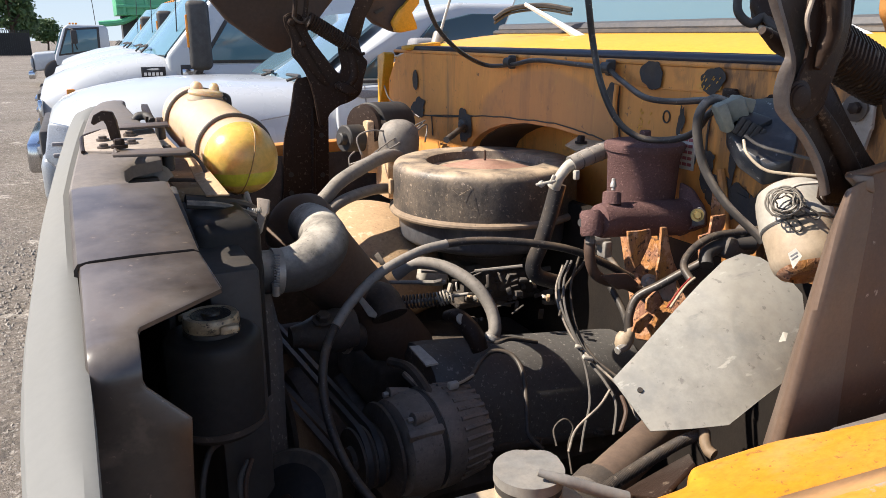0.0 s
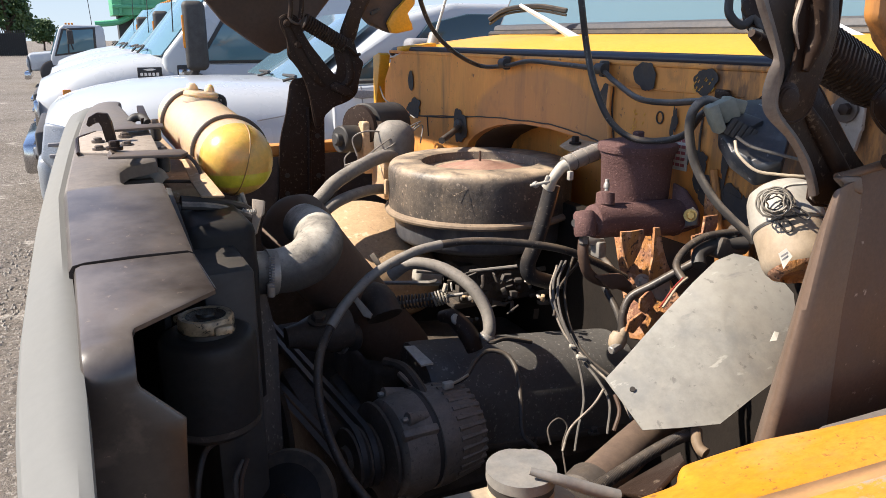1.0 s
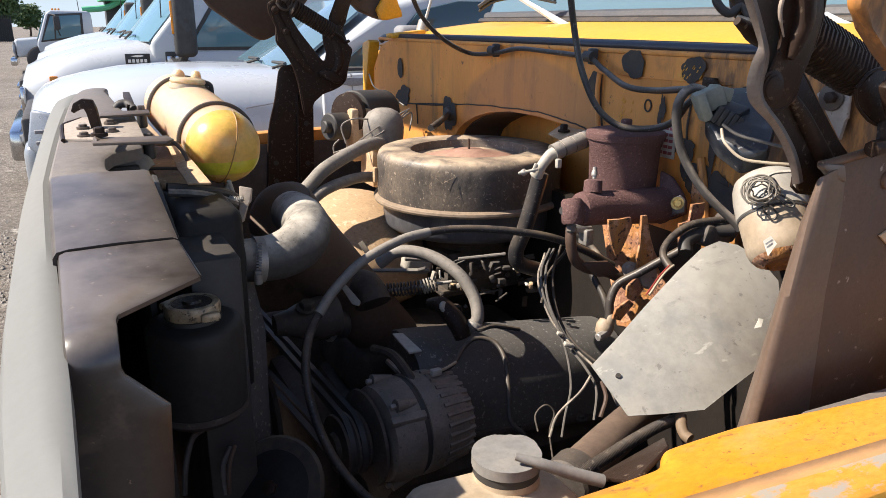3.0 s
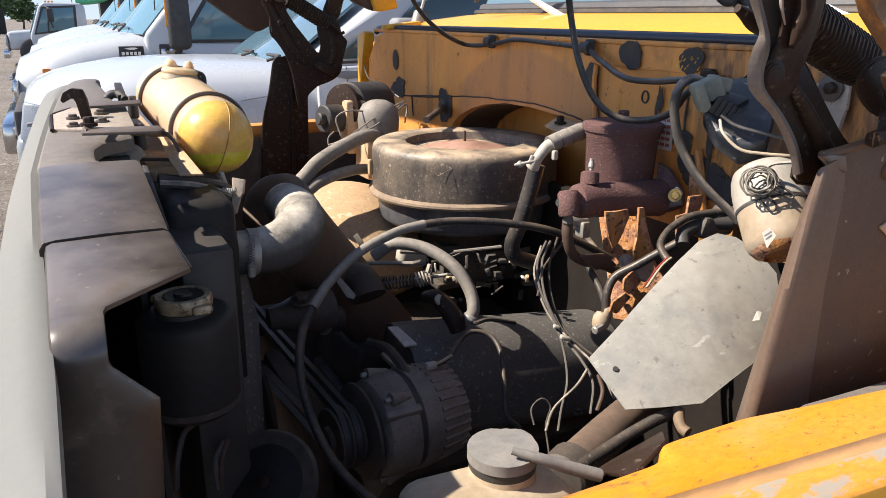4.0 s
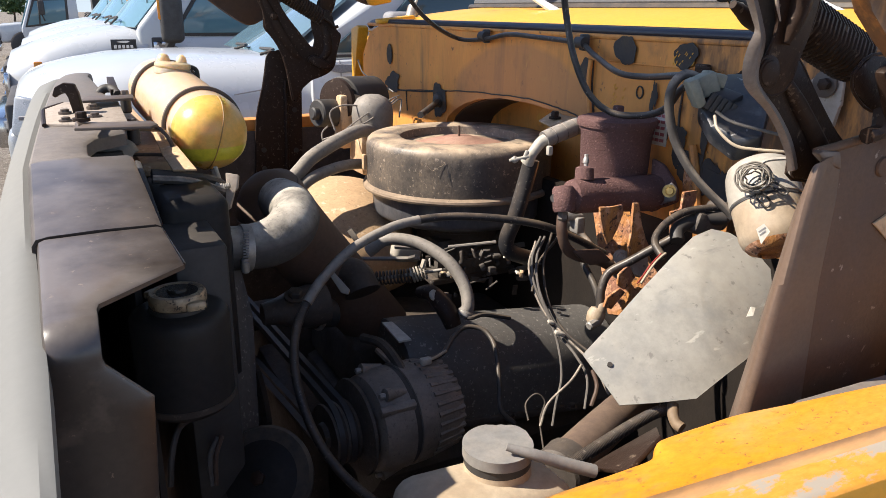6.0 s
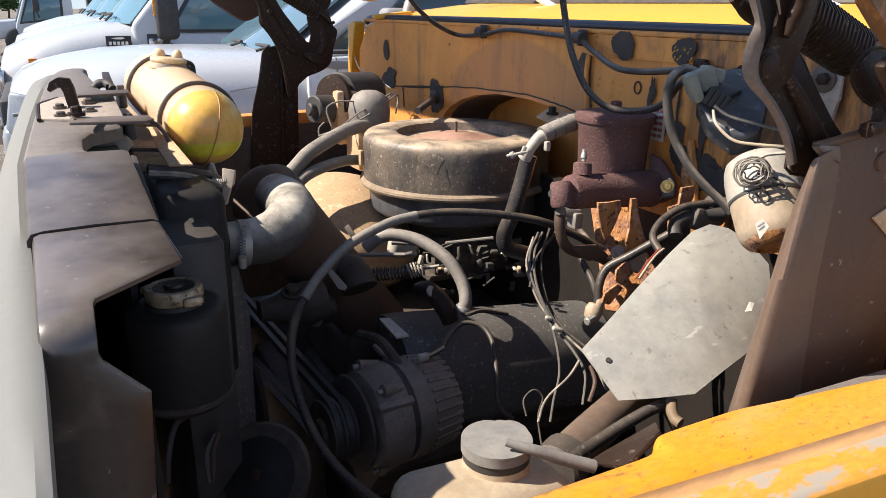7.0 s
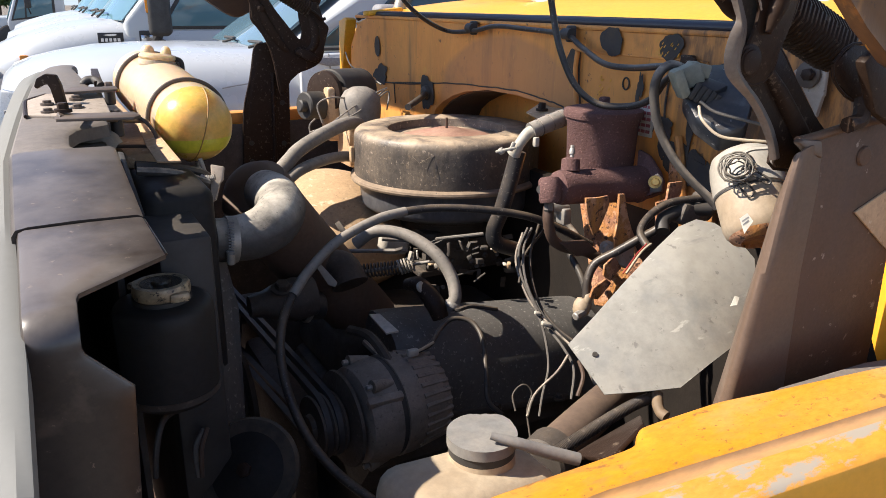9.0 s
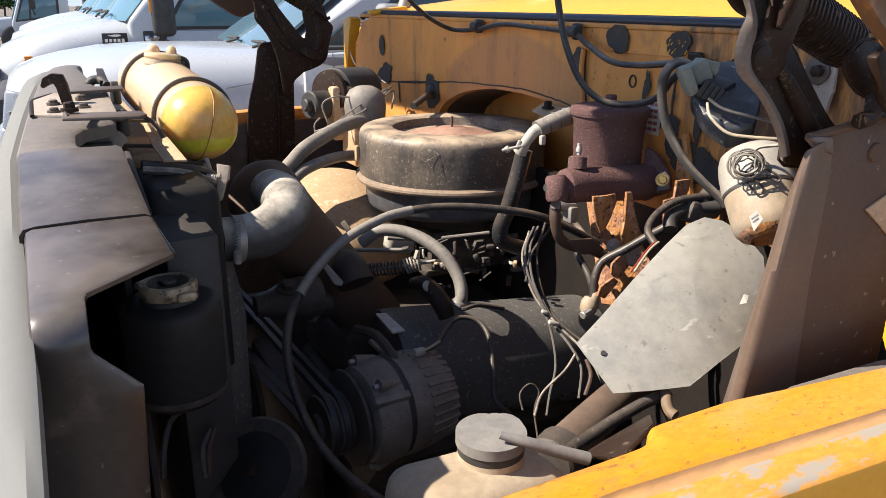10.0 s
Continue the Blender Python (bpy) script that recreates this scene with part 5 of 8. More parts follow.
def latch():
    ob = thing("hood_latch", (0.03, 1.15, 1.59), "dusty steel hood latch plate with a hook and bolts", "latch")
    zt = 1.607
    part("plate", slab([(-0.0003, 0.9909, 1.6015), (0.0212, 1.0267, 1.6045), (0.0814, 1.0103, 1.6045), (0.0784, 0.8704, 1.5975), (0.0605, 0.8554, 1.597), (-0.0011, 0.8945, 1.597)], 0.004, 0.001), M_LATCH, ob)
    part("recess_edge", tube([(0.02, 1.0318, 1.604), (-0.0002, 0.9981, 1.602), (-0.0032, 0.9632, 1.601), (-0.0028, 0.888, 1.598)], 0.0022, 6, 3), M_HINGE, ob)
    for q in ((0.0195, 0.9466, 1.603), (0.0187, 0.8997, 1.6), (0.0498, 0.9656, 1.605), (0.0484, 0.9131, 1.6015)):
        part("bolt", hexbolt(q, (0, 0, 1), 0.0048, 0.0032), M_STRAP, ob)
    # hook standing up from the plate
    hook = [(0.01, 0.95, 1.6228), (0.0135, 0.95, 1.6317), (0.0224, 0.95, 1.6365), (0.0331, 0.95, 1.6347), (0.0367, 0.95, 1.6241), (0.0405, 0.95, 1.592), (0.0305, 0.95, 1.5913), (0.0278, 0.95, 1.6206), (0.0249, 0.95, 1.6266), (0.0187, 0.95, 1.6256), (0.0133, 0.95, 1.62)]
    part("hook", slab(hook, 0.010, 0.0015, along=(0.3, 1, 0)), M_HINGE, ob)
    part("strap", slab([(0.023, 0.8055, 1.606), (0.0377, 0.8232, 1.606), (0.0961, 0.8116, 1.606), (0.0987, 0.7844, 1.606), (0.0909, 0.7717, 1.606), (0.0233, 0.7895, 1.606)], 0.003, 0.0008), M_STRAP, ob)
    part("strap", slab([(0.0392, 0.9868, 1.612), (0.0483, 1.022, 1.612), (0.0812, 1.012, 1.612), (0.0995, 1.017, 1.612), (0.0966, 0.9775, 1.612), (0.0395, 0.968, 1.612)], 0.003, 0.0008), M_STRAP, ob)
    part("guide", tube([(0.0675, 1.1376, 1.604), (0.0741, 1.1381, 1.61), (0.0842, 1.1332, 1.61), (0.0892, 1.1112, 1.604)], 0.006, 10, 5), M_BLACK, ob)
    part("stop_plate", slab([(0.0917, 1.3308, 1.606), (0.1019, 1.3258, 1.606), (0.0918, 1.1216, 1.606), (0.0805, 1.1111, 1.606)], 0.010, 0.001), M_HINGE, ob)


latch()


M_MOUNT = mat("dusty_grey_mount", (0.19, 0.185, 0.18), 0.7, second=(0.25, 0.225, 0.20), scale=20, bump=0.1)


def clamp_bracket():
    """Rubber mount let into the back edge of the support panel."""
    ob = thing("radiator_mount", (0.05, 0.88, 1.56), "grey rubber radiator mount bolted to the panel", "mount")
    arch = [(0.0279, 0.8925, 1.574), (0.0382, 0.8933, 1.580), (0.0538, 0.8928, 1.582), (0.0672, 0.8906, 1.576), (0.073, 0.8881, 1.566)]
    part("saddle", loft([[V(q) + Vector((0.004 * k, -0.030 + 0.010 * k, -0.012 + 0.0065 * k - 0.0011 * k * k)) for k in range(5)] for q in spline(arch, 4)], thick=0.003), M_MOUNT, ob)
    part("rim", tube(arch, 0.004, 10, 5), M_BLACK, ob)
    part("bolt", hexbolt((0.036, 0.8620, 1.5755), (0.1, -0.4, 1), 0.0060, 0.006), M_HINGE, ob)
    part("foot", block((0.045, 0.880, 1.5650), (0.050, 0.045, 0.010), 0.004), M_BLACK, ob)


clamp_bracket()


def radiator():
    ob = thing("radiator", (0.13, 1.15, 0.85), "black radiator with a finned core and plastic end tank", "radiator")
    part("top_rail", block((0.120, 1.28, 1.525), (0.05, 0.62, 0.02), 0.006), M_TAN, ob, "dust-coated top rail")
    part("air_seal", slab([(0.1217, 1.054, 1.56), (0.1354, 1.044, 1.562), (0.1393, 0.9277, 1.551), (0.1434, 0.8558, 1.543), (0.1189, 0.8697, 1.542), (0.1172, 0.9339, 1.549)], 0.003, 0.0008), M_TAN, ob, "tan dust-coated sheet strip")
    part("core", block((0.115, 1.2, 1.20), (0.05, 1.0, 0.60), 0.004), M_BLACK, ob)
    part("end_tank", block((0.128, 0.87, 1.345), (0.075, 0.15, 0.36), 0.014, (0, 0, 0), 3), M_TANKBLACK, ob)
    part("outlet", rod((0.1477, 0.8543, 1.4494), (0.1747, 0.8464, 1.4478), 0.0257, 28), M_RUBBER, ob)
    part("tank_lug", block((0.1392, 0.8123, 1.504), (0.02, 0.012, 0.03), 0.004), M_BLACK, ob)
    part("side_channel", slab([(0.157, 0.8261, 1.4299), (0.1817, 0.856, 1.4164), (0.1874, 0.836, 1.3632), (0.1754, 0.7956, 1.2202), (0.13, 0.759, 1.2535)], 0.004, 0.001), M_VALVE, ob)
    part("side_channel", slab([(0.1405, 0.7711, 1.4501), (0.1508, 0.7871, 1.4434), (0.1337, 0.7376, 1.2646), (0.1216, 0.724, 1.2757)], 0.006, 0.002), M_IRON, ob)
    # pipes and clips above the tank
    part("pipe", tube([(0.098, 0.8893, 1.5366), (0.1316, 0.8939, 1.5298), (0.1689, 0.9179, 1.517), (0.1877, 0.9278, 1.5043)], 0.0055, 8, 5), M_BLACK, ob)
    part("pipe", tube([(0.0972, 0.8768, 1.5325), (0.1383, 0.8777, 1.5255), (0.1779, 0.8983, 1.5058)], 0.005, 8, 5), M_HOSE, ob)
    clip = part("clip", slab([(0.1878, 0.9222, 1.5231), (0.2023, 0.9143, 1.5203), (0.1989, 0.9106, 1.5038), (0.1932, 0.912, 1.4997), (0.1882, 0.9083, 1.4805), (0.18, 0.911, 1.4763), (0.1781, 0.9137, 1.4818), (0.1852, 0.912, 1.4873)], 0.006, 0.0015), M_LATCH, ob, "dusty bent hose clip")
    part("clip_spring", tube([(0.1731, 0.9137, 1.5102), (0.1818, 0.909, 1.5089), (0.1884, 0.9062, 1.5102)], 0.004, 8, 5, ribs=6), M_STEEL, clip)
    return ob


radiator()


def elbow_hose():
    ob = thing("radiator_hose", (0.2252, 0.8558, 1.4096), "dusty black rubber radiator elbow hose with a steel clamp", "hose")
    part("elbow", tube([(0.1686, 0.8493, 1.4478), (0.1904, 0.8497, 1.446), (0.2181, 0.8485, 1.4483), (0.2451, 0.861, 1.4559), (0.2660, 0.8990, 1.4635), (0.2720, 0.948, 1.4660), (0.2715, 0.990, 1.4640)],
                       [0.0257, 0.0270, 0.0292, 0.0308, 0.0315, 0.0312, 0.0305], 28, 8), M_ELBOW, ob)
    a, b = V((0.1832, 0.8478, 1.4469)), V((0.1941, 0.8479, 1.446))
    d = (b - a).normalized()
    r = 0.0281
    cl = part("clamp", lathe(a, b, [(0, r - 0.001), (0, r), (0.011, r), (0.011, r - 0.001)], 36), M_STEEL, ob, "slotted steel worm clamp")
    for k in range(12):
        q = V((0.1844, 0.8234, 1.4739)).lerp(V((0.18, 0.8143, 1.4391)), k / 11)
        part("slot", block(tuple(q + d * 0.0015), (0.0065, 0.0012, 0.0016), 0, (0, 0, -26)), M_GREYINK, cl)
    part("screw", rod((0.1816, 0.8203, 1.4419), (0.1815, 0.8216, 1.4246), 0.005, 10), M_STEEL, cl)


elbow_hose()
# fan shroud duct behind the elbow
fs = thing("intake_duct", (0.3751, 1.1138, 1.3052), "black plastic duct with a dusty brown mouth under the elbow hose", "duct")
part("pipe", tube([(0.265, 1.0363, 1.4546), (0.2738, 1.0396, 1.4425), (0.3001, 1.0596, 1.4006), (0.3751, 1.1138, 1.3052), (0.4308, 1.1388, 1.2334), (0.4891, 1.1557, 1.1587)], [0.054, 0.056, 0.058, 0.058, 0.057, 0.055], 28, 6), M_DUCT, fs)
part("mouth", tube([(0.2480, 1.0250, 1.4720), (0.2550, 1.0295, 1.4655), (0.2659, 1.0366, 1.4536)], [0.004, 0.040, 0.0540], 28, 4), M_DUCT, fs, "dusty brown rounded mouth")


def inner_dome():
    """Dust-covered sheet dome beside the engine."""
    c = V((0.5251, 1.4003, 1.2887))
    bm = bmesh.new()
    bmesh.ops.create_uvsphere(bm, u_segments=40, v_segments=20, radius=1)
    bmesh.ops.scale(bm, verts=bm.verts, vec=(0.17, 0.22, 0.115))
    bmesh.ops.transform(bm, verts=bm.verts, matrix=Matrix.Translation(c + Vector((0.02, 0.05, -0.035))) @ Euler((0.0, radians(14), radians(-20))).to_matrix().to_4x4())
    bmesh.ops.bisect_plane(bm, geom=list(bm.verts) + list(bm.edges) + list(bm.faces), plane_co=c + Vector((0, 0, -0.14)), plane_no=(0, 0, -1), clear_outer=True)
    ob = thing("wheel_housing", tuple(c - Vector((0, 0, 0.14))), "tan dust-covered sheet metal dome beside the engine", "housing")
    part("dome", bm, M_TAN, ob)
    part("bent_tab", slab([(0.4564, 1.2269, 1.3295), (0.4646, 1.2248, 1.3355), (0.475, 1.2126, 1.3134), (0.4653, 1.2167, 1.3114)], 0.006, 0.001), M_HOSE, ob, "dark bent tab")


inner_dome()


# ---- engine
def air_cleaner():
    c = V((0.7109, 1.2679, 1.4821))
    ob = thing("air_cleaner", (c.x, c.y, c.z - 0.16), "round black air cleaner with a dusty top and dented rim", "air cleaner")
    up = c + Vector((0, 0, 1))
    R = 0.183
    part("cover", lathe(c - Vector((0, 0, 0.085)), up, [(0.0, R), (0.06, R), (0.073, R * 0.997), (0.081, R * 0.985), (0.086, R * 0.96), (0.088, R * 0.93), (0.0885, R * 0.66), (0.086, R * 0.635), (0.070, R * 0.62), (0.068, R * 0.5)], 96), M_AIR, ob)
    part("rim", lathe(c - Vector((0, 0, 0.1)), up, [(0.006, R * 0.97), (0.004, R * 1.035), (0.008, R * 1.045), (0.012, R * 1.04), (0.016, R * 1.0), (0.016, R * 0.97)], 96), M_RIM, ob, "dust-caked rolled rim")
    part("base", lathe(c - Vector((0, 0, 0.152)), up, [(0, 0.08), (0.0, R * 0.86), (0.006, R * 0.91), (0.014, R * 0.935), (0.055, R * 0.95), (0.056, R * 0.9)], 96), M_AIRBASE, ob)
    part("lid", lathe(c - Vector((0, 0, 0.024)), up, [(0.0, R * 0.60), (0.005, R * 0.56), (0.014, R * 0.38), (0.020, R * 0.17), (0.023, R * 0.15), (0.024, R * 0.06), (0.024, 0)], 64), M_AIRRED, ob, "faded red domed centre")
    # black ring puts the shade of the well round the lid into colour
    part("shaded_gap", lathe(c - Vector((0, 0, 0.022)), up, [(0.0, R * 0.62), (0.001, R * 0.585)], 64), M_BLACK, ob)
    part("stud", rod(c, c + Vector((0, 0, 0.020)), 0.0025, 8), M_BROWN, ob)
    part("clip", block((0.5296, 1.3184, 1.4364), (0.008, 0.012, 0.030), 0.003), M_TAN, ob)
    part("sticker_edge", tube([(0.5694, 1.1357, 1.4617), (0.6035, 1.1194, 1.4627), (0.5796, 1.1249, 1.4507), (0.5694, 1.1357, 1.4617)], 0.0003, 4, 1), M_AIR, ob, "scratched triangle mark")
    # tin cover plate at the back, to the firewall
    tab = part("stay", slab([(0.7638, 1.0732, 1.5331), (0.8177, 1.0979, 1.5472), (0.8521, 1.0373, 1.5552), (0.8153, 0.9838, 1.5491), (0.771, 1.0018, 1.5381), (0.7506, 1.0211, 1.5311)], 0.003, 0.0008), M_TAN, ob)
    part("stay_bolt", hexbolt((0.7746, 1.042, 1.5424), (0, 0, 1), 0.007, 0.010), M_HINGE, tab)
    return c


AC = air_cleaner()


def carburettor():
    x, y, z = AC.x, AC.y, AC.z - 0.152
    ob = thing("carburettor", (x, y, z - 0.16), "grimy cast carburettor with linkage under the air cleaner", "carburettor")
    part("horn", lathe((x, y, z - 0.02), (x, y, z + 1), [(-0.03, 0.085), (-0.005, 0.09), (0, 0.105), (0.02, 0.11), (0.022, 0.10)], 40), M_IRON, ob)
    part("body", block((x, y, z - 0.075), (0.17, 0.15, 0.08), 0.008), M_CARB, ob)
    part("bowl", block((x - 0.06, y - 0.035, z - 0.075), (0.05, 0.07, 0.05), 0.01), M_CARB, ob)
    part("bowl", block((x + 0.02, y - 0.07, z - 0.075), (0.06, 0.04, 0.045), 0.008), M_CARB, ob)
    part("flange", block((x, y, z - 0.118), (0.19, 0.15, 0.014), 0.004), M_IRON, ob)
    rng = random.Random(7)
    for k in range(22):
        q = (x + rng.uniform(-0.10, 0.10), y - rng.uniform(0.06, 0.11), z - rng.uniform(0.045, 0.12))
        if k % 3:
            part("screw", rod(q, (q[0], q[1] - 0.008, q[2] + 0.001), rng.uniform(0.003, 0.006), 8), M_CARB, ob)
        else:
            part("lever", block(q, (rng.uniform(0.02, 0.05), 0.003, 0.009), 0.001, (0, rng.uniform(-50, 50), 0)), M_CARB if k % 2 else M_IRON, ob)
    for q, s, m in (((0.5062, 1.0044, 1.3256), (0.008, 0.006, 0.024), M_CREAM), ((0.542, 0.9818, 1.3097), (0.016, 0.006, 0.012), M_CREAM), ((0.5543, 0.9735, 1.3027), (0.010, 0.006, 0.010), M_CARB), ((0.6021, 0.9775, 1.3154), (0.014, 0.006, 0.012), M_CARB), ((0.6156, 0.9691, 1.31), (0.020, 0.006, 0.014), M_CARB),
                    ((0.6302, 0.9795, 1.3282), (0.022, 0.006, 0.010), M_CARB), ((0.5969, 0.9969, 1.3319), (0.004, 0.006, 0.030), M_CARB), ((0.6068, 0.9915, 1.33), (0.004, 0.006, 0.026), M_CARB), ((0.6162, 0.9892, 1.3373), (0.020, 0.006, 0.003), M_CARB), ((0.6176, 0.9857, 1.3282), (0.020, 0.006, 0.003), M_CARB), ((0.6164, 0.9833, 1.3192), (0.020, 0.006, 0.003), M_CARB), ((0.5622, 1.0156, 1.3373), (0.030, 0.006, 0.004), M_CARB), ((0.5777, 1.0045, 1.3264), (0.008, 0.006, 0.034), M_IRON), ((0.5505, 1.0055, 1.3243), (0.014, 0.01, 0.018), M_CARB), ((0.5163, 1, 1.3273), (0.005, 0.005, 0.022), M_LABEL), ((0.5356, 0.9854, 1.3115), (0.018, 0.005, 0.006), M_TAN), ((0.5451, 0.9797, 1.308), (0.006, 0.005, 0.014), M_TAN), ((0.53, 1.0107, 1.3453), (0.010, 0.008, 0.018), M_BLACK),
                    ((0.4952, 1.0237, 1.3329), (0.020, 0.006, 0.005), M_CARB), ((0.6536, 0.9378, 1.3063), (0.010, 0.004, 0.016), M_TAN), ((0.6483, 0.9695, 1.3246), (0.016, 0.004, 0.010), M_TAN), ((0.6534, 0.9489, 1.3046), (0.012, 0.004, 0.005), M_LABEL), ((0.6425, 0.9676, 1.3281), (0.018, 0.004, 0.004), M_LABEL)):
        part("fitting", block((q[0], q[1] + 0.008, q[2]), (s[0] * 0.62, max(s[1] * 0.8, 0.010), s[2] * 0.62), 0.0015, (rng.uniform(-14, 14), rng.uniform(-25, 25), rng.uniform(-40, 0))), m, ob)
    for k in range(34):
        q = V((x + rng.uniform(-0.13, 0.11), y - rng.uniform(0.11, 0.17), z - rng.uniform(0.03, 0.13)))
        if k % 4 == 0:
            part("lever", slab([q, q + Vector((0.016, -0.010, 0.004)), q + Vector((0.018, -0.011, -0.006)), q + Vector((0.002, -0.001, -0.008))], 0.002, 0.0005), M_CARB, ob)
        elif k % 4 == 1:
            part("rod", rod(q, q + Vector((rng.uniform(0.01, 0.05), -rng.uniform(0.005, 0.02), rng.uniform(-0.02, 0.02))), rng.uniform(0.0012, 0.0022), 6), M_CARB, ob)
        elif k % 4 == 2:
            part("screw", hexbolt(q, (-0.4, -0.8, 0.3), rng.uniform(0.0022, 0.0036), 0.004), M_CARB, ob)
        else:
            part("plate", block(tuple(q), (rng.uniform(0.006, 0.02), 0.003, rng.uniform(0.010, 0.032)), 0.0006, (rng.uniform(-15, 15), 0, -30 + rng.uniform(-20, 20))), M_IRON, ob)
    for a, b, r in (((0.3854, 1.1827, 1.3006), (0.5245, 1.0621, 1.3168), 0.0035), ((0.4842, 1.0777, 1.3401), (0.5226, 1.0584, 1.3383), 0.005), ((0.5609, 1.0291, 1.3414), (0.6343, 0.996, 1.3496), 0.003)):
        part("link_rod", rod(a, b, r, 8), M_GREYHOSE, ob)
    return ob


carburettor()


def coil_spring(parent, name, a, b, r, wire, turns, material):
    a, b = V(a), V(b)
    d = (b - a).normalized()
    s = d.orthogonal().normalized()
    u = d.cross(s)
    n = turns * 10
    pts = [a + (b - a) * k / n + r * (math.cos(2 * math.pi * k / 10) * s + math.sin(2 * math.pi * k / 10) * u) for k in range(n + 1)]
    return part(name, tube([tuple(p) for p in pts], wire, 6, 1), material, parent)


sp = thing("throttle_spring", (0.4893, 1.0554, 1.2788), "coiled throttle return spring on its rod", "spring")
coil_spring(sp, "coil", (0.4457, 1.0793, 1.287), (0.4998, 1.0442, 1.2959), 0.011, 0.0016, 11, M_IRON)
coil_spring(sp, "coil", (0.4958, 1.0357, 1.2994), (0.5194, 1.0263, 1.3057), 0.012, 0.0016, 5, M_CREAM)
part("rod", rod((0.4298, 1.0859, 1.2833), (0.5433, 1.0155, 1.3084), 0.003), M_STEEL, sp)


def intake():
    ob = thing("intake_manifold", (0.55, 1.2, 1.1), "dark grimy intake manifold between the cylinder heads", "manifold")
    part("plenum", block((0.60, 1.2, 1.10), (0.40, 0.22, 0.10), 0.02, (0, 7, 0), 3), M_IRON, ob)
    part("thermostat_housing", tube([(0.3767, 1.0757, 1.3152), (0.4023, 1.0505, 1.3115), (0.4068, 1.0288, 1.287)], [0.022, 0.026, 0.03], 14, 4), M_IRON, ob)
    part("elbow", tube([(0.4719, 0.9555, 1.3017), (0.4804, 0.93, 1.3074), (0.4885, 0.8973, 1.2904), (0.4947, 0.8869, 1.2676)], [0.009, 0.013, 0.015, 0.013], 14, 5), M_HINGE, ob)
    part("elbow_cap", lathe((0.4751, 0.9159, 1.3096), (0.4813, 0.8988, 1.3201), [(0, 0.008), (0.003, 0.009), (0.005, 0.007), (0.005, 0)], 14), M_CREAM, ob)
    part("fitting", slab([(0.3478, 1.0512, 1.3389), (0.3529, 1.0493, 1.3407), (0.3761, 1.0033, 1.3051), (0.3721, 1.003, 1.2983), (0.3631, 1.0085, 1.3017)], 0.004, 0.001), M_CREAM, ob, "sunlit pale fitting")
    part("white_cover", block((0.5247, 1.1191, 1.3141), (0.055, 0.03, 0.04), 0.012, (0, 10, 0), 3), M_WHITE, ob)
    return ob


intake()


def engine_block():
    ob = thing("engine_block", (0.55, 1.15, 0.8), "dark greasy V8 engine block and heads", "engine")
    part("block", block((0.61, 1.17, 0.88), (0.44, 0.40, 0.36), 0.03), M_IRON, ob)
    part("head", block((0.58, 0.95, 1.05), (0.44, 0.14, 0.12), 0.02, (38, 0, 0)), M_IRON, ob)
    part("head", block((0.56, 1.42, 1.05), (0.48, 0.16, 0.14), 0.02, (-38, 0, 0)), M_IRON, ob)
    part("front_cover", block((0.315, 1.17, 0.93), (0.05, 0.30, 0.34), 0.02), M_IRON, ob)
    wp = part("water_pump", lathe((0.2823, 1.0191, 1.2842), V((0.2823, 1.0191, 1.2842)) + Vector((1, 0, 0)), [(-0.04, 0.0), (-0.04, 0.016), (-0.02, 0.020), (0.0, 0.028), (0.03, 0.034), (0.06, 0.030), (0.06, 0)], 24), M_IRON, ob)
    part("pulley", lathe((0.20, 1.08, 1.10), (1, 1.08, 1.10), [(0, 0.03), (0, 0.085), (0.008, 0.088), (0.014, 0.078), (0.02, 0.088), (0.026, 0.078), (0.032, 0.088), (0.04, 0.085), (0.04, 0.0)], 36), M_IRON, ob)
    part("exhaust_manifold", tube([(0.36, 0.80, 1.02), (0.5, 0.775, 1.0), (0.66, 0.78, 0.98), (0.72, 0.78, 0.85)], 0.035, 12, 4), M_IRON, ob)
    return ob


engine_block()


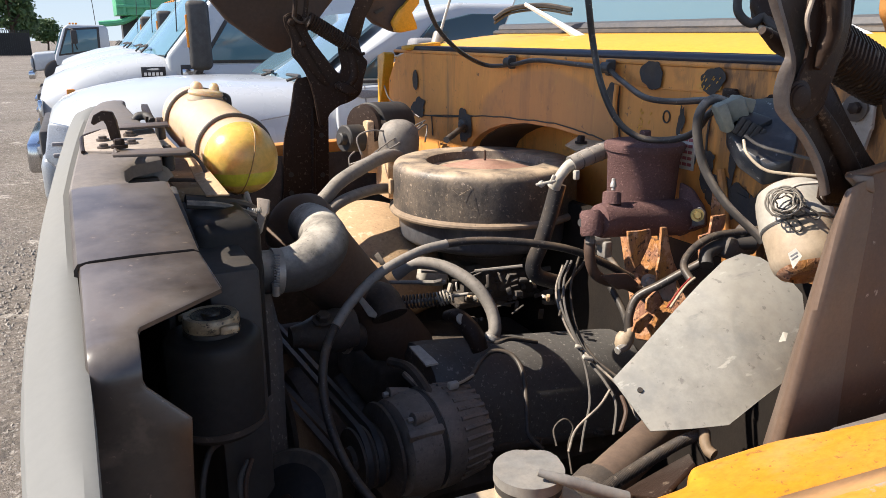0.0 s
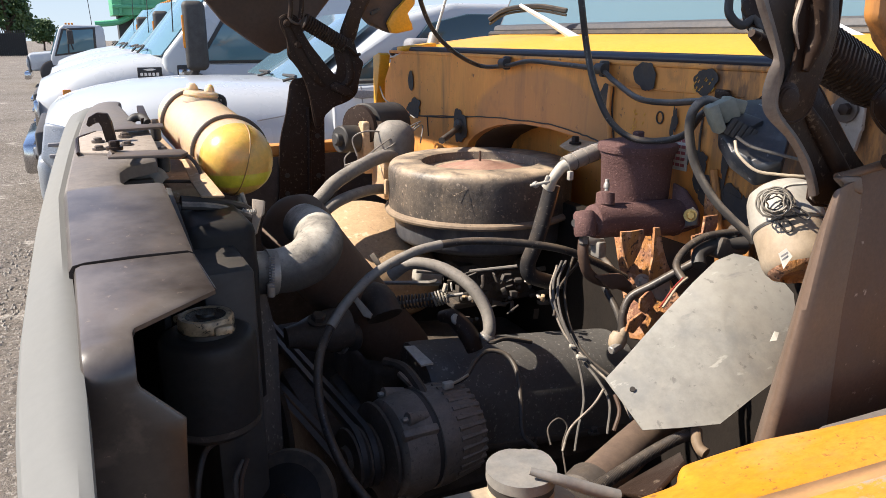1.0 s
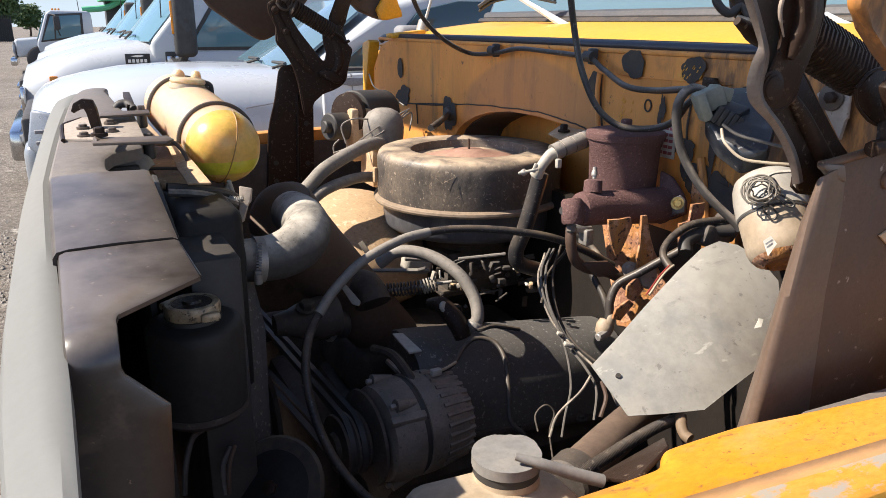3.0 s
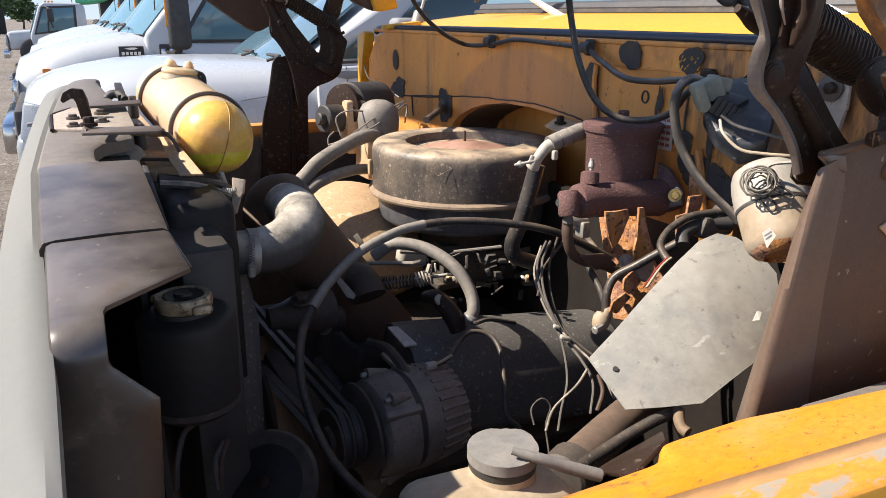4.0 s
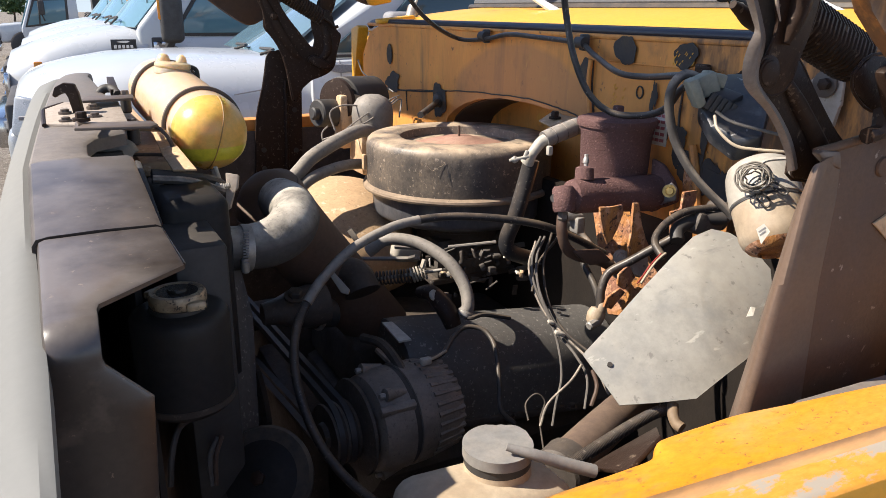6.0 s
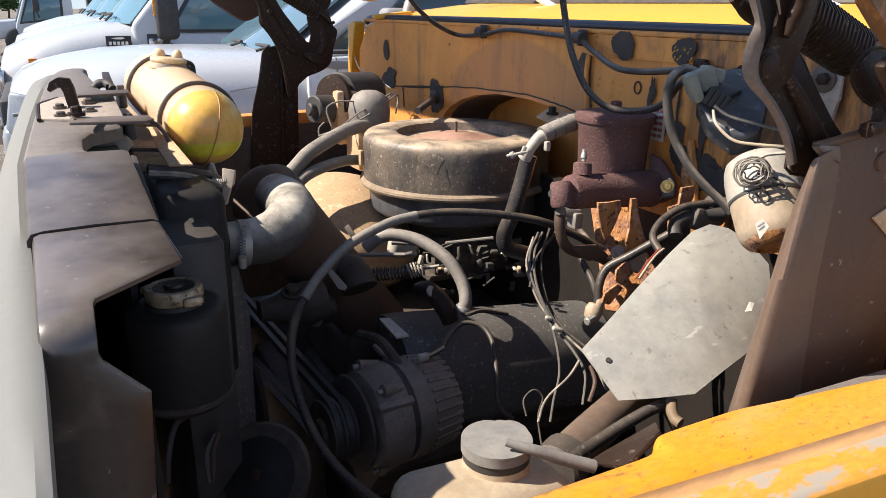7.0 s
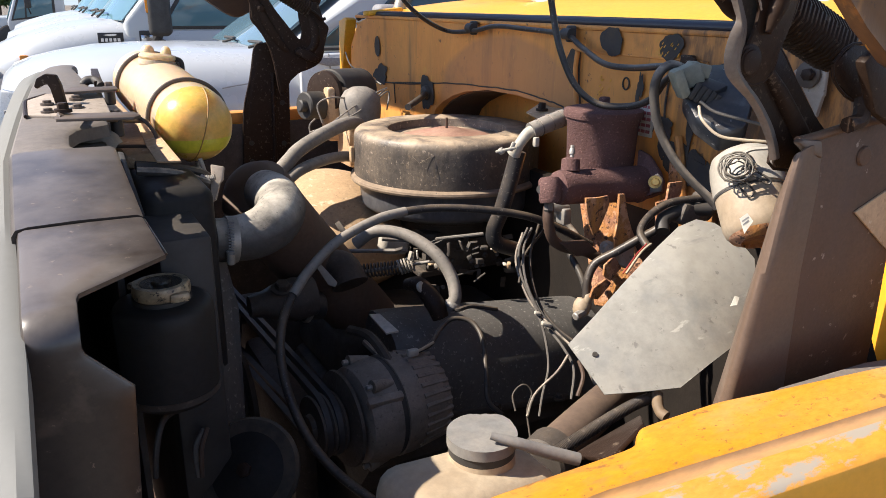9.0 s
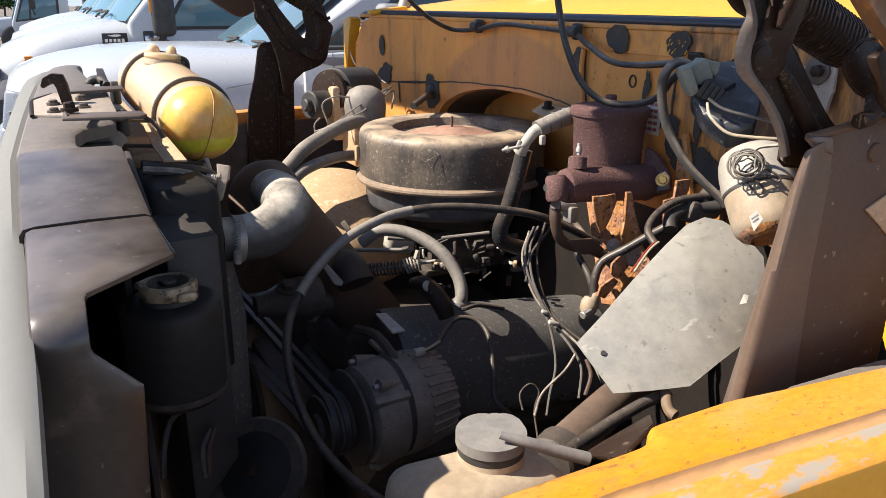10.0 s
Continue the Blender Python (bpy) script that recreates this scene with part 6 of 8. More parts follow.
def valve_cover():
    """Long rounded rocker cover with a ledge, running front to back."""
    ob = thing("valve_cover", (0.55, 0.93, 1.13), "dark painted steel valve cover with a pale sticker", "valve cover")
    x0, x1 = 0.415, 0.80
    prof = [(0.085, -0.085), (0.078, -0.04), (0.060, -0.010), (0.040, -0.001), (0.015, 0.0), (-0.012, -0.002), (-0.036, -0.010), (-0.058, -0.026), (-0.075, -0.050), (-0.086, -0.085), (-0.090, -0.125)]
    secs = []
    for x, s in ((x0, 0.80), (x0 + 0.006, 0.93), (x0 + 0.02, 1.0), (x1 - 0.02, 1.0), (x1 - 0.006, 0.93), (x1, 0.8)):
        secs.append([(x, 0.925 + a * s, 1.252 - 0.125 * (x - 0.545) + b * s) for a, b in prof])
    bm = loft(secs)
    bm.faces.new([v for v in list(bm.verts)[:11]])
    bm.faces.new([v for v in list(bm.verts)[-11:]])
    part("shell", bm, M_VALVE, ob)
    part("flange", block((0.60, 0.93, 1.118), (0.40, 0.20, 0.012), 0.004, (0, 7, 0)), M_IRON, ob)
    c = V((0.4498, 0.9929, 1.223))
    part("sticker", slab([(0.3991, 0.9339, 1.273), (0.4136, 0.9291, 1.273), (0.4194, 0.8748, 1.266), (0.4019, 0.8797, 1.264)], 0.003), M_LABEL, ob, "pale paper sticker")
    part("oil_plug", lathe((0.6796, 0.9156, 1.222), V((0.6796, 0.9156, 1.222)) + Vector((0.12, -0.15, 1)), [(0, 0.022), (0.006, 0.022), (0.007, 0.019), (0.005, 0.017), (0.005, 0)], 28), M_VALVE, ob)
    for x in (0.44, 0.56, 0.68):
        part("bolt", hexbolt((x, 0.826, 1.13 - 0.125 * (x - 0.545)), (0, 0, 1), 0.006), M_IRON, ob)
    return ob


valve_cover()


def alternator():
    x0, y, z = 0.276, 0.800, 1.196
    ob = thing("alternator", (0.38, y, 1.11), "dusty cast aluminium alternator with a finned rear and belt pulley", "alternator")
    ax = (x0, y, z)
    to = (x0 + 1, y + 0.10, z - 0.02)
    part("front_case", lathe(ax, to, [(0.035, 0.02), (0.036, 0.050), (0.042, 0.064), (0.060, 0.069), (0.082, 0.070), (0.083, 0.066)], 48), M_ALUM, ob)
    part("stator_ring", lathe(ax, to, [(0.082, 0.0655), (0.090, 0.0655), (0.091, 0.070), (0.112, 0.070), (0.1125, 0.066)], 48), M_ALUM, ob)
    part("seam", lathe(ax, to, [(0.081, 0.0675), (0.0915, 0.0675)], 48), M_BLACK, ob)
    part("rear_case", lathe(ax, to, [(0.113, 0.067), (0.150, 0.064), (0.166, 0.055), (0.170, 0.04), (0.170, 0)], 48), M_ALUM, ob)
    a, d = V(ax), (V(to) - V(ax)).normalized()
    s = d.cross(Vector((0, 0, 1))).normalized()
    u = s.cross(d)
    rad = lambda t, r: r * (math.cos(t) * u + math.sin(t) * s)
    for k in range(30):
        t = 2 * math.pi * k / 30
        c = a + d * 0.140 + rad(t, 0.0655)
        part("fin", tube([c - d * 0.022, c + d * 0.022 - rad(t, 0.006)], 0.0040, 6, 1), M_ALUM, ob)
    for t in (0.6, 2.7, 4.8, -0.4):
        c = a + rad(t, 0.070)
        part("ear", tube([c + d * 0.050, c + d * 0.080 - rad(t, 0.004)], [0.009, 0.006], 10, 3), M_ALUM, ob)
        part("through_bolt", rod(c + d * 0.042, c + d * 0.050, 0.004, 6), M_STEEL, ob)
    part("fan", lathe(ax, to, [(0.020, 0.02), (0.021, 0.050), (0.024, 0.064), (0.028, 0.065), (0.033, 0.03)], 40), M_IRON, ob)
    pul = part("pulley", lathe(ax, to, [(-0.022, 0), (-0.022, 0.016), (-0.016, 0.018), (-0.016, 0.040), (-0.013, 0.041), (-0.007, 0.033), (-0.001, 0.041), (0.002, 0.041), (0.008, 0.033), (0.014, 0.041), (0.018, 0.040), (0.018, 0.015)], 40), M_IRON, ob)
    part("rib", block(tuple(a + d * 0.062 + rad(0.9, 0.066)), (0.05, 0.012, 0.016), 0.004, (30, 0, 0)), M_ALUM, ob)
    # slotted adjusting arm
    part("adjuster", tube([(0.3575, 0.9078, 1.2684), (0.3711, 0.8676, 1.272), (0.3737, 0.8166, 1.2616), (0.372, 0.7899, 1.248)], 0.007, 8, 6), M_IRON, ob)
    part("stay", tube([(0.3743, 0.894, 1.2512), (0.381, 0.8534, 1.2431), (0.3761, 0.8203, 1.2408)], 0.005, 8, 4), M_HOSE, ob)
    return ob


alternator()


BELT = (0.28, 1.3938, 1.1238)


def belt(label, x, off):
    """A V-belt from the alternator's pulley to the crankshaft pulleys."""
    p, q = Vector((x, 0.800, 1.196)), Vector((x, BELT[1], BELT[2]))
    d = (q - p).normalized()
    n = Vector((0, -d.z, d.y))
    pts = []
    for t in np.linspace(-1.57, 1.57, 9):
        pts.append(p - d * 0.039 * math.cos(t) + n * 0.039 * math.sin(t))
    for t in np.linspace(1.57, -1.57, 9):
        pts.append(q + d * 0.062 * math.cos(t) + n * 0.062 * math.sin(t))
    pts.append(pts[0])
    line = pts
    bm = bmesh.new()
    rows = []
    for i, c in enumerate(line[:-1]):
        t = (line[(i + 1) % (len(line) - 1)] - line[i - 1]).normalized()
        out = t.cross(Vector((1, 0, 0))).normalized()
        rows.append([bm.verts.new(c + Vector((sx * 0.0052, 0, 0)) + out * o) for sx, o in ((-1, 0.003), (1, 0.003), (0.7, -0.004), (-0.7, -0.004))])
    for i in range(len(rows)):
        r1, r2 = rows[i], rows[(i + 1) % len(rows)]
        for k in range(4):
            bm.faces.new((r1[k], r1[(k + 1) % 4], r2[(k + 1) % 4], r2[k]))
    solo("drive_belt", bm, M_BELT, label, "belt", "drive belts")


belt("worn black rubber drive belt on the alternator pulley", 0.271, 0)
belt("worn black rubber drive belt on the alternator pulley", 0.286, 0)


def idler():
    ob = thing("water_pump_pulley", (0.28, 1.08, 1.30), "dark steel belt pulley on the water pump", "pulley")
    part("disc", lathe((0.260, BELT[1], BELT[2]), (1, BELT[1], BELT[2]), [(0, 0.02), (0.0, 0.055), (0.004, 0.064), (0.009, 0.056), (0.014, 0.064), (0.022, 0.064), (0.027, 0.056), (0.032, 0.064), (0.036, 0.06), (0.036, 0.0)], 36), M_IRON, ob)
    part("hub", rod((0.242, BELT[1], BELT[2]), (0.36, BELT[1], BELT[2]), 0.03, 20), M_IRON, ob)
    part("hose_stub", rod((0.3126, 1.0325, 1.264), (0.362, 1.0405, 1.2556), 0.022, 24), M_RUBBER, ob)
    part("stub_clamp", rod((0.3276, 1.0335, 1.2609), (0.3374, 1.0351, 1.2594), 0.0245, 24), M_STEEL, ob)
    part("bolt", hexbolt((0.2888, 1.0015, 1.3115), (0, -0.3, 1), 0.011, 0.010), M_IRON, ob)


idler()


def power_steering():
    c, b = V((0.0853, 0.6655, 1.4525)), V((0.071, 0.6591, 1.3571))
    ob = thing("steering_fluid_reservoir", tuple(b), "round black fluid reservoir with an oily metal cap", "reservoir")
    up = Vector((0, 0, 1))
    R = 0.0446
    base = Vector((c.x, c.y, c.z))
    part("can", lathe(base - up * 0.098, base, [(0, 0), (0, R * 0.72), (0.004, R * 0.86), (0.010, R * 0.92), (0.014, R * 0.92), (0.015, R * 0.97), (0.085, R), (0.096, R * 0.98), (0.100, R * 0.92), (0.102, R * 0.80), (0.102, 0)], 48), M_TANKBLACK, ob)
    part("neck", lathe(base, base + up, [(0, 0.026), (0.008, 0.026), (0.008, 0)], 32), M_BLACK, ob)
    t = base + up * 0.008
    cap = part("cap", lathe(t, t + up, [(0, 0.0), (0, 0.024), (0.003, 0.0255), (0.010, 0.0255), (0.0125, 0.024), (0.013, 0.020), (0.0115, 0.018), (0.0115, 0.009), (0.014, 0.008), (0.014, 0)], 40), M_OILCAP, ob, "oily brass-coloured twist cap")
    part("cap_top", lathe(t + up * 0.0118, t + up, [(0, 0.0185), (0.0006, 0.0180), (0.0008, 0.009), (0.0030, 0.008), (0.0034, 0)], 36), M_OILY, cap, "black oily top")
    part("cap_tab", block(tuple(t + Vector((0.012, -0.024, 0.004))), (0.018, 0.008, 0.009), 0.003), M_OILCAP, cap)
    part("cap_tab", block(tuple(t + Vector((-0.020, 0.018, 0.006))), (0.012, 0.010, 0.007), 0.002, (0, 0, 40)), M_OILCAP, cap)
    part("strap", lathe(base - up * 0.088, base, [(0, R * 0.985), (0.006, R * 0.99), (0.006, R * 0.97)], 48), M_IRON, ob)
    part("drain", rod(base - up * 0.098, base - up * 0.112, 0.008, 10), M_STEEL, ob)
    part("hose", tube([tuple(base - up * 0.112), (0.0705, 0.6436, 1.3445), (0.0607, 0.6305, 1.3248), (0.0565, 0.6244, 1.2996)], 0.003, 8, 5), M_RUBBER, ob)
    return ob


M_OILY = mat("wet_oil_film", (0.012, 0.009, 0.006), 0.2, second=(0.03, 0.02, 0.010), scale=60, third=(0.30, 0.22, 0.11), third_cut=0.68, bump=0.8, fine=220)
M_OILCAP = mat("oily_cap", (0.50, 0.39, 0.25), 0.35, metal=0.1, second=(0.10, 0.07, 0.04), amount=0.9, scale=70, third=(0.012, 0.009, 0.007), third_cut=0.56, fine=300, bump=0.3)
power_steering()
cable("wire", [(0.1158, 0.7345, 1.2994), (0.1261, 0.7247, 1.2846), (0.1501, 0.731, 1.2689)], 0.003, M_RUBBER, "thin black wire by the reservoir", "wire")
cable("wire", [(0.1109, 0.6802, 1.3035), (0.0993, 0.6699, 1.2899), (0.0984, 0.6615, 1.2626)], 0.003, M_WIREGREY, "grey wires below the reservoir", "wire")
cable("wire", [(0.1142, 0.6792, 1.3051), (0.1049, 0.6672, 1.2899), (0.1014, 0.66, 1.2626)], 0.0025, M_BROWN, "brown wire below the reservoir", "wire")
hn = thing("horn", (0.1577, 0.694, 1.2373), "black round horn low beside the radiator", "horn")
HN, HD = V((0.1569, 0.6924, 1.2314)), Vector((-0.5, -0.6, 0.6))
part("disc", lathe(HN, HN + HD, [(0.004, 0.050), (0.010, 0.046), (0.013, 0.030), (0.016, 0.022), (0.018, 0.010), (0.018, 0)], 36), M_TANKBLACK, hn)
part("rim", lathe(HN, HN + HD, [(0, 0.051), (0.001, 0.056), (0.007, 0.057), (0.011, 0.054), (0.011, 0.048)], 40), M_RUBBER, hn)
part("centre_nut", lathe(HN + HD.normalized() * 0.016, HN + HD * 2, [(0, 0.008), (0.007, 0.008), (0.008, 0.006), (0.008, 0)], 6), M_HINGE, hn)

# ---- hoses and cables round the engine
cable("hose", [(0.3715, 1.313, 1.406), (0.4042, 1.33, 1.429), (0.435, 1.346, 1.449), (0.493, 1.383, 1.466), (0.5496, 1.428, 1.474), (0.6072, 1.491, 1.467), (0.6854, 1.585, 1.436)], 0.0140, M_GREYHOSE, "dusty grey heater hose arching behind the air cleaner", "hose", 14)
cable("hose", [(0.3884, 1.305, 1.395), (0.4229, 1.32, 1.413), (0.4646, 1.341, 1.421), (0.5191, 1.375, 1.421), (0.5837, 1.434, 1.405), (0.6514, 1.509, 1.372)], 0.0108, M_GREYHOSE, "second dusty heater hose beside the air cleaner", "hose", 14)
cable("battery_cable", [(0.3233, 0.639, 1.138), (0.2874, 0.6704, 1.163), (0.2563, 0.7006, 1.1916), (0.2363, 0.7318, 1.2221), (0.2251, 0.7613, 1.2606), (0.2231, 0.787, 1.3014), (0.2307, 0.8063, 1.3366), (0.2497, 0.8284, 1.362), (0.2821, 0.8456, 1.3925), (0.3259, 0.8569, 1.4217), (0.3862, 0.8682, 1.4401), (0.456, 0.8705, 1.4452), (0.5297, 0.856, 1.4398), (0.6047, 0.8379, 1.4251), (0.6587, 0.8272, 1.4019), (0.7119, 0.8147, 1.3717)],
      0.0058, M_CABLE, "thick black cable looping across the engine", "cable", 12)
solo("cable_sleeve", tube([(0.2548, 0.8296, 1.3698), (0.2821, 0.8456, 1.3925), (0.3259, 0.8569, 1.4217), (0.3862, 0.8682, 1.4401), (0.4302, 0.8714, 1.4449)], 0.0066, 12, 6), M_GREYHOSE, "dust-greyed sleeve on the looping cable", "sleeve")
cable("fuel_hose", [(0.4158, 1.0236, 1.3561), (0.4424, 1.006, 1.3779), (0.4811, 0.9744, 1.3742), (0.5081, 0.9317, 1.3546), (0.5209, 0.9043, 1.325), (0.5185, 0.8854, 1.2985), (0.5105, 0.8845, 1.2839)], 0.0098, M_GREYHOSE, "grey hose curving down onto the valve cover", "hose", 14)
solo("hose_clip", rod((0.5159, 0.884, 1.2904), (0.5101, 0.8837, 1.2806), 0.013, 16), M_STEEL, "small clamp at the hose's foot", "clamp")
cable("plug_lead", [(0.5105, 0.8845, 1.2839), (0.5143, 0.8708, 1.283), (0.5387, 0.8708, 1.2839), (0.5827, 0.8683, 1.271)], 0.0035, M_RUBBER, "short black rubber plug lead", "wire")
cable("harness", [(0.4092, 0.8108, 1.2614), (0.4415, 0.8192, 1.2643), (0.4703, 0.8426, 1.2727), (0.4973, 0.8544, 1.2784), (0.5211, 0.8412, 1.2736), (0.5228, 0.812, 1.2571), (0.507, 0.7745, 1.2251), (0.4951, 0.7484, 1.1979), (0.5094, 0.7354, 1.1794)], 0.0036, M_RUBBER, "taped black wiring harness from the alternator", "harness", 10)
cable("wire", [(0.4053, 0.8031, 1.2675), (0.4224, 0.8063, 1.2674), (0.4461, 0.8179, 1.2674)], 0.002, M_WIREWHITE, "short copper-coloured wire at the alternator plug", "wire")
solo("plug", block((0.4046, 0.7984, 1.2698), (0.016, 0.010, 0.010), 0.003), M_WHITE, "pale plug on the alternator", "plug")
cable("wire", [(0.5166, 0.7134, 1.1939), (0.5265, 0.7354, 1.2053), (0.5406, 0.7328, 1.2186), (0.5504, 0.7247, 1.2082), (0.5362, 0.7137, 1.1885), (0.5195, 0.6808, 1.1691)], 0.0014, M_RUBBER, "loose grey wire curl below the valve cover", "wire")


def loom():
    """Wires that hang together from the breather to the frame, tied half-way."""
    ob = thing("wiring_loom", (0.5366, 0.721, 1.1757), "dusty wires hanging in a tied bundle beside the engine", "wiring")
    runs = (([(0.629, 0.863, 1.396), (0.6025, 0.8448, 1.3716), (0.5898, 0.8185, 1.3428), (0.5906, 0.7836, 1.3077), (0.5871, 0.7525, 1.2779), (0.5755, 0.7235, 1.2422), (0.5526, 0.7029, 1.2156), (0.5393, 0.6902, 1.1921)], 0.0027, M_WIREGREY),
            ([(0.6401, 0.8682, 1.3931), (0.6085, 0.8419, 1.3716), (0.59, 0.8042, 1.3347), (0.596, 0.7628, 1.2873), (0.5967, 0.7215, 1.2681), (0.5947, 0.6929, 1.2482), (0.5749, 0.6698, 1.2188)], 0.0028, M_WIREGREY),
            ([(0.627, 0.8725, 1.3865), (0.596, 0.8428, 1.3556), (0.59, 0.7967, 1.3115), (0.5979, 0.7497, 1.2854), (0.6038, 0.6943, 1.2663), (0.6001, 0.6533, 1.2416)], 0.0025, M_HOSE),
            ([(0.6567, 0.8726, 1.3959), (0.6221, 0.8432, 1.3603), (0.6054, 0.8021, 1.3154), (0.6046, 0.7586, 1.2873), (0.6164, 0.7126, 1.2703)], 0.0028, M_RUBBER),
            ([(0.6748, 0.8758, 1.3972), (0.659, 0.8675, 1.3835), (0.6146, 0.8469, 1.3603), (0.5854, 0.8169, 1.3311)], 0.0028, M_RUBBER),
            ([(0.5902, 0.7009, 1.2663), (0.5739, 0.7018, 1.2445), (0.5486, 0.7147, 1.2104), (0.5299, 0.7046, 1.1866)], 0.0027, M_HOSE),
            ([(0.5844, 0.6712, 1.2731), (0.5808, 0.6562, 1.257), (0.5651, 0.646, 1.2379)], 0.004, M_BROWN))
    for pts, r, m in runs:
        part("wire", tube(pts, r * 0.74, 8, 6), m, ob)
    part("tie", block((0.5886, 0.7506, 1.2921), (0.015, 0.009, 0.006), 0.002, (0, 20, -20)), M_WHITE, ob, "pale plastic tie")
    part("tie", block((0.5878, 0.7712, 1.301), (0.010, 0.008, 0.005), 0.002, (0, 20, -20)), M_WHITE, ob, "pale plastic tie")


loom()


def breather():
    ob = thing("breather_hose", (0.6148, 0.9154, 1.3575), "black breather hose with a pale plastic fitting", "hose")
    part("hose", tube([(0.6359, 0.9063, 1.5046), (0.6277, 0.9095, 1.4663), (0.6128, 0.9114, 1.4139), (0.6034, 0.9169, 1.3809), (0.6111, 0.9177, 1.3592), (0.6542, 0.925, 1.3393)], 0.0124, 16, 6), M_CABLE, ob)
    part("fitting", tube([(0.6237, 0.9002, 1.5033), (0.6272, 0.8918, 1.5182), (0.6396, 0.8904, 1.5327), (0.6477, 0.888, 1.5375)], [0.011, 0.0078, 0.0085, 0.0095], 14, 4), M_WHITE, ob, "cream plastic elbow")
    part("clip", block((0.6025, 0.8902, 1.5121), (0.030, 0.006, 0.004), 0.0015, (0, -12, -26)), M_WHITE, ob)
    part("clip", block((0.6121, 0.8871, 1.5168), (0.006, 0.006, 0.014), 0.0015, (0, 20, -26)), M_WHITE, ob)
    part("clip_end", rod((0.5966, 0.8975, 1.5079), (0.5995, 0.8917, 1.5121), 0.005, 12), M_WHITE, ob)
    wr = part("wrapped_sleeve", tube([(0.6446, 0.8892, 1.5367), (0.6747, 0.889, 1.5456), (0.7163, 0.8946, 1.554)], [0.0125, 0.0130, 0.0130], 18, 5), M_GREYHOSE, ob, "tape-wrapped grey sleeve")
    for q, e in (((0.656, 0.8883, 1.5402), (0.6604, 0.8889, 1.5415)), ((0.6747, 0.889, 1.5456), (0.6792, 0.8896, 1.5469)), ((0.6954, 0.8919, 1.5498), (0.6999, 0.8924, 1.5511))):
        part("tape_edge", rod(q, e, 0.0138, 18), M_HOSE, wr)
    part("sleeve_clip", block((0.6442, 0.8735, 1.5232), (0.008, 0.008, 0.014), 0.002), M_WHITE, wr)


breather()


def master_cylinder():
    c = V((0.7319, 0.832, 1.563))
    ob = thing("master_cylinder", (c.x, c.y, c.z - 0.13), "rough maroon rusted cast iron brake master cylinder", "master cylinder")
    up = Vector((0, 0, 1))
    R = 0.0527
    part("reservoir", lathe(c - up * 0.105, c, [(0, 0), (0, R * 0.80), (0.02, R * 0.92), (0.095, R * 0.98), (0.098, R * 1.02), (0.104, R * 1.02), (0.105, R * 0.9)], 40), M_MAROON, ob)
    lid = part("lid", lathe(c - up * 0.002, c + up, [(0, R * 1.08), (0.005, R * 1.10), (0.010, R * 1.08), (0.012, R * 0.95), (0.015, R * 0.6), (0.016, 0)], 40), M_MAROON, ob)
    part("lid_bolt", hexbolt(c + up * 0.014, up, 0.009, 0.010), M_MAROON, lid)
    a, b = V((0.5909, 0.7757, 1.4809)), V((0.7605, 0.776, 1.4689))
    d = (b - a).normalized()
    r = 0.0223
    part("barrel", lathe(a, b, [(0.0, 0), (0.0, r * 0.55), (0.004, r * 0.68), (0.018, r * 0.72), (0.022, r * 1.0), (0.03, r * 1.08), (0.05, r * 1.05), (0.10, r * 1.1), ((b - a).length, r * 1.2)], 28), M_MAROON, ob)
    part("nose", lathe(V((0.5929, 0.7633, 1.4632)), V((0.5969, 0.7749, 1.5052)), [(0, 0.013), (0.004, 0.015), (0.030, 0.015), (0.034, 0.012), (0.034, 0)], 20), M_MAROON, ob)
    part("boss", lathe((0.6345, 0.7778, 1.4994), (0.6389, 0.7833, 1.523), [(0, 0.013), (0.016, 0.0125), (0.018, 0.009), (0.018, 0)], 20), M_MAROON, ob)
    part("bleed_screw", join(rod((0.6388, 0.7814, 1.5171), (0.6416, 0.7854, 1.5334), 0.0028, 8), lathe((0.6394, 0.7826, 1.5216), (0.6412, 0.7846, 1.5304), [(0, 0.0042), (0.004, 0.0045), (0.008, 0.0030)], 10)), M_STEEL, ob, "bright bleed screw")
    part("port", lathe((0.5806, 0.7695, 1.4818), (0.5893, 0.776, 1.4794), [(0, 0.003), (0, 0.006), (0.003, 0.006)], 12), M_BLACK, ob)
    fl = part("flange", slab([(0.7703, 0.7924, 1.5165), (0.7736, 0.7714, 1.5101), (0.7727, 0.7485, 1.4917), (0.7717, 0.7396, 1.4806), (0.7693, 0.7348, 1.4623), (0.7564, 0.7512, 1.4575), (0.7533, 0.7704, 1.4407)], 0.012, 0.004), M_MAROON, ob)
    part("flange_pad", slab([(0.7529, 0.747, 1.4858), (0.7583, 0.7382, 1.492), (0.7622, 0.7317, 1.4849), (0.7593, 0.7278, 1.4683), (0.7479, 0.7399, 1.4636)], 0.005, 0.001), M_PANEL, fl)
    part("bolt", hexbolt((0.7467, 0.7316, 1.4825), (-0.60, -0.76, 0.20), 0.0060, 0.008), M_GOLD, fl, "zinc-yellow bolt")


master_cylinder()


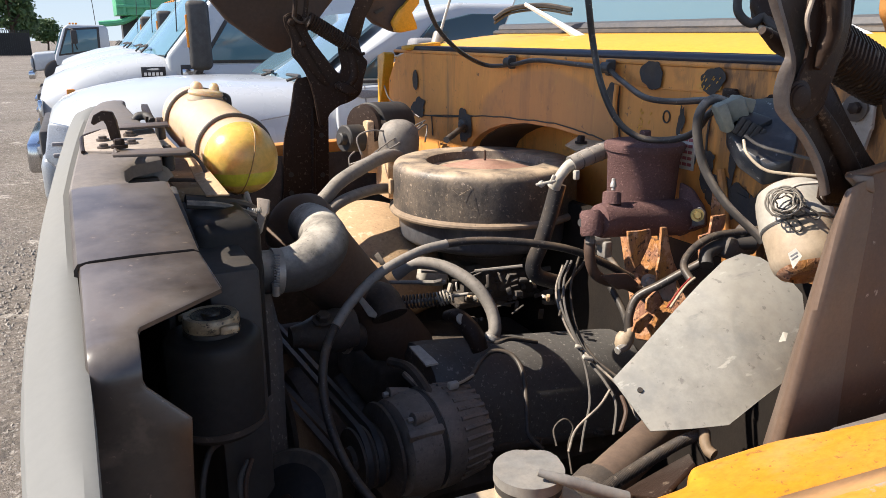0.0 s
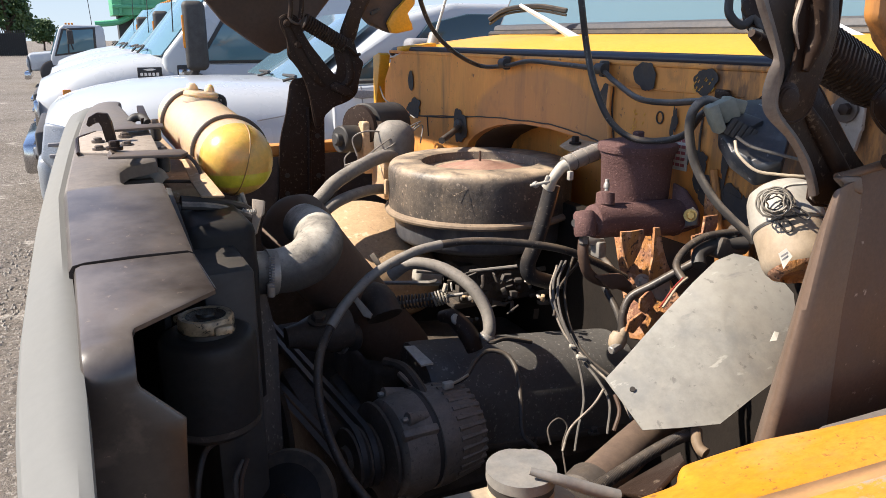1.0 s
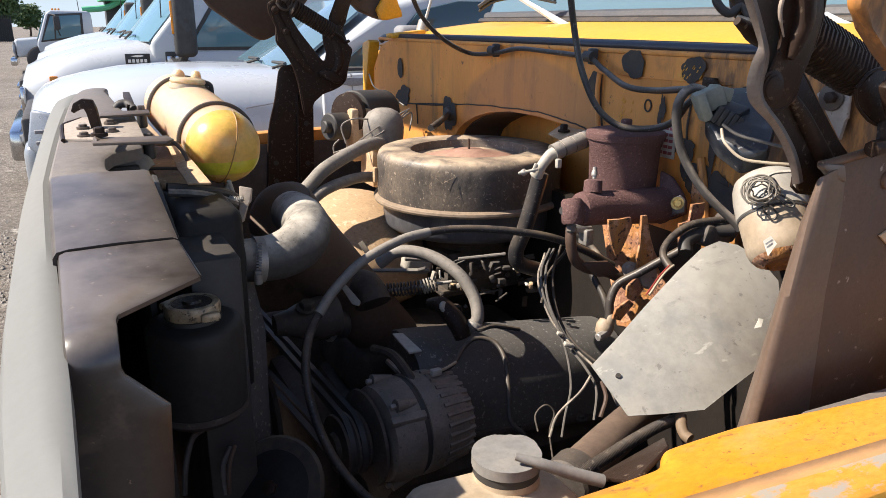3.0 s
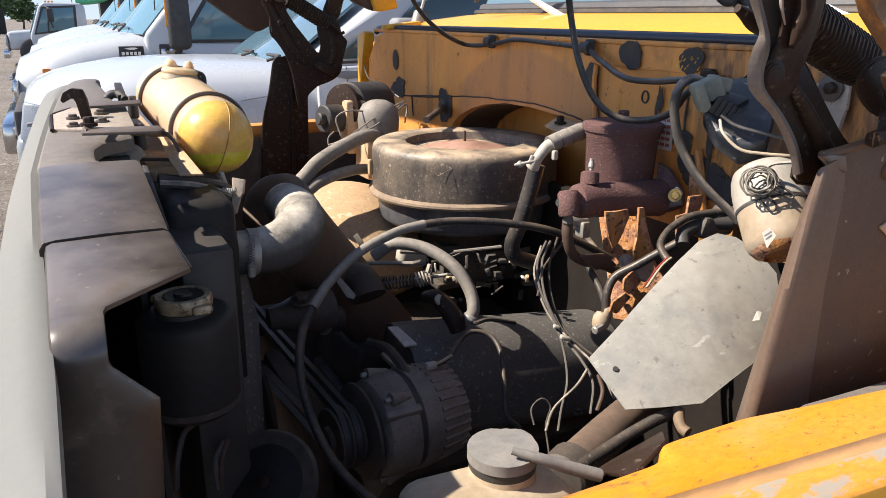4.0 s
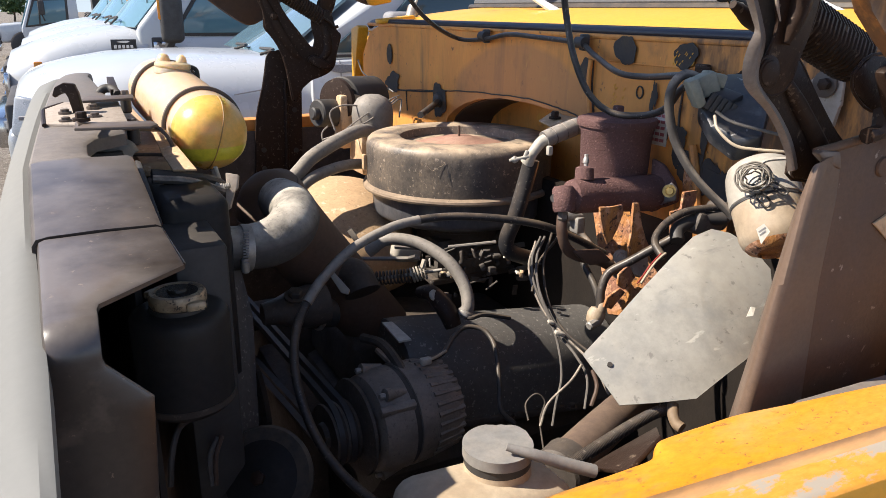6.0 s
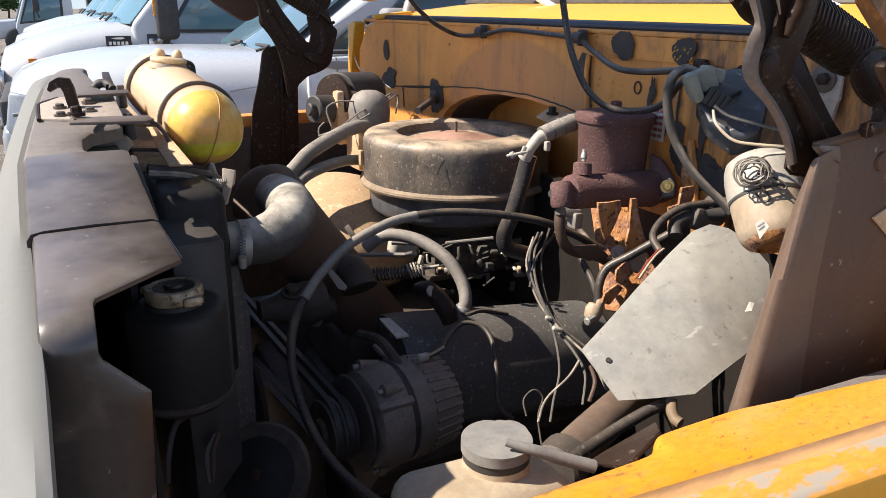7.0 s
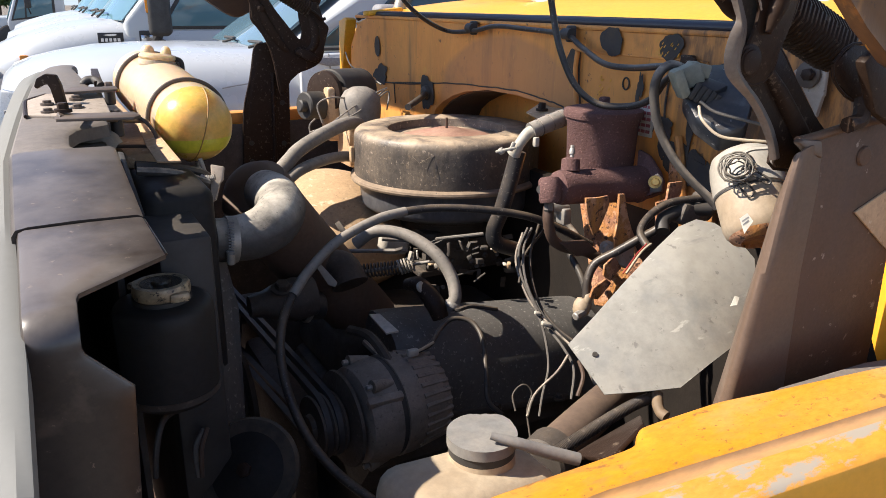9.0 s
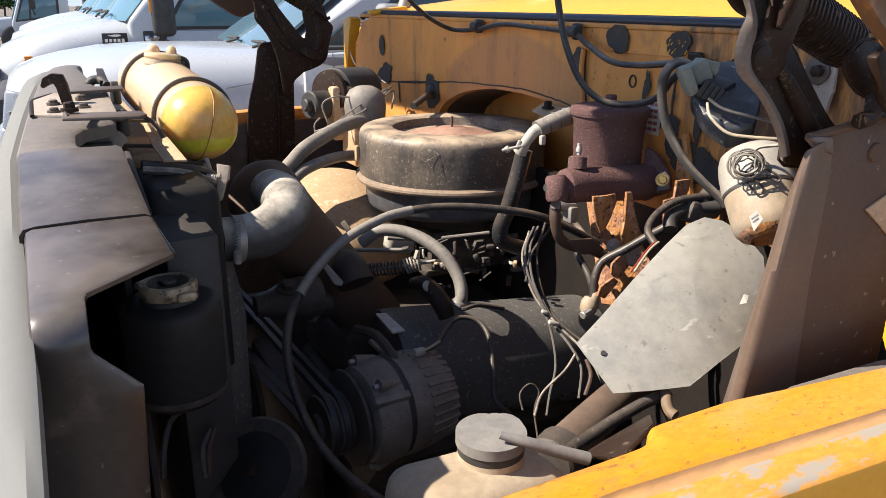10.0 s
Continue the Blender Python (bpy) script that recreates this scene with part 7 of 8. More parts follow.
def booster():
    """Rust-streaked bracket sheet below the master cylinder."""
    ob = thing("pedal_bracket", (0.7382, 0.794, 1.2759), "flaking orange rusted steel pedal bracket on the firewall", "bracket")
    part("back", slab([(0.7615, 0.9117, 1.4241), (0.9127, 0.8219, 1.4463), (0.8863, 0.7857, 1.366), (0.8272, 0.7717, 1.3054), (0.7536, 0.7736, 1.2717), (0.7253, 0.8107, 1.272)], 0.006, 0.002), M_RUST, ob, "rusted back plate")
    # plates follow the outlines of the sunlit areas on one rusted sheet
    part("plate", slab([(0.6226, 0.728, 1.475), (0.6416, 0.728, 1.473), (0.6606, 0.728, 1.474), (0.6637, 0.728, 1.462), (0.6558, 0.728, 1.444), (0.6493, 0.728, 1.43), (0.6405, 0.728, 1.421), (0.6313, 0.728, 1.439), (0.6248, 0.728, 1.459)], 0.004, 0.001), M_RUST, ob, "flaking orange plate shaped as a sunlit patch")
    part("plate", slab([(0.6791, 0.728, 1.474), (0.6891, 0.728, 1.473), (0.6964, 0.728, 1.442), (0.7068, 0.728, 1.421), (0.7205, 0.728, 1.4), (0.7109, 0.728, 1.393), (0.68, 0.728, 1.397), (0.6765, 0.728, 1.413), (0.6815, 0.728, 1.432)], 0.004, 0.001), M_RUST, ob, "flaking orange plate shaped as a sunlit patch")
    part("plate", slab([(0.7484, 0.708, 1.486), (0.7733, 0.708, 1.486), (0.7734, 0.708, 1.47), (0.7667, 0.708, 1.458), (0.7428, 0.708, 1.45), (0.7428, 0.708, 1.425), (0.7335, 0.708, 1.425), (0.729, 0.708, 1.461), (0.7483, 0.708, 1.462)], 0.004, 0.001), M_RUST, ob, "flaking orange plate shaped as a sunlit patch")
    part("plate", slab([(0.79, 0.7488, 1.512), (0.79, 0.7353, 1.507), (0.79, 0.7232, 1.479), (0.79, 0.7475, 1.471), (0.79, 0.7482, 1.492)], 0.004, 0.001), M_RUST, ob, "flaking orange plate shaped as a sunlit patch")
    part("plate", slab([(0.6227, 0.7, 1.358), (0.6438, 0.7, 1.368), (0.6532, 0.7, 1.36), (0.632, 0.7, 1.34), (0.6182, 0.7, 1.345)], 0.004, 0.001), M_RUST, ob, "flaking orange plate shaped as a sunlit patch")
    part("plate", slab([(0.6391, 0.7, 1.387), (0.6552, 0.7, 1.399), (0.6689, 0.7, 1.379), (0.6509, 0.7, 1.364), (0.6385, 0.7, 1.373)], 0.004, 0.001), M_RUST, ob, "flaking orange plate shaped as a sunlit patch")
    part("web", slab([(0.7176, 0.7717, 1.3906), (0.7454, 0.7618, 1.3843), (0.7409, 0.7524, 1.3663), (0.7232, 0.7455, 1.3541), (0.7121, 0.7522, 1.358)], 0.010, 0.003), M_LATCH, ob, "grey corroded web")
    part("spacer", block((0.7001, 0.7603, 1.3829), (0.022, 0.016, 0.022), 0.006, (0, 15, -20)), M_LATCH, ob)
    part("bolt", hexbolt((0.6874, 0.7512, 1.3893), (-0.4, -0.8, 0.2), 0.007, 0.009), M_LATCH, ob)


booster()
cable("brake_pipe", [(0.5964, 0.7709, 1.4562), (0.5933, 0.7663, 1.4372), (0.6013, 0.7659, 1.4122), (0.6259, 0.7711, 1.394), (0.6647, 0.7713, 1.3814), (0.6993, 0.7714, 1.3624)], 0.0075, M_BROWN, "rusty brown brake pipe from the master cylinder", "pipe", 12)
solo("pipe_nut", lathe((0.5946, 0.7678, 1.4619), (0.5926, 0.7655, 1.4517), [(0, 0.007), (0.010, 0.007), (0.012, 0.005)], 6), M_HOSE, "grey pipe nut under the master cylinder", "nut")
solo("pipe_bracket", slab([(0.6074, 0.7609, 1.4063), (0.6552, 0.7597, 1.403), (0.674, 0.7563, 1.3847), (0.6384, 0.7611, 1.3819)], 0.012, 0.003), M_BROWN, "brown flat stay by the brake pipe", "stay")
cable("brake_hose", [(0.6213, 0.7096, 1.3401), (0.6256, 0.715, 1.3633), (0.6379, 0.7161, 1.385), (0.658, 0.7004, 1.4028), (0.6798, 0.6843, 1.4217), (0.7009, 0.6684, 1.4402), (0.7066, 0.6599, 1.4584)], 0.0058, M_CABLE, "black brake hose bending down behind the heat shield", "hose", 12)
solo("hose_union", join(lathe((0.6249, 0.7102, 1.3474), (0.6202, 0.7073, 1.3314), [(0, 0.005), (0.003, 0.007), (0.012, 0.007), (0.016, 0.005)], 14), lathe((0.6231, 0.7139, 1.3382), (0.61, 0.7113, 1.3105), [(0, 0.004), (0.002, 0.010), (0.010, 0.0125), (0.020, 0.011), (0.026, 0.006), (0.027, 0)], 18)), M_CANTAN, "pale corroded hose union", "fitting")
solo("union_bolt", rod((0.5984, 0.7026, 1.3196), (0.6164, 0.7064, 1.3228), 0.006, 8), M_STEEL, "small bolt on the hose union", "bolt")
cable("hose", [(0.6813, 0.8254, 1.3587), (0.6801, 0.7954, 1.3357), (0.6665, 0.7619, 1.3192)], 0.005, M_RUBBER, "black hose behind the brake pipe", "hose", 10)
cable("fuel_line", [(0.6769, 0.8689, 1.415), (0.6986, 0.8503, 1.3902), (0.705, 0.8159, 1.3652), (0.7249, 0.7735, 1.3357)], 0.006, M_HOSE, "dark line across the pedal bracket", "pipe", 10)
solo("valve_block", join(block((0.6441, 0.8119, 1.4402), (0.030, 0.02, 0.012), 0.003, (0, 10, -20)), block((0.6498, 0.8052, 1.4278), (0.014, 0.02, 0.024), 0.003)), M_STEEL, "small steel fitting below the master cylinder", "fitting")

# ---- cables on the firewall
cable("cable", [(0.5725, 1.256, 1.8098), (0.5927, 1.2812, 1.7749), (0.6329, 1.3172, 1.7318), (0.6864, 1.336, 1.6915), (0.78, 1.3977, 1.6609), (0.78, 1.2898, 1.6645), (0.78, 1.2082, 1.6755), (0.78, 1.1074, 1.6735), (0.78, 0.9957, 1.668), (0.775, 0.9479, 1.6525), (0.734, 0.8426, 1.635), (0.7263, 0.7765, 1.6339), (0.6912, 0.681, 1.6438), (0.6888, 0.6472, 1.6431)], 0.0044, M_CABLE, "black cable clipped along the firewall", "cable", 10)
cable("cable", [(0.6282, 0.8579, 1.8094), (0.6274, 0.8443, 1.7659), (0.6389, 0.843, 1.7078), (0.642, 0.8248, 1.656), (0.6543, 0.8045, 1.6117), (0.6721, 0.7768, 1.5886), (0.695, 0.7421, 1.5877), (0.6937, 0.7008, 1.6014), (0.6825, 0.6682, 1.6269), (0.6832, 0.6493, 1.6412)], 0.0046, M_CABLE, "black cable hanging from the hood to the wiper motor", "cable", 10)
cable("heater_hose", [(0.685, 0.6375, 1.6434), (0.6678, 0.6476, 1.6485), (0.6531, 0.6506, 1.6358), (0.6538, 0.6533, 1.6091), (0.6636, 0.647, 1.5688), (0.6815, 0.6249, 1.5272), (0.7099, 0.5997, 1.492), (0.716, 0.5937, 1.4829)], [0.0055, 0.0056, 0.0056, 0.0056, 0.0054, 0.0052, 0.0052, 0.0052], M_HOSE, "thick black hose curving down the firewall", "hose", 14)
for q, n in ((((0.788, 1.3011, 1.6695)), 0), (((0.788, 0.9914, 1.6698)), 1)):
    ob = thing("cable_clip", q, "black plastic clip holding the cable", "clip", "cable clips")
    part("body", block(q, (0.014, 0.016, 0.026), 0.003, (0, 0, -20)), M_BLACK, ob)
    part("jaw", lathe(V(q) + Vector((-0.008, -0.012, 0)), V(q) + Vector((-0.008, 0.012, 0)), [(0, 0.009), (0.02, 0.009)], 14), M_BLACK, ob)


def wiper_motor():
    ob = thing("wiper_motor", (0.7369, 0.6325, 1.5627), "blue-black plastic wiper motor housing with ribs", "wiper motor")
    part("case", slab([(0.6895, 0.6408, 1.6245), (0.7318, 0.6474, 1.6368), (0.7665, 0.62, 1.6403), (0.7361, 0.5788, 1.6104), (0.6882, 0.546, 1.5802), (0.6768, 0.5701, 1.5658), (0.6689, 0.6032, 1.5843), (0.6753, 0.6297, 1.6046)], 0.03, 0.006), M_BLUEBLACK, ob)
    part("ridge", slab([(0.6778, 0.6228, 1.6229), (0.701, 0.6252, 1.6294), (0.7102, 0.595, 1.6216), (0.6928, 0.6007, 1.6129)], 0.022, 0.004), M_BLUEBLACK, ob)
    for k in range(5):
        part("rib", block(tuple(V((0.6689, 0.6062, 1.6225)).lerp(V((0.6881, 0.5929, 1.6102)), k / 4)), (0.006, 0.004, 0.020), 0.001, (0, 30, -26)), M_BLACK, ob)
    con = part("connector", block((0.6761, 0.6282, 1.6367), (0.034, 0.022, 0.026), 0.004, (0, -25, -26)), M_OLIVE, ob, "grey-green electrical connector")
    part("connector_lock", block((0.6602, 0.6222, 1.6303), (0.012, 0.022, 0.034), 0.003, (0, -25, -26)), M_OLIVE, con)
    part("connector_body", block((0.6888, 0.6244, 1.6443), (0.026, 0.02, 0.016), 0.003, (0, 12, -26)), M_OLIVE, con)
    part("wire", tube([(0.6537, 0.5839, 1.6095), (0.6472, 0.5714, 1.5967), (0.6534, 0.552, 1.5819), (0.6677, 0.5325, 1.579), (0.6882, 0.5108, 1.5786)], 0.0017, 8, 6), M_WIREWHITE, ob, "cream wire")
    part("wire", tube([(0.6555, 0.5846, 1.6143), (0.6609, 0.5673, 1.605), (0.6704, 0.5379, 1.5998), (0.69, 0.5146, 1.5934)], 0.0018, 8, 6), M_WIREGREY, ob)
    part("wire", tube([(0.6722, 0.5379, 1.5667), (0.6824, 0.5216, 1.5675), (0.6928, 0.5067, 1.5729)], 0.0017, 8, 4), M_WIREWHITE, ob, "cream wire")


wiper_motor()


def canister():
    a, b = V((0.6640, 0.5232, 1.5540)), V((0.6441, 0.4740, 1.4910))
    d = (b - a).normalized()
    ob = thing("canister", tuple(b), "cream painted cylindrical canister with rust and a torn label", "canister")
    r = 0.0365
    L = (b - a).length
    part("body", lathe(a, b, [(-0.012, 0), (-0.012, r * 0.7), (-0.008, r * 0.86), (0.0, r * 0.95), (0.012, r), (0.034, r * 1.02), (0.035, r * 0.99)], 44), M_CREAM, ob)
    part("lower_body", lathe(a, b, [(0.0345, r * 0.985), (0.039, r * 0.985), (L - 0.012, r * 0.96), (L - 0.004, r * 0.90), (L, r * 0.8)], 44), M_CANTAN, ob, "tan dirty lower half")
    part("bottom", lathe(a + d * (L - 0.004), b + d, [(0, r * 0.88), (0.005, r * 0.80), (0.010, r * 0.55), (0.006, r * 0.5), (0.006, 0)], 44), M_RUST, ob, "rusty bottom end")
    part("seam", lathe(a + d * 0.0355, b, [(0, r * 1.004), (0.002, r * 1.004)], 44), M_BLACK, ob)
    n = (V((0.5905, 0.46, 1.5252)) - V((0.6749, 0.5258, 1.4974))).normalized()
    lab = part("label", slab([(0.6032, 0.4697, 1.516), (0.6085, 0.4657, 1.522), (0.6111, 0.4595, 1.515), (0.6041, 0.4622, 1.502)], 0.0006), M_LABEL, ob, "torn pale paper label")
    part("print_bar", slab([(0.6039, 0.4673, 1.514), (0.6084, 0.4638, 1.519), (0.6085, 0.4631, 1.518), (0.6041, 0.4666, 1.513)], 0.0006), M_GREYINK, lab)
    part("print_bar", slab([(0.6041, 0.4657, 1.511), (0.6079, 0.4628, 1.516), (0.608, 0.4621, 1.515), (0.6043, 0.465, 1.51)], 0.0006), M_GREYINK, lab)
    # coiled thin wire hanging at its top
    rng = random.Random(2)
    c = V((0.6233, 0.4970, 1.5592))
    e1 = Vector((0.70, -0.71, 0.0))
    e2 = Vector((0.12, 0.10, 0.98)).normalized()
    for k in range(11):
        rr, q = rng.uniform(0.006, 0.0175), rng.random() * 6
        pts = [c + e1 * (rr * math.cos(t + q) + rng.uniform(-0.002, 0.002)) + e2 * (rr * rng.uniform(0.85, 1.1) * math.sin(t + q)) - n * -0.002 * k for t in np.linspace(0, 6.3, 12)]
        part("wire", tube([tuple(p) for p in pts], 0.0009, 6, 3), M_WIRETAN, ob, "coiled thin wire")
    part("wire", tube([(0.6161, 0.4915, 1.555), (0.6214, 0.4826, 1.548), (0.6251, 0.475, 1.54), (0.6219, 0.4768, 1.534), (0.6181, 0.4842, 1.541), (0.6165, 0.49, 1.552)], 0.0011, 6, 4), M_RUBBER, ob)
    part("wire", tube([(0.6206, 0.488, 1.561), (0.6274, 0.4769, 1.554), (0.6332, 0.4674, 1.548), (0.6357, 0.4654, 1.552), (0.63, 0.4751, 1.558), (0.6228, 0.4861, 1.564)], 0.0012, 6, 4), M_RUBBER, ob)
    part("wire", tube([(0.6202, 0.4958, 1.569), (0.6274, 0.4895, 1.578), (0.635, 0.4808, 1.581), (0.6444, 0.4689, 1.583)], 0.002, 6, 4), M_CREAM, ob)
    return ob


canister()


def heat_shield():
    """Bowed aluminium sheet hanging in front of the steering shaft."""
    pts = [(0.4696, 0.556, 1.3709), (0.5063, 0.5624, 1.3922), (0.5559, 0.5711, 1.4222), (0.6109, 0.5826, 1.4513), (0.6477, 0.588, 1.4697), (0.6754, 0.5878, 1.475), (0.6945, 0.577, 1.4705), (0.708, 0.5549, 1.4584),
           (0.7126, 0.5288, 1.4383), (0.699, 0.5119, 1.4191), (0.6715, 0.4949, 1.3969), (0.627, 0.4733, 1.3703), (0.5867, 0.467, 1.3617), (0.5451, 0.4648, 1.346), (0.508, 0.4815, 1.3417), (0.4736, 0.4976, 1.3395)]
    pts = [V(p) for p in pts]
    c = sum(pts, Vector()) / len(pts)
    n = Vector((0, 0, 0))
    for p, q in zip(pts, pts[1:] + pts[:1]):
        n += (p - c).cross(q - c)
    n.normalize()
    if n.z < 0:
        n = -n
    secs = []
    for s in (0.0, 0.15, 0.3, 0.45, 0.6, 0.72, 0.84, 0.93, 1.0):
        secs.append([c + (p - c) * s + n * (0.012 * (1 - s * s) + 0.0022 * s * noise.noise((c + (p - c) * s) * 26)) if s else c + n * 0.012 + (p - c) * 0.002 for p in pts])
    bm = loft(secs, closed=True)
    bm.faces.new(list(bm.verts)[:len(pts)])
    bmesh.ops.recalc_face_normals(bm, faces=bm.faces)
    bmesh.ops.solidify(bm, geom=list(bm.faces), thickness=0.0015)
    ob = thing("heat_shield", tuple(c - Vector((0, 0, 0.07))), "scuffed grey aluminium heat shield sheet with a cut corner", "heat shield")
    part("sheet", bm, M_SHIELD, ob)
    q = V((0.4856, 0.53, 1.3681))
    part("hole", lathe(q - n * 0.002, q + n, [(0, 0), (0.0, 0.0028), (0.0024, 0.0028), (0.0024, 0)], 14), M_BLACK, ob)
    part("chip", slab([(0.6301, 0.4871, 1.4105), (0.639, 0.4902, 1.4192), (0.6432, 0.4878, 1.4181), (0.6367, 0.4842, 1.4116)], 0.0012), M_LABEL, ob, "pale scrape")


heat_shield()
cable("steering_wire", [(0.6484, 0.6327, 1.4297), (0.6558, 0.6567, 1.4436), (0.6772, 0.6636, 1.4612), (0.7104, 0.663, 1.4737), (0.7549, 0.6539, 1.4767), (0.775, 0.6452, 1.4802)], 0.005, M_CABLE, "dusty black hose loop behind the heat shield", "hose", 12)
cable("hose", [(0.6887, 0.6513, 1.4406), (0.6993, 0.6617, 1.4529), (0.7299, 0.6611, 1.4613), (0.7629, 0.6454, 1.4627)], 0.009, M_BLACK, "second black hose behind the heat shield", "hose", 12)
cable("wire", [(0.596, 0.6172, 1.4104), (0.621, 0.6228, 1.4296), (0.64, 0.6279, 1.4382)], 0.0009, mat("red_wire", (0.35, 0.04, 0.03), 0.5, scale=30, bump=0.0), "thin red wire behind the heat shield", "wire")
cable("wire", [(0.5996, 0.6155, 1.4104), (0.6254, 0.6211, 1.4309), (0.6449, 0.6255, 1.4382)], 0.0015, M_WIREWHITE, "thin cream wire behind the heat shield", "wire")
solo("hose_junction", join(block((0.7435, 0.6633, 1.4529), (0.05, 0.03, 0.03), 0.008, (0, 20, 0)), block((0.7695, 0.665, 1.4616), (0.03, 0.03, 0.03), 0.006, (10, 30, 0))), M_IRON, "grimy iron junction behind the heat shield", "junction")


def steering_shaft():
    ob = thing("steering_shaft", (0.412, 0.4959, 1.2951), "dusty brown steering shaft tube running to the firewall", "steering shaft")
    part("tube", tube([(0.4091, 0.4963, 1.2919), (0.4828, 0.5299, 1.292), (0.5857, 0.5728, 1.2932), (0.7203, 0.6163, 1.3082)], 0.0215, 24, 3), M_STEERING, ob)
    part("joint", rod((0.3866, 0.4843, 1.2925), (0.4159, 0.4989, 1.2922), 0.026, 20), M_IRON, ob)


M_STEERING = mat("dusty_brown_tube", (0.11, 0.072, 0.052), 0.8, second=(0.075, 0.048, 0.034), amount=0.8, scale=18, fine=200, bump=0.2, dust=(0.18, 0.12, 0.082), dust_amount=0.7)
steering_shaft()
cable("corrugated_conduit", [(0.3771, 0.4533, 1.3257), (0.414, 0.4598, 1.3298), (0.459, 0.4725, 1.3294), (0.5059, 0.484, 1.3282), (0.5459, 0.4963, 1.3191)], 0.0062, M_CABLE, "corrugated black plastic conduit", "conduit", 10, 7, "", 90)
solo("shaft_boot", tube([(0.5295, 0.4802, 1.3343), (0.5216, 0.4707, 1.3287), (0.5201, 0.464, 1.3238), (0.521, 0.4573, 1.3222)], 0.0058, 12, 5), M_BROWNHOSE, "short tan hose end below the heat shield", "hose")


def washer_bottle():
    c = V((0.2862, 0.4308, 1.3878))
    up = Vector((0, 0, 1))
    ob = thing("washer_bottle", tuple(c - up * 0.12), "dusty cream fluid bottle with a grey push-on cap and tube", "bottle")
    R = 0.0285
    ring = []
    for k in range(64):
        q = 2 * math.pi * k / 64
        w = math.degrees(q) + 26
        rr = R * (1.0 - 0.10 * math.exp(-((w - 80) / 9) ** 2) + 0.13 * math.exp(-((w - 52) / 20) ** 2))
        ring.append((c.x + rr * math.cos(q), c.y + rr * math.sin(q), c.z - 0.003))
    cap = part("cap", slab(ring, 0.009, 0.0022, 3), M_CAPGREY, ob, "grey rubber cap with a thumb notch")
    part("cap_skirt", lathe(c - up * 0.015, c, [(0, R * 0.95), (0.0085, R * 0.96)], 48), M_RUBBER, cap, "black rubber skirt")
    part("nozzle", tube([(0.283, 0.4133, 1.3969), (0.3005, 0.4019, 1.3916), (0.322, 0.3941, 1.382), (0.3478, 0.3841, 1.3722)], [0.003, 0.0044, 0.0052, 0.0054], 14, 5), M_CAPGREY, cap)
    body = block(tuple(c + Vector((-0.020, -0.012, -0.062))), (0.14, 0.085, 0.085), 0.022, (0, 6, 4), 4)
    part("body", body, M_BOTTLE, ob)
    part("neck", lathe(c - up * 0.028, c, [(0, R * 0.98), (0.016, R * 0.94)], 40), M_BOTTLE, ob)


M_CAPGREY = mat("dusty_grey_rubber", (0.215, 0.205, 0.19), 0.7, second=(0.27, 0.24, 0.205), amount=0.8, scale=40, bump=0.1)
washer_bottle()
solo("apron_ledge", slab([(0.3582, 0.4037, 1.3589), (0.385, 0.4129, 1.356), (0.4344, 0.4063, 1.3743), (0.3884, 0.3579, 1.4061), (0.3489, 0.3495, 1.3922)], 0.004, 0.001), M_HINGE, "dusty brown sheet ledge inside the wing", "ledge")


# ---- heater and blower at the far end of the firewall
def blower():
    ob = thing("blower_motor", (0.6175, 1.6317, 1.427), "black blower motor with a round cover and thin wires", "blower motor")
    part("drum", rod((0.5931, 1.616, 1.5208), (0.6972, 1.679, 1.5144), 0.052, 32), M_BLACK, ob)
    part("cover", lathe((0.5742, 1.602, 1.5207), (0.6833, 1.6634, 1.5167), [(0, 0), (0.001, 0.03), (0.003, 0.048), (0.012, 0.05)], 32), M_HINGE, ob)
    part("end_motor", join(rod((0.5272, 1.5938, 1.4961), (0.5837, 1.6116, 1.4932), 0.031, 24), rod((0.5149, 1.5886, 1.4974), (0.5318, 1.5915, 1.4961), 0.014, 16)), M_BLACK, ob)
    part("box", block((0.6015, 1.5973, 1.4756), (0.05, 0.05, 0.12), 0.006), M_TAN, ob)


blower()


def fluid_can():
    a = V((0.6436, 1.5497, 1.4636))
    ob = thing("heater_valve", tuple(a), "dusty rounded metal can beside the blower motor", "can")
    part("can", lathe(a, a + Vector((0, 0, 1)), [(0, 0.045), (0.03, 0.047), (0.05, 0.044), (0.065, 0.034), (0.073, 0.018), (0.075, 0)], 32), M_GREYHOSE, ob)
    part("base", block(tuple(a - Vector((0, 0, 0.05))), (0.09, 0.08, 0.1), 0.01), M_TAN, ob)


fluid_can()
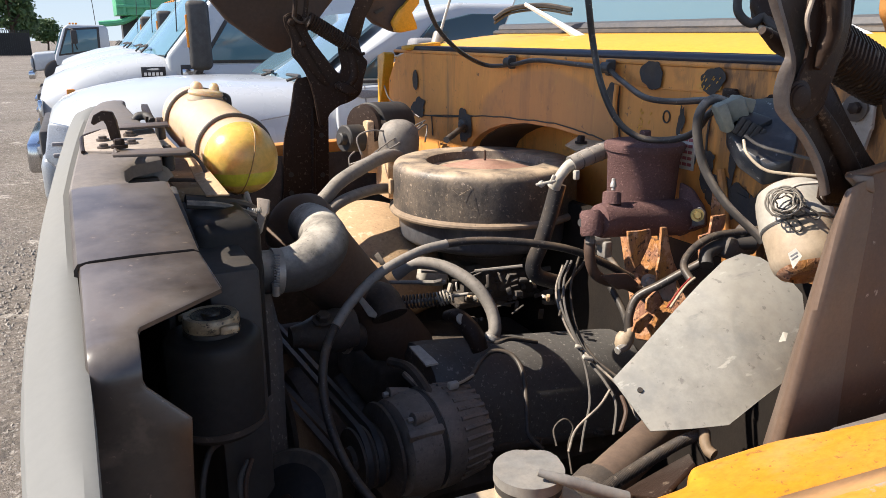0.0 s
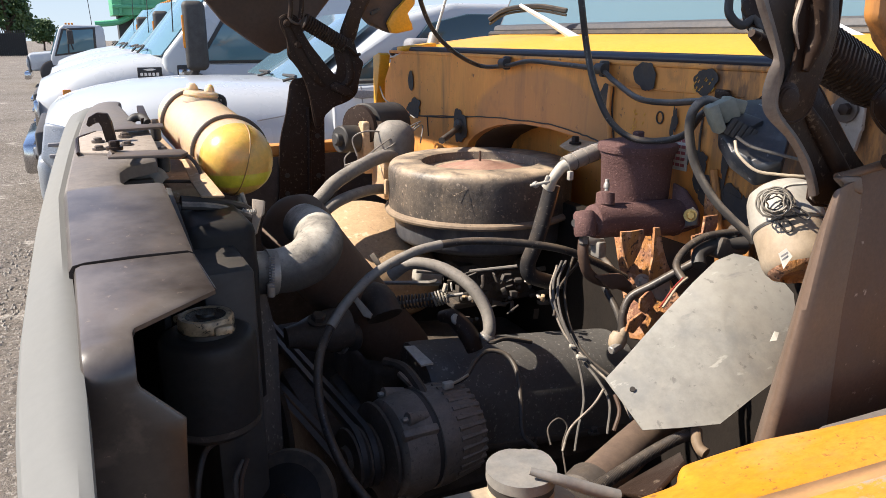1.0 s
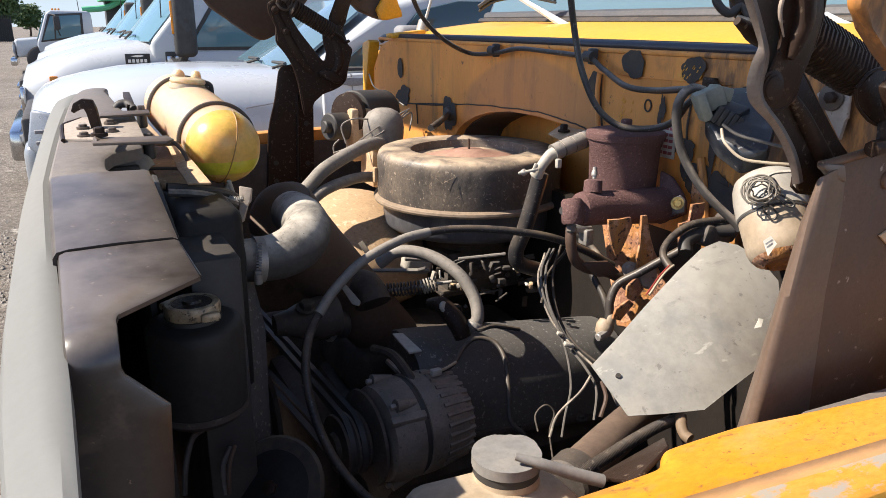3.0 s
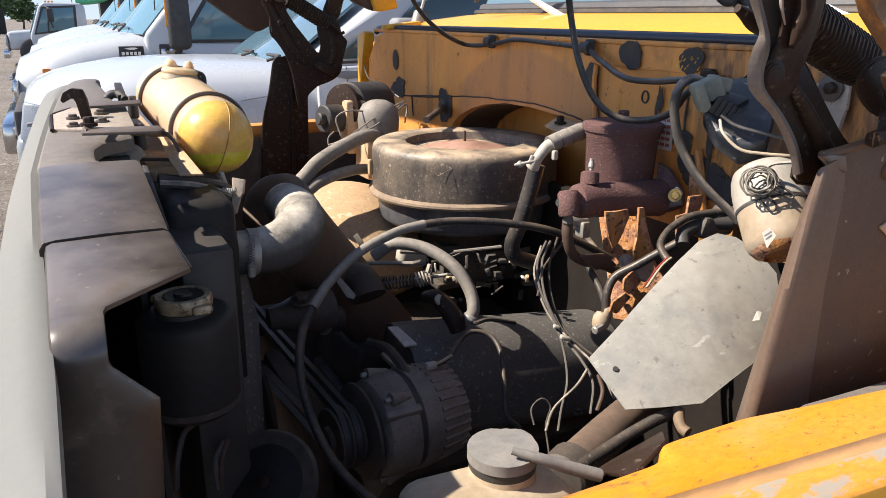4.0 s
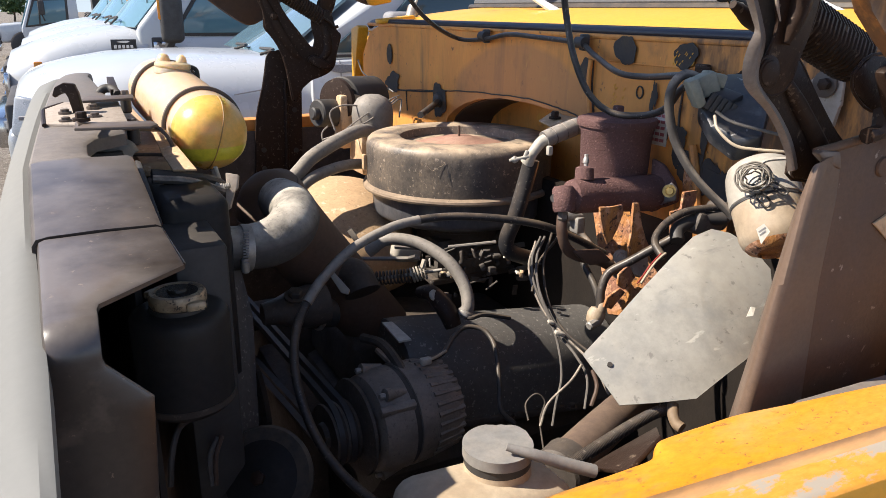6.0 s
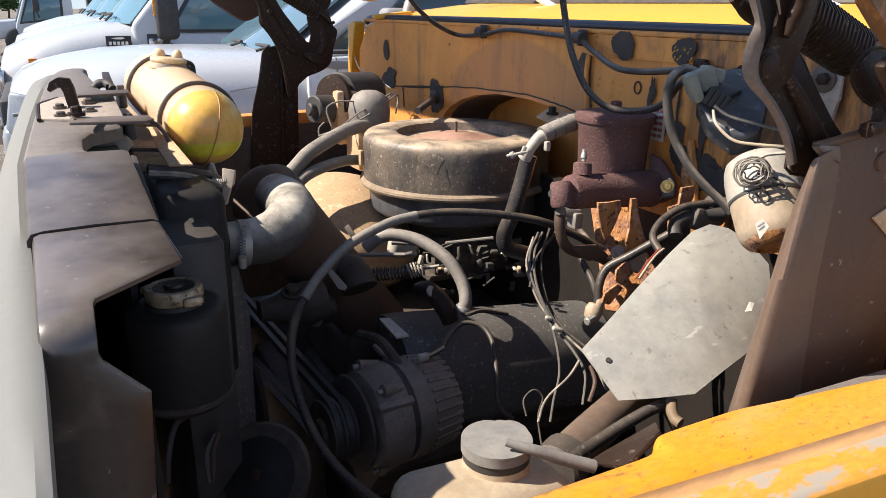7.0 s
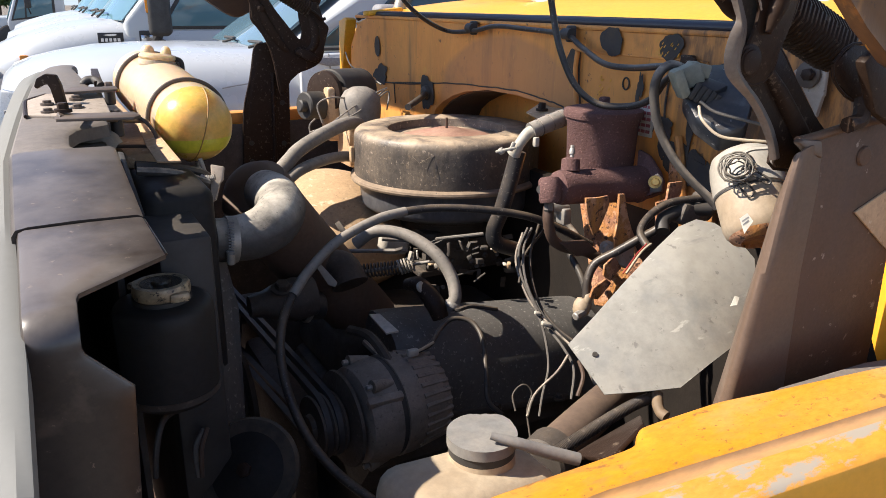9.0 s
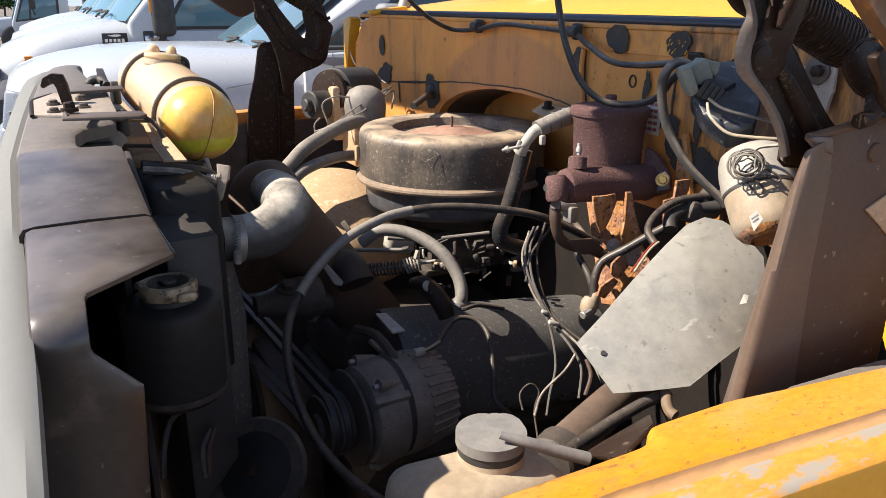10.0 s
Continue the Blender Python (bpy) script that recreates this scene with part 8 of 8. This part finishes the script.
for pts in ([(0.5459, 1.5288, 1.4667), (0.5415, 1.5426, 1.5027), (0.5659, 1.5357, 1.5182), (0.6047, 1.5392, 1.5157)], [(0.5567, 1.501, 1.4687), (0.6058, 1.5093, 1.4967), (0.6768, 1.5303, 1.5255), (0.7143, 1.5601, 1.5309)],
            [(0.5187, 1.5355, 1.4464), (0.5378, 1.5072, 1.4592), (0.5709, 1.4964, 1.4758), (0.6157, 1.5013, 1.4871), (0.7006, 1.5427, 1.5281)], [(0.6781, 1.5186, 1.4912), (0.6702, 1.5256, 1.501), (0.6947, 1.5424, 1.5182), (0.7178, 1.5552, 1.5208), (0.6999, 1.5294, 1.4859)],
            [(0.5197, 1.5319, 1.4368), (0.5205, 1.5393, 1.4608), (0.5336, 1.5376, 1.4751)], [(0.6772, 1.7171, 1.6022), (0.6856, 1.7027, 1.5703), (0.7144, 1.6827, 1.5517), (0.7284, 1.6231, 1.532)]):
    cable("wire", pts, 0.0018, M_GREYHOSE, "thin dusty grey wire at the blower motor", "wire", 6, 5, "blower wires")
solo("grommet_lead", join(lathe((0.796, 1.5186, 1.5207), V((0.796, 1.5186, 1.5207)) + Vector((-1, 0, 0)), [(0, 0.017), (0.008, 0.015), (0.012, 0.008)], 24), tube([(0.788, 1.5088, 1.5195), (0.7196, 1.4145, 1.5185), (0.6738, 1.3655, 1.5127)], 0.007, 10, 4)), M_RUBBER, "black rubber grommet with a cable through the firewall", "grommet")
solo("aerial", join(rod((0.8933, 1.8736, 1.6955), (0.9057, 1.8781, 1.728), 0.016, 16), rod((0.905, 1.8765, 1.7221), (0.9774, 1.9393, 1.8464), 0.004, 8)), M_STEEL, "aerial rod on the far wing", "aerial")
solo("cowl_hinge", block((0.8342, 1.8438, 1.6933), (0.10, 0.04, 0.012), 0.004, (0, -6, 0)), M_COWL, "yellow lip at the cowl's far end", "lip")


# ---- hood hinges and hood
def pressed(outline, thick, rim, bevel=0.002):
    """A pressed plate: a flat sheet whose edge is folded into a rounded rim."""
    return join(slab(outline, thick, bevel), tube([*outline, outline[0]], rim, 8, 3))


def far_hinge():
    ob = thing("hood_linkage", V((0.5479, 1.99, 1.2978)), "greasy steel hood linkage with coil spring on the far wing", "linkage", "hood hinges")
    part("post", pressed([(0.5261, 1.99, 1.594), (0.5346, 1.99, 1.607), (0.5487, 1.99, 1.609), (0.5706, 1.99, 1.61), (0.5894, 1.99, 1.577), (0.6125, 1.99, 1.523), (0.6126, 1.99, 1.452), (0.6071, 1.99, 1.296), (0.604, 1.99, 1.226), (0.4753, 1.99, 1.24), (0.4794, 1.99, 1.307), (0.4889, 1.99, 1.437), (0.5109, 1.99, 1.519)], 0.006, 0.0025), M_HINGE, ob)
    part("post_ridge", tube([(0.5715, 1.986, 1.5332), (0.5702, 1.986, 1.4579), (0.5625, 1.986, 1.2706)], 0.006, 8, 4), M_HINGE, ob)
    yoke = part("yoke", pressed([(0.5026, 1.965, 1.765), (0.5133, 1.965, 1.772), (0.5282, 1.965, 1.774), (0.5458, 1.965, 1.767), (0.5562, 1.965, 1.736), (0.5771, 1.965, 1.699), (0.6063, 1.965, 1.661), (0.6378, 1.965, 1.622), (0.6489, 1.965, 1.619), (0.6545, 1.965, 1.64), (0.6492, 1.965, 1.666), (0.647, 1.965, 1.69), (0.657, 1.965, 1.7), (0.6927, 1.965, 1.713), (0.7032, 1.965, 1.69), (0.7122, 1.965, 1.664), (0.7232, 1.965, 1.651), (0.7194, 1.965, 1.634), (0.7103, 1.965, 1.605), (0.7043, 1.965, 1.575), (0.6905, 1.965, 1.558), (0.6655, 1.965, 1.546), (0.6358, 1.965, 1.536), (0.6108, 1.965, 1.516), (0.5965, 1.965, 1.484), (0.5838, 1.965, 1.485), (0.5744, 1.965, 1.552), (0.5642, 1.965, 1.597), (0.5505, 1.965, 1.63), (0.5335, 1.965, 1.655), (0.5194, 1.965, 1.674), (0.5201, 1.965, 1.711), (0.5057, 1.965, 1.744)], 0.010, 0.0035), M_HINGE, ob)
    part("rib", tube([(0.5147, 1.968, 1.761), (0.5382, 1.968, 1.705), (0.5631, 1.968, 1.653), (0.5932, 1.968, 1.609), (0.6126, 1.968, 1.591)], [0.010, 0.014, 0.016, 0.014, 0.010], 10, 5), M_HINGE, yoke)
    part("rib", tube([(0.670, 1.968, 1.684), (0.6855, 1.968, 1.649), (0.6839, 1.968, 1.607), (0.6475, 1.968, 1.578)], [0.010, 0.015, 0.015, 0.010], 10, 5), M_HINGE, yoke)
    part("lug", slab([(0.6238, 1.945, 1.595), (0.6368, 1.945, 1.602), (0.662, 1.945, 1.593), (0.6904, 1.945, 1.572), (0.6803, 1.945, 1.56), (0.6547, 1.945, 1.569), (0.6264, 1.945, 1.582)], 0.012, 0.004), M_HINGE, yoke)
    part("upper_link", pressed([(0.6924, 1.975, 1.786), (0.7061, 1.975, 1.813), (0.7204, 1.975, 1.856), (0.7658, 1.975, 1.857), (0.7515, 1.975, 1.813), (0.7257, 1.975, 1.769), (0.7025, 1.975, 1.707), (0.6657, 1.975, 1.716)], 0.008, 0.003), M_HINGE, ob)
    coil_spring(ob, "spring", (0.5607, 1.945, 1.759), (0.6691, 1.945, 1.696), 0.0185, 0.0036, 17, M_HINGE)
    part("spring_core", rod((0.5607, 1.945, 1.759), (0.6691, 1.945, 1.696), 0.0165, 16), M_IRON, ob)
    part("spring_hook", tube([(0.669, 1.945, 1.696), (0.690, 1.948, 1.684), (0.704, 1.955, 1.672), (0.716, 1.957, 1.674)], 0.0045, 8, 4), M_HINGE, ob)
    part("stay", join(tube([(0.533, 1.955, 1.88), (0.531, 1.955, 1.80), (0.526, 1.955, 1.765)], 0.007, 8, 3), tube([(0.563, 1.955, 1.88), (0.560, 1.955, 1.80), (0.553, 1.955, 1.765)], 0.007, 8, 3)), M_HINGE, ob)
    part("stay_ring", tube([(0.522, 1.952, 1.770), (0.530, 1.950, 1.757), (0.546, 1.950, 1.752), (0.557, 1.952, 1.762), (0.555, 1.955, 1.778)], 0.0035, 8, 4), M_STRAP, ob)
    for q in ((0.657, 1.958, 1.5828), (0.5182, 1.958, 1.7529), (0.5437, 1.958, 1.6993)):
        part("rivet", lathe(q, V(q) + Vector((0, -1, 0)), [(0, 0.010), (0.006, 0.010), (0.009, 0.006), (0.009, 0)], 16), M_HINGE, ob)
    for q in ((0.5018, 1.984, 1.3513), (0.5916, 1.984, 1.344), (0.5000, 1.984, 1.300), (0.5930, 1.984, 1.455)):
        part("bolt_hole", lathe(q, V(q) + Vector((0, -1, 0)), [(0, 0.007), (0.0015, 0.007), (0.0015, 0)], 14), M_BLACK, ob)


far_hinge()

# pale tone mixes worn steel with the sunlight on the fold
M_FOLD = mat("worn_lit_hinge_edge", (0.15, 0.118, 0.096), 0.55, second=(0.24, 0.20, 0.165), amount=0.9, scale=16, third=(0.045, 0.032, 0.025), third_cut=0.64, fine=220, bump=0.2)


def near_hinge():
    ob = thing("hood_linkage", V((0.4992, 0.37, 1.614)), "greasy steel hood linkage with coil spring on the near wing", "linkage", "hood hinges")
    left = spline([(0.4528, 0.399, 1.754), (0.4567, 0.399, 1.745), (0.467, 0.399, 1.729), (0.4776, 0.399, 1.713), (0.4815, 0.399, 1.705), (0.4765, 0.399, 1.693), (0.4739, 0.399, 1.68), (0.4768, 0.399, 1.668), (0.4843, 0.399, 1.66), (0.4943, 0.399, 1.653), (0.5055, 0.399, 1.645), (0.5182, 0.399, 1.633), (0.5286, 0.399, 1.62), (0.5375, 0.399, 1.607), (0.543, 0.399, 1.593)], 4)
    right = spline([(0.455, 0.396, 1.754), (0.459, 0.396, 1.745), (0.4687, 0.396, 1.729), (0.4776, 0.396, 1.713), (0.4825, 0.396, 1.703), (0.4832, 0.396, 1.693), (0.4815, 0.396, 1.682), (0.4833, 0.396, 1.67), (0.4898, 0.396, 1.661), (0.4974, 0.396, 1.654), (0.5073, 0.396, 1.646), (0.5194, 0.396, 1.634), (0.5298, 0.396, 1.622), (0.5387, 0.396, 1.608), (0.5452, 0.396, 1.594)], 4)
    fold = [[a + Vector((0.020, 0.012, 0)), a + Vector((0.005, 0.003, 0)), a, a.lerp(b, 0.5) + Vector((0, -0.0008, 0)), b, b + Vector((0.004, 0.002, -0.001)), b + Vector((0.016, 0.009, -0.002))] for a, b in zip(left, right)]
    part("front_flange", loft(fold, thick=0.0010), M_FOLD, ob, "worn folded edge with sunlight in its colour")
    part("web", slab([(0.4751, 0.415, 1.756), (0.4918, 0.415, 1.73), (0.504, 0.415, 1.704), (0.5055, 0.415, 1.683), (0.5088, 0.415, 1.665), (0.523, 0.415, 1.649), (0.5439, 0.415, 1.645), (0.5528, 0.415, 1.668), (0.5447, 0.415, 1.722), (0.5305, 0.415, 1.757)], 0.004, 0.001), M_IRON, ob)
    up = part("upper_arm", pressed([(0.5071, 0.405, 1.756), (0.505, 0.405, 1.736), (0.5079, 0.405, 1.721), (0.5119, 0.405, 1.711), (0.5096, 0.405, 1.7), (0.5028, 0.405, 1.683), (0.4989, 0.405, 1.671), (0.5035, 0.405, 1.659), (0.5161, 0.405, 1.655), (0.5284, 0.405, 1.658), (0.5372, 0.405, 1.667), (0.5406, 0.405, 1.682), (0.5442, 0.405, 1.693), (0.5505, 0.405, 1.704), (0.5545, 0.405, 1.719), (0.5554, 0.405, 1.73), (0.5504, 0.405, 1.757)], 0.003, 0.0014), M_HINGE, ob)
    part("rib", tube([(0.5243, 0.401, 1.756), (0.5285, 0.401, 1.726), (0.5238, 0.401, 1.709), (0.5196, 0.401, 1.695)], [0.009, 0.009, 0.007, 0.003], 10, 5), M_HINGE, up)
    part("bright_edge", tube([(0.5046, 0.400, 1.756), (0.5029, 0.400, 1.746), (0.4997, 0.400, 1.734), (0.5019, 0.400, 1.724), (0.5079, 0.400, 1.712)], [0.0016, 0.0018, 0.0018, 0.0014, 0.0006], 8, 4), M_LATCH, up, "pale edge line")
    low = part("lower_arm", pressed([(0.5075, 0.412, 1.67), (0.5109, 0.412, 1.659), (0.5216, 0.412, 1.644), (0.5361, 0.412, 1.631), (0.5488, 0.412, 1.616), (0.558, 0.412, 1.602), (0.5659, 0.412, 1.581), (0.6527, 0.412, 1.573), (0.6391, 0.412, 1.595), (0.6273, 0.412, 1.608), (0.609, 0.412, 1.623), (0.5759, 0.412, 1.656), (0.5513, 0.412, 1.682), (0.5324, 0.412, 1.682)], 0.003, 0.0014), M_HINGE, ob)
    part("rib", tube([(0.5328, 0.409, 1.669), (0.5554, 0.409, 1.646), (0.5849, 0.409, 1.615), (0.6047, 0.409, 1.594)], [0.004, 0.007, 0.008, 0.008], 10, 5), M_HINGE, low)
    p = V((0.5056, 0.403, 1.673))
    part("pivot", lathe(p, p + Vector((0, -1, 0)), [(0, 0.0115), (0.0015, 0.0115), (0.002, 0.0100), (0.003, 0.0095), (0.0035, 0.008), (0.0032, 0)], 32), M_HINGE, ob)
    part("washer", lathe(p + Vector((0, 0.002, 0)), p + Vector((0, -1, 0)), [(0, 0.0140), (0.002, 0.0140), (0.0025, 0.013), (0.0025, 0.010)], 32), M_HINGE, ob)
    a, b = (0.548, 0.44, 1.724), (0.662, 0.44, 1.679)
    coil_spring(ob, "spring", a, b, 0.0208, 0.0030, 21, M_HINGE)
    part("spring_core", rod(a, b, 0.0192, 24), M_IRON, ob)
    part("spring_end", tube([(0.4995, 0.44, 1.724), (0.51, 0.44, 1.719), (0.5222, 0.44, 1.713), (0.5492, 0.44, 1.705)], [0.0035, 0.0055, 0.0075, 0.009], 16, 4), M_HINGE, ob)
    part("spring_seat", pressed([(0.5832, 0.385, 1.671), (0.5889, 0.385, 1.657), (0.617, 0.385, 1.64), (0.6544, 0.385, 1.643), (0.6506, 0.385, 1.681), (0.6041, 0.385, 1.686)], 0.003, 0.0014), M_HINGE, ob)
    part("foot_link", tube([(0.6165, 0.375, 1.642), (0.6091, 0.37, 1.6263), (0.5937, 0.37, 1.6227)], 0.007, 8, 4), M_HINGE, ob)
    part("link", slab([(0.5856, 0.365, 1.6738), (0.602, 0.365, 1.6864), (0.6512, 0.365, 1.6348), (0.6496, 0.365, 1.6157), (0.6131, 0.365, 1.6323)], 0.010, 0.003), M_HINGE, ob)


near_hinge()
# grey boot and wires above the near hinge
cable("boot_wire", [(0.6614, 0.6202, 1.7693), (0.6573, 0.6146, 1.7457), (0.6678, 0.6053, 1.7327), (0.682, 0.6006, 1.7398), (0.6801, 0.5873, 1.7313), (0.6843, 0.5706, 1.722)], 0.0048, M_RUBBER, "black cables looping behind the hinge", "cable", 10)
cable("boot_wire", [(0.6938, 0.628, 1.7706), (0.6922, 0.619, 1.7403), (0.6996, 0.6111, 1.7269), (0.6975, 0.5904, 1.7315)], 0.006, M_RUBBER, "black cables looping behind the hinge", "cable", 10)
cable("wire", [(0.6766, 0.5995, 1.7279), (0.6771, 0.5868, 1.7255), (0.6843, 0.5848, 1.7302)], 0.0035, M_WIREWHITE, "white wire end behind the hinge", "wire", 8)
solo("lamp_socket", rod((0.7002, 0.621, 1.7584), (0.6945, 0.5926, 1.7339), 0.016, 20), M_HINGE, "black lamp socket behind the hinge", "socket")
sb = thing("stay_bracket", (0.79, 0.5474, 1.6205), "grey steel bracket with a round bolt behind the hinge", "bracket")
part("plate", slab([(0.788, 0.5708, 1.644), (0.788, 0.5599, 1.651), (0.788, 0.5314, 1.655), (0.788, 0.5287, 1.65), (0.788, 0.5273, 1.62), (0.788, 0.5303, 1.618), (0.788, 0.5325, 1.595), (0.788, 0.5602, 1.632)], 0.005, 0.001), M_LATCH, sb)
part("washer", lathe((0.784, 0.5485, 1.6419), V((0.784, 0.5485, 1.6419)) + Vector((-1, 0, 0)), [(0, 0.0150), (0.003, 0.0150), (0.004, 0.012), (0.004, 0)], 28), M_STRAP, sb)
part("nut", lathe((0.777, 0.5435, 1.6426), V((0.777, 0.5435, 1.6426)) + Vector((-1, 0, 0)), [(0, 0.007), (0.006, 0.007), (0.007, 0.005), (0.007, 0)], 6), M_HINGE, sb)


def hinge_post():
    """Folded steel post on the near wing that carries the hinge."""
    ob = thing("hinge_post", V((0.5544, 0.38, 1.377)), "brown painted folded steel hinge post with wear along its edge", "post")
    face = [(0.5673, 0.38, 1.6124), (0.6099, 0.38, 1.6182), (0.6624, 0.38, 1.6216), (0.7062, 0.38, 1.6121), (0.7047, 0.38, 1.4933), (0.7092, 0.38, 1.4063), (0.709, 0.38, 1.3654), (0.5716, 0.38, 1.3785)]
    part("face", slab(face, 0.003, 0.001), M_POST, ob)
    rows = (((0.5768, 0.38, 1.6036), (0.5643, 0.377, 1.608), (0.5493, 0.374, 1.6069), (0.5466, 0.377, 1.6001), (0.5561, 0.386, 1.5901), (0.5744, 0.4, 1.5818)),
            ((0.5796, 0.38, 1.5706), (0.5588, 0.377, 1.5735), (0.5435, 0.374, 1.5739), (0.5386, 0.377, 1.57), (0.5464, 0.386, 1.5622), (0.5636, 0.4, 1.5529)),
            ((0.5765, 0.38, 1.4946), (0.5504, 0.377, 1.501), (0.5345, 0.375, 1.5033), (0.5274, 0.378, 1.5015), (0.5315, 0.386, 1.495), (0.5479, 0.4, 1.4843)),
            ((0.5814, 0.38, 1.3628), (0.5442, 0.377, 1.3686), (0.5202, 0.376, 1.3723), (0.5039, 0.378, 1.3724), (0.5026, 0.386, 1.3661), (0.516, 0.4, 1.3524)))
    part("flange", loft([spline(r, 4) for r in rows], thick=0.0025), M_BROWNLIT, ob, "worn rounded edge fold")
    # tan plate stands in for the patch of sun on the face
    part("patch", slab([(0.6366, 0.377, 1.5413), (0.6789, 0.377, 1.5568), (0.7022, 0.377, 1.5644), (0.7006, 0.377, 1.4965), (0.6931, 0.377, 1.5005)], 0.002, 0.0006), M_TAN, ob, "tan plate in the outline of a sunlit patch")
    part("ear", slab([(0.5425, 0.378, 1.6114), (0.5474, 0.378, 1.6137), (0.5706, 0.378, 1.611), (0.5762, 0.378, 1.5955), (0.5559, 0.378, 1.602)], 0.008, 0.002), M_BROWNLIT, ob)
    part("top_fold", tube([(0.5478, 0.38, 1.6115), (0.5671, 0.38, 1.6133), (0.6097, 0.38, 1.6187), (0.6639, 0.38, 1.622), (0.7277, 0.38, 1.6112)], 0.004, 10, 4), M_POST, ob)
    p = V((0.6364, 0.378, 1.5921))
    part("dimple", lathe(p, p + Vector((0, -1, 0)), [(0, 0.009), (0.002, 0.008), (0.0025, 0.006), (0.001, 0.0)], 24), M_POST, ob)


# worn, lighter copy of the post's brown, for the fold's sunlit side
M_BROWNLIT = mat("worn_lit_brown_paint", (0.145, 0.094, 0.064), 0.5, second=(0.115, 0.074, 0.05), amount=0.8, scale=12, third=(0.32, 0.25, 0.19), third_cut=0.70, fine=220, bump=0.15)
hinge_post()


def hood():
    """Opened hood: its panel slopes up over the bay, its side skirts come down to the hinges."""
    ob = thing("hood", (0.9, CY, 1.75), "yellow hood standing open with a brown underside", "hood")
    rise = lambda x: 1.90 + 0.695 * (0.62 - x)
    edge = [(0.62, 0.28), (0.62, 2.10), (0.35, 2.11), (0.00, 2.10), (0.03, 1.55), (-0.005, 0.75), (-0.04, 0.28)]
    part("panel", slab([(x, y, rise(x)) for x, y in edge], 0.03, 0.01), M_HOODUNDER, ob)
    part("skin", slab([(x, y, rise(x) + 0.022) for x, y in edge], 0.006, 0.002), M_COWL, ob, "bright yellow outer skin")
    part("far_skirt", slab([(0.3064, 2.08, 1.864), (0.3368, 2.08, 1.81), (0.3758, 2.08, 1.758), (0.432, 2.08, 1.718), (0.4757, 2.08, 1.688), (0.5012, 2.08, 1.674), (0.5216, 2.08, 1.676), (0.5413, 2.08, 1.688), (0.5714, 2.08, 1.713), (0.6222, 2.08, 1.761), (0.6773, 2.08, 1.824), (0.6926, 2.08, 1.90), (0.30, 2.08, 2.06)], 0.03, 0.008), M_HOODUNDER, ob)
    part("far_corner", slab([(0.6793, 2.04, 1.90), (0.7416, 2.04, 1.783), (0.7744, 2.04, 1.753), (0.8222, 2.04, 1.735), (0.843, 2.04, 1.728), (0.8461, 2.04, 1.756), (0.8642, 2.04, 1.79), (0.9068, 2.04, 1.819), (0.9447, 2.04, 1.90)], 0.03, 0.006), M_HOODUNDER, ob)
    part("corner_edge", slab([(0.818, 2.012, 1.756), (0.8296, 2.012, 1.73), (0.8452, 2.012, 1.728), (0.8965, 2.012, 1.738), (0.8931, 2.012, 1.756), (0.8741, 2.012, 1.784), (0.9025, 2.012, 1.806), (0.9102, 2.012, 1.90), (0.8781, 2.012, 1.818), (0.8394, 2.012, 1.79)], 0.02, 0.004), M_COWL, ob, "yellow folded corner")
    # unseen tab, outlined so its shadow darkens the master cylinder's right half
    part("shadow_tab", slab([(x, y, rise(x) - 0.012) for x, y in ((0.03, 1.03), (-0.12, 1.043), (-0.17, 1.07), (-0.235, 1.108), (-0.24, 1.133), (-0.135, 1.099), (0.03, 1.06))], 0.008, 0.002), M_HINGE, ob)
    part("slot", slab([(0.775, 2.020, 1.777), (0.79, 2.020, 1.783), (0.803, 2.020, 1.792), (0.800, 2.020, 1.797), (0.786, 2.020, 1.790), (0.772, 2.020, 1.785)], 0.006), M_BLACK, ob)
    part("near_skirt", slab([(0.4562, 0.3, 1.719), (0.4781, 0.3, 1.7022), (0.5141, 0.3, 1.6795), (0.5701, 0.3, 1.6551), (0.6023, 0.3, 1.6817), (0.5448, 0.3, 1.8205), (0.4354, 0.3, 1.8094), (0.4418, 0.3, 1.7318)], 0.012, 0.004), M_FIREWALL, ob)


M_HOODUNDER = mat("brown_hood_underside", (0.060, 0.036, 0.026), 0.6, second=(0.09, 0.055, 0.038), amount=0.7, scale=8, bump=0.1)
hood()
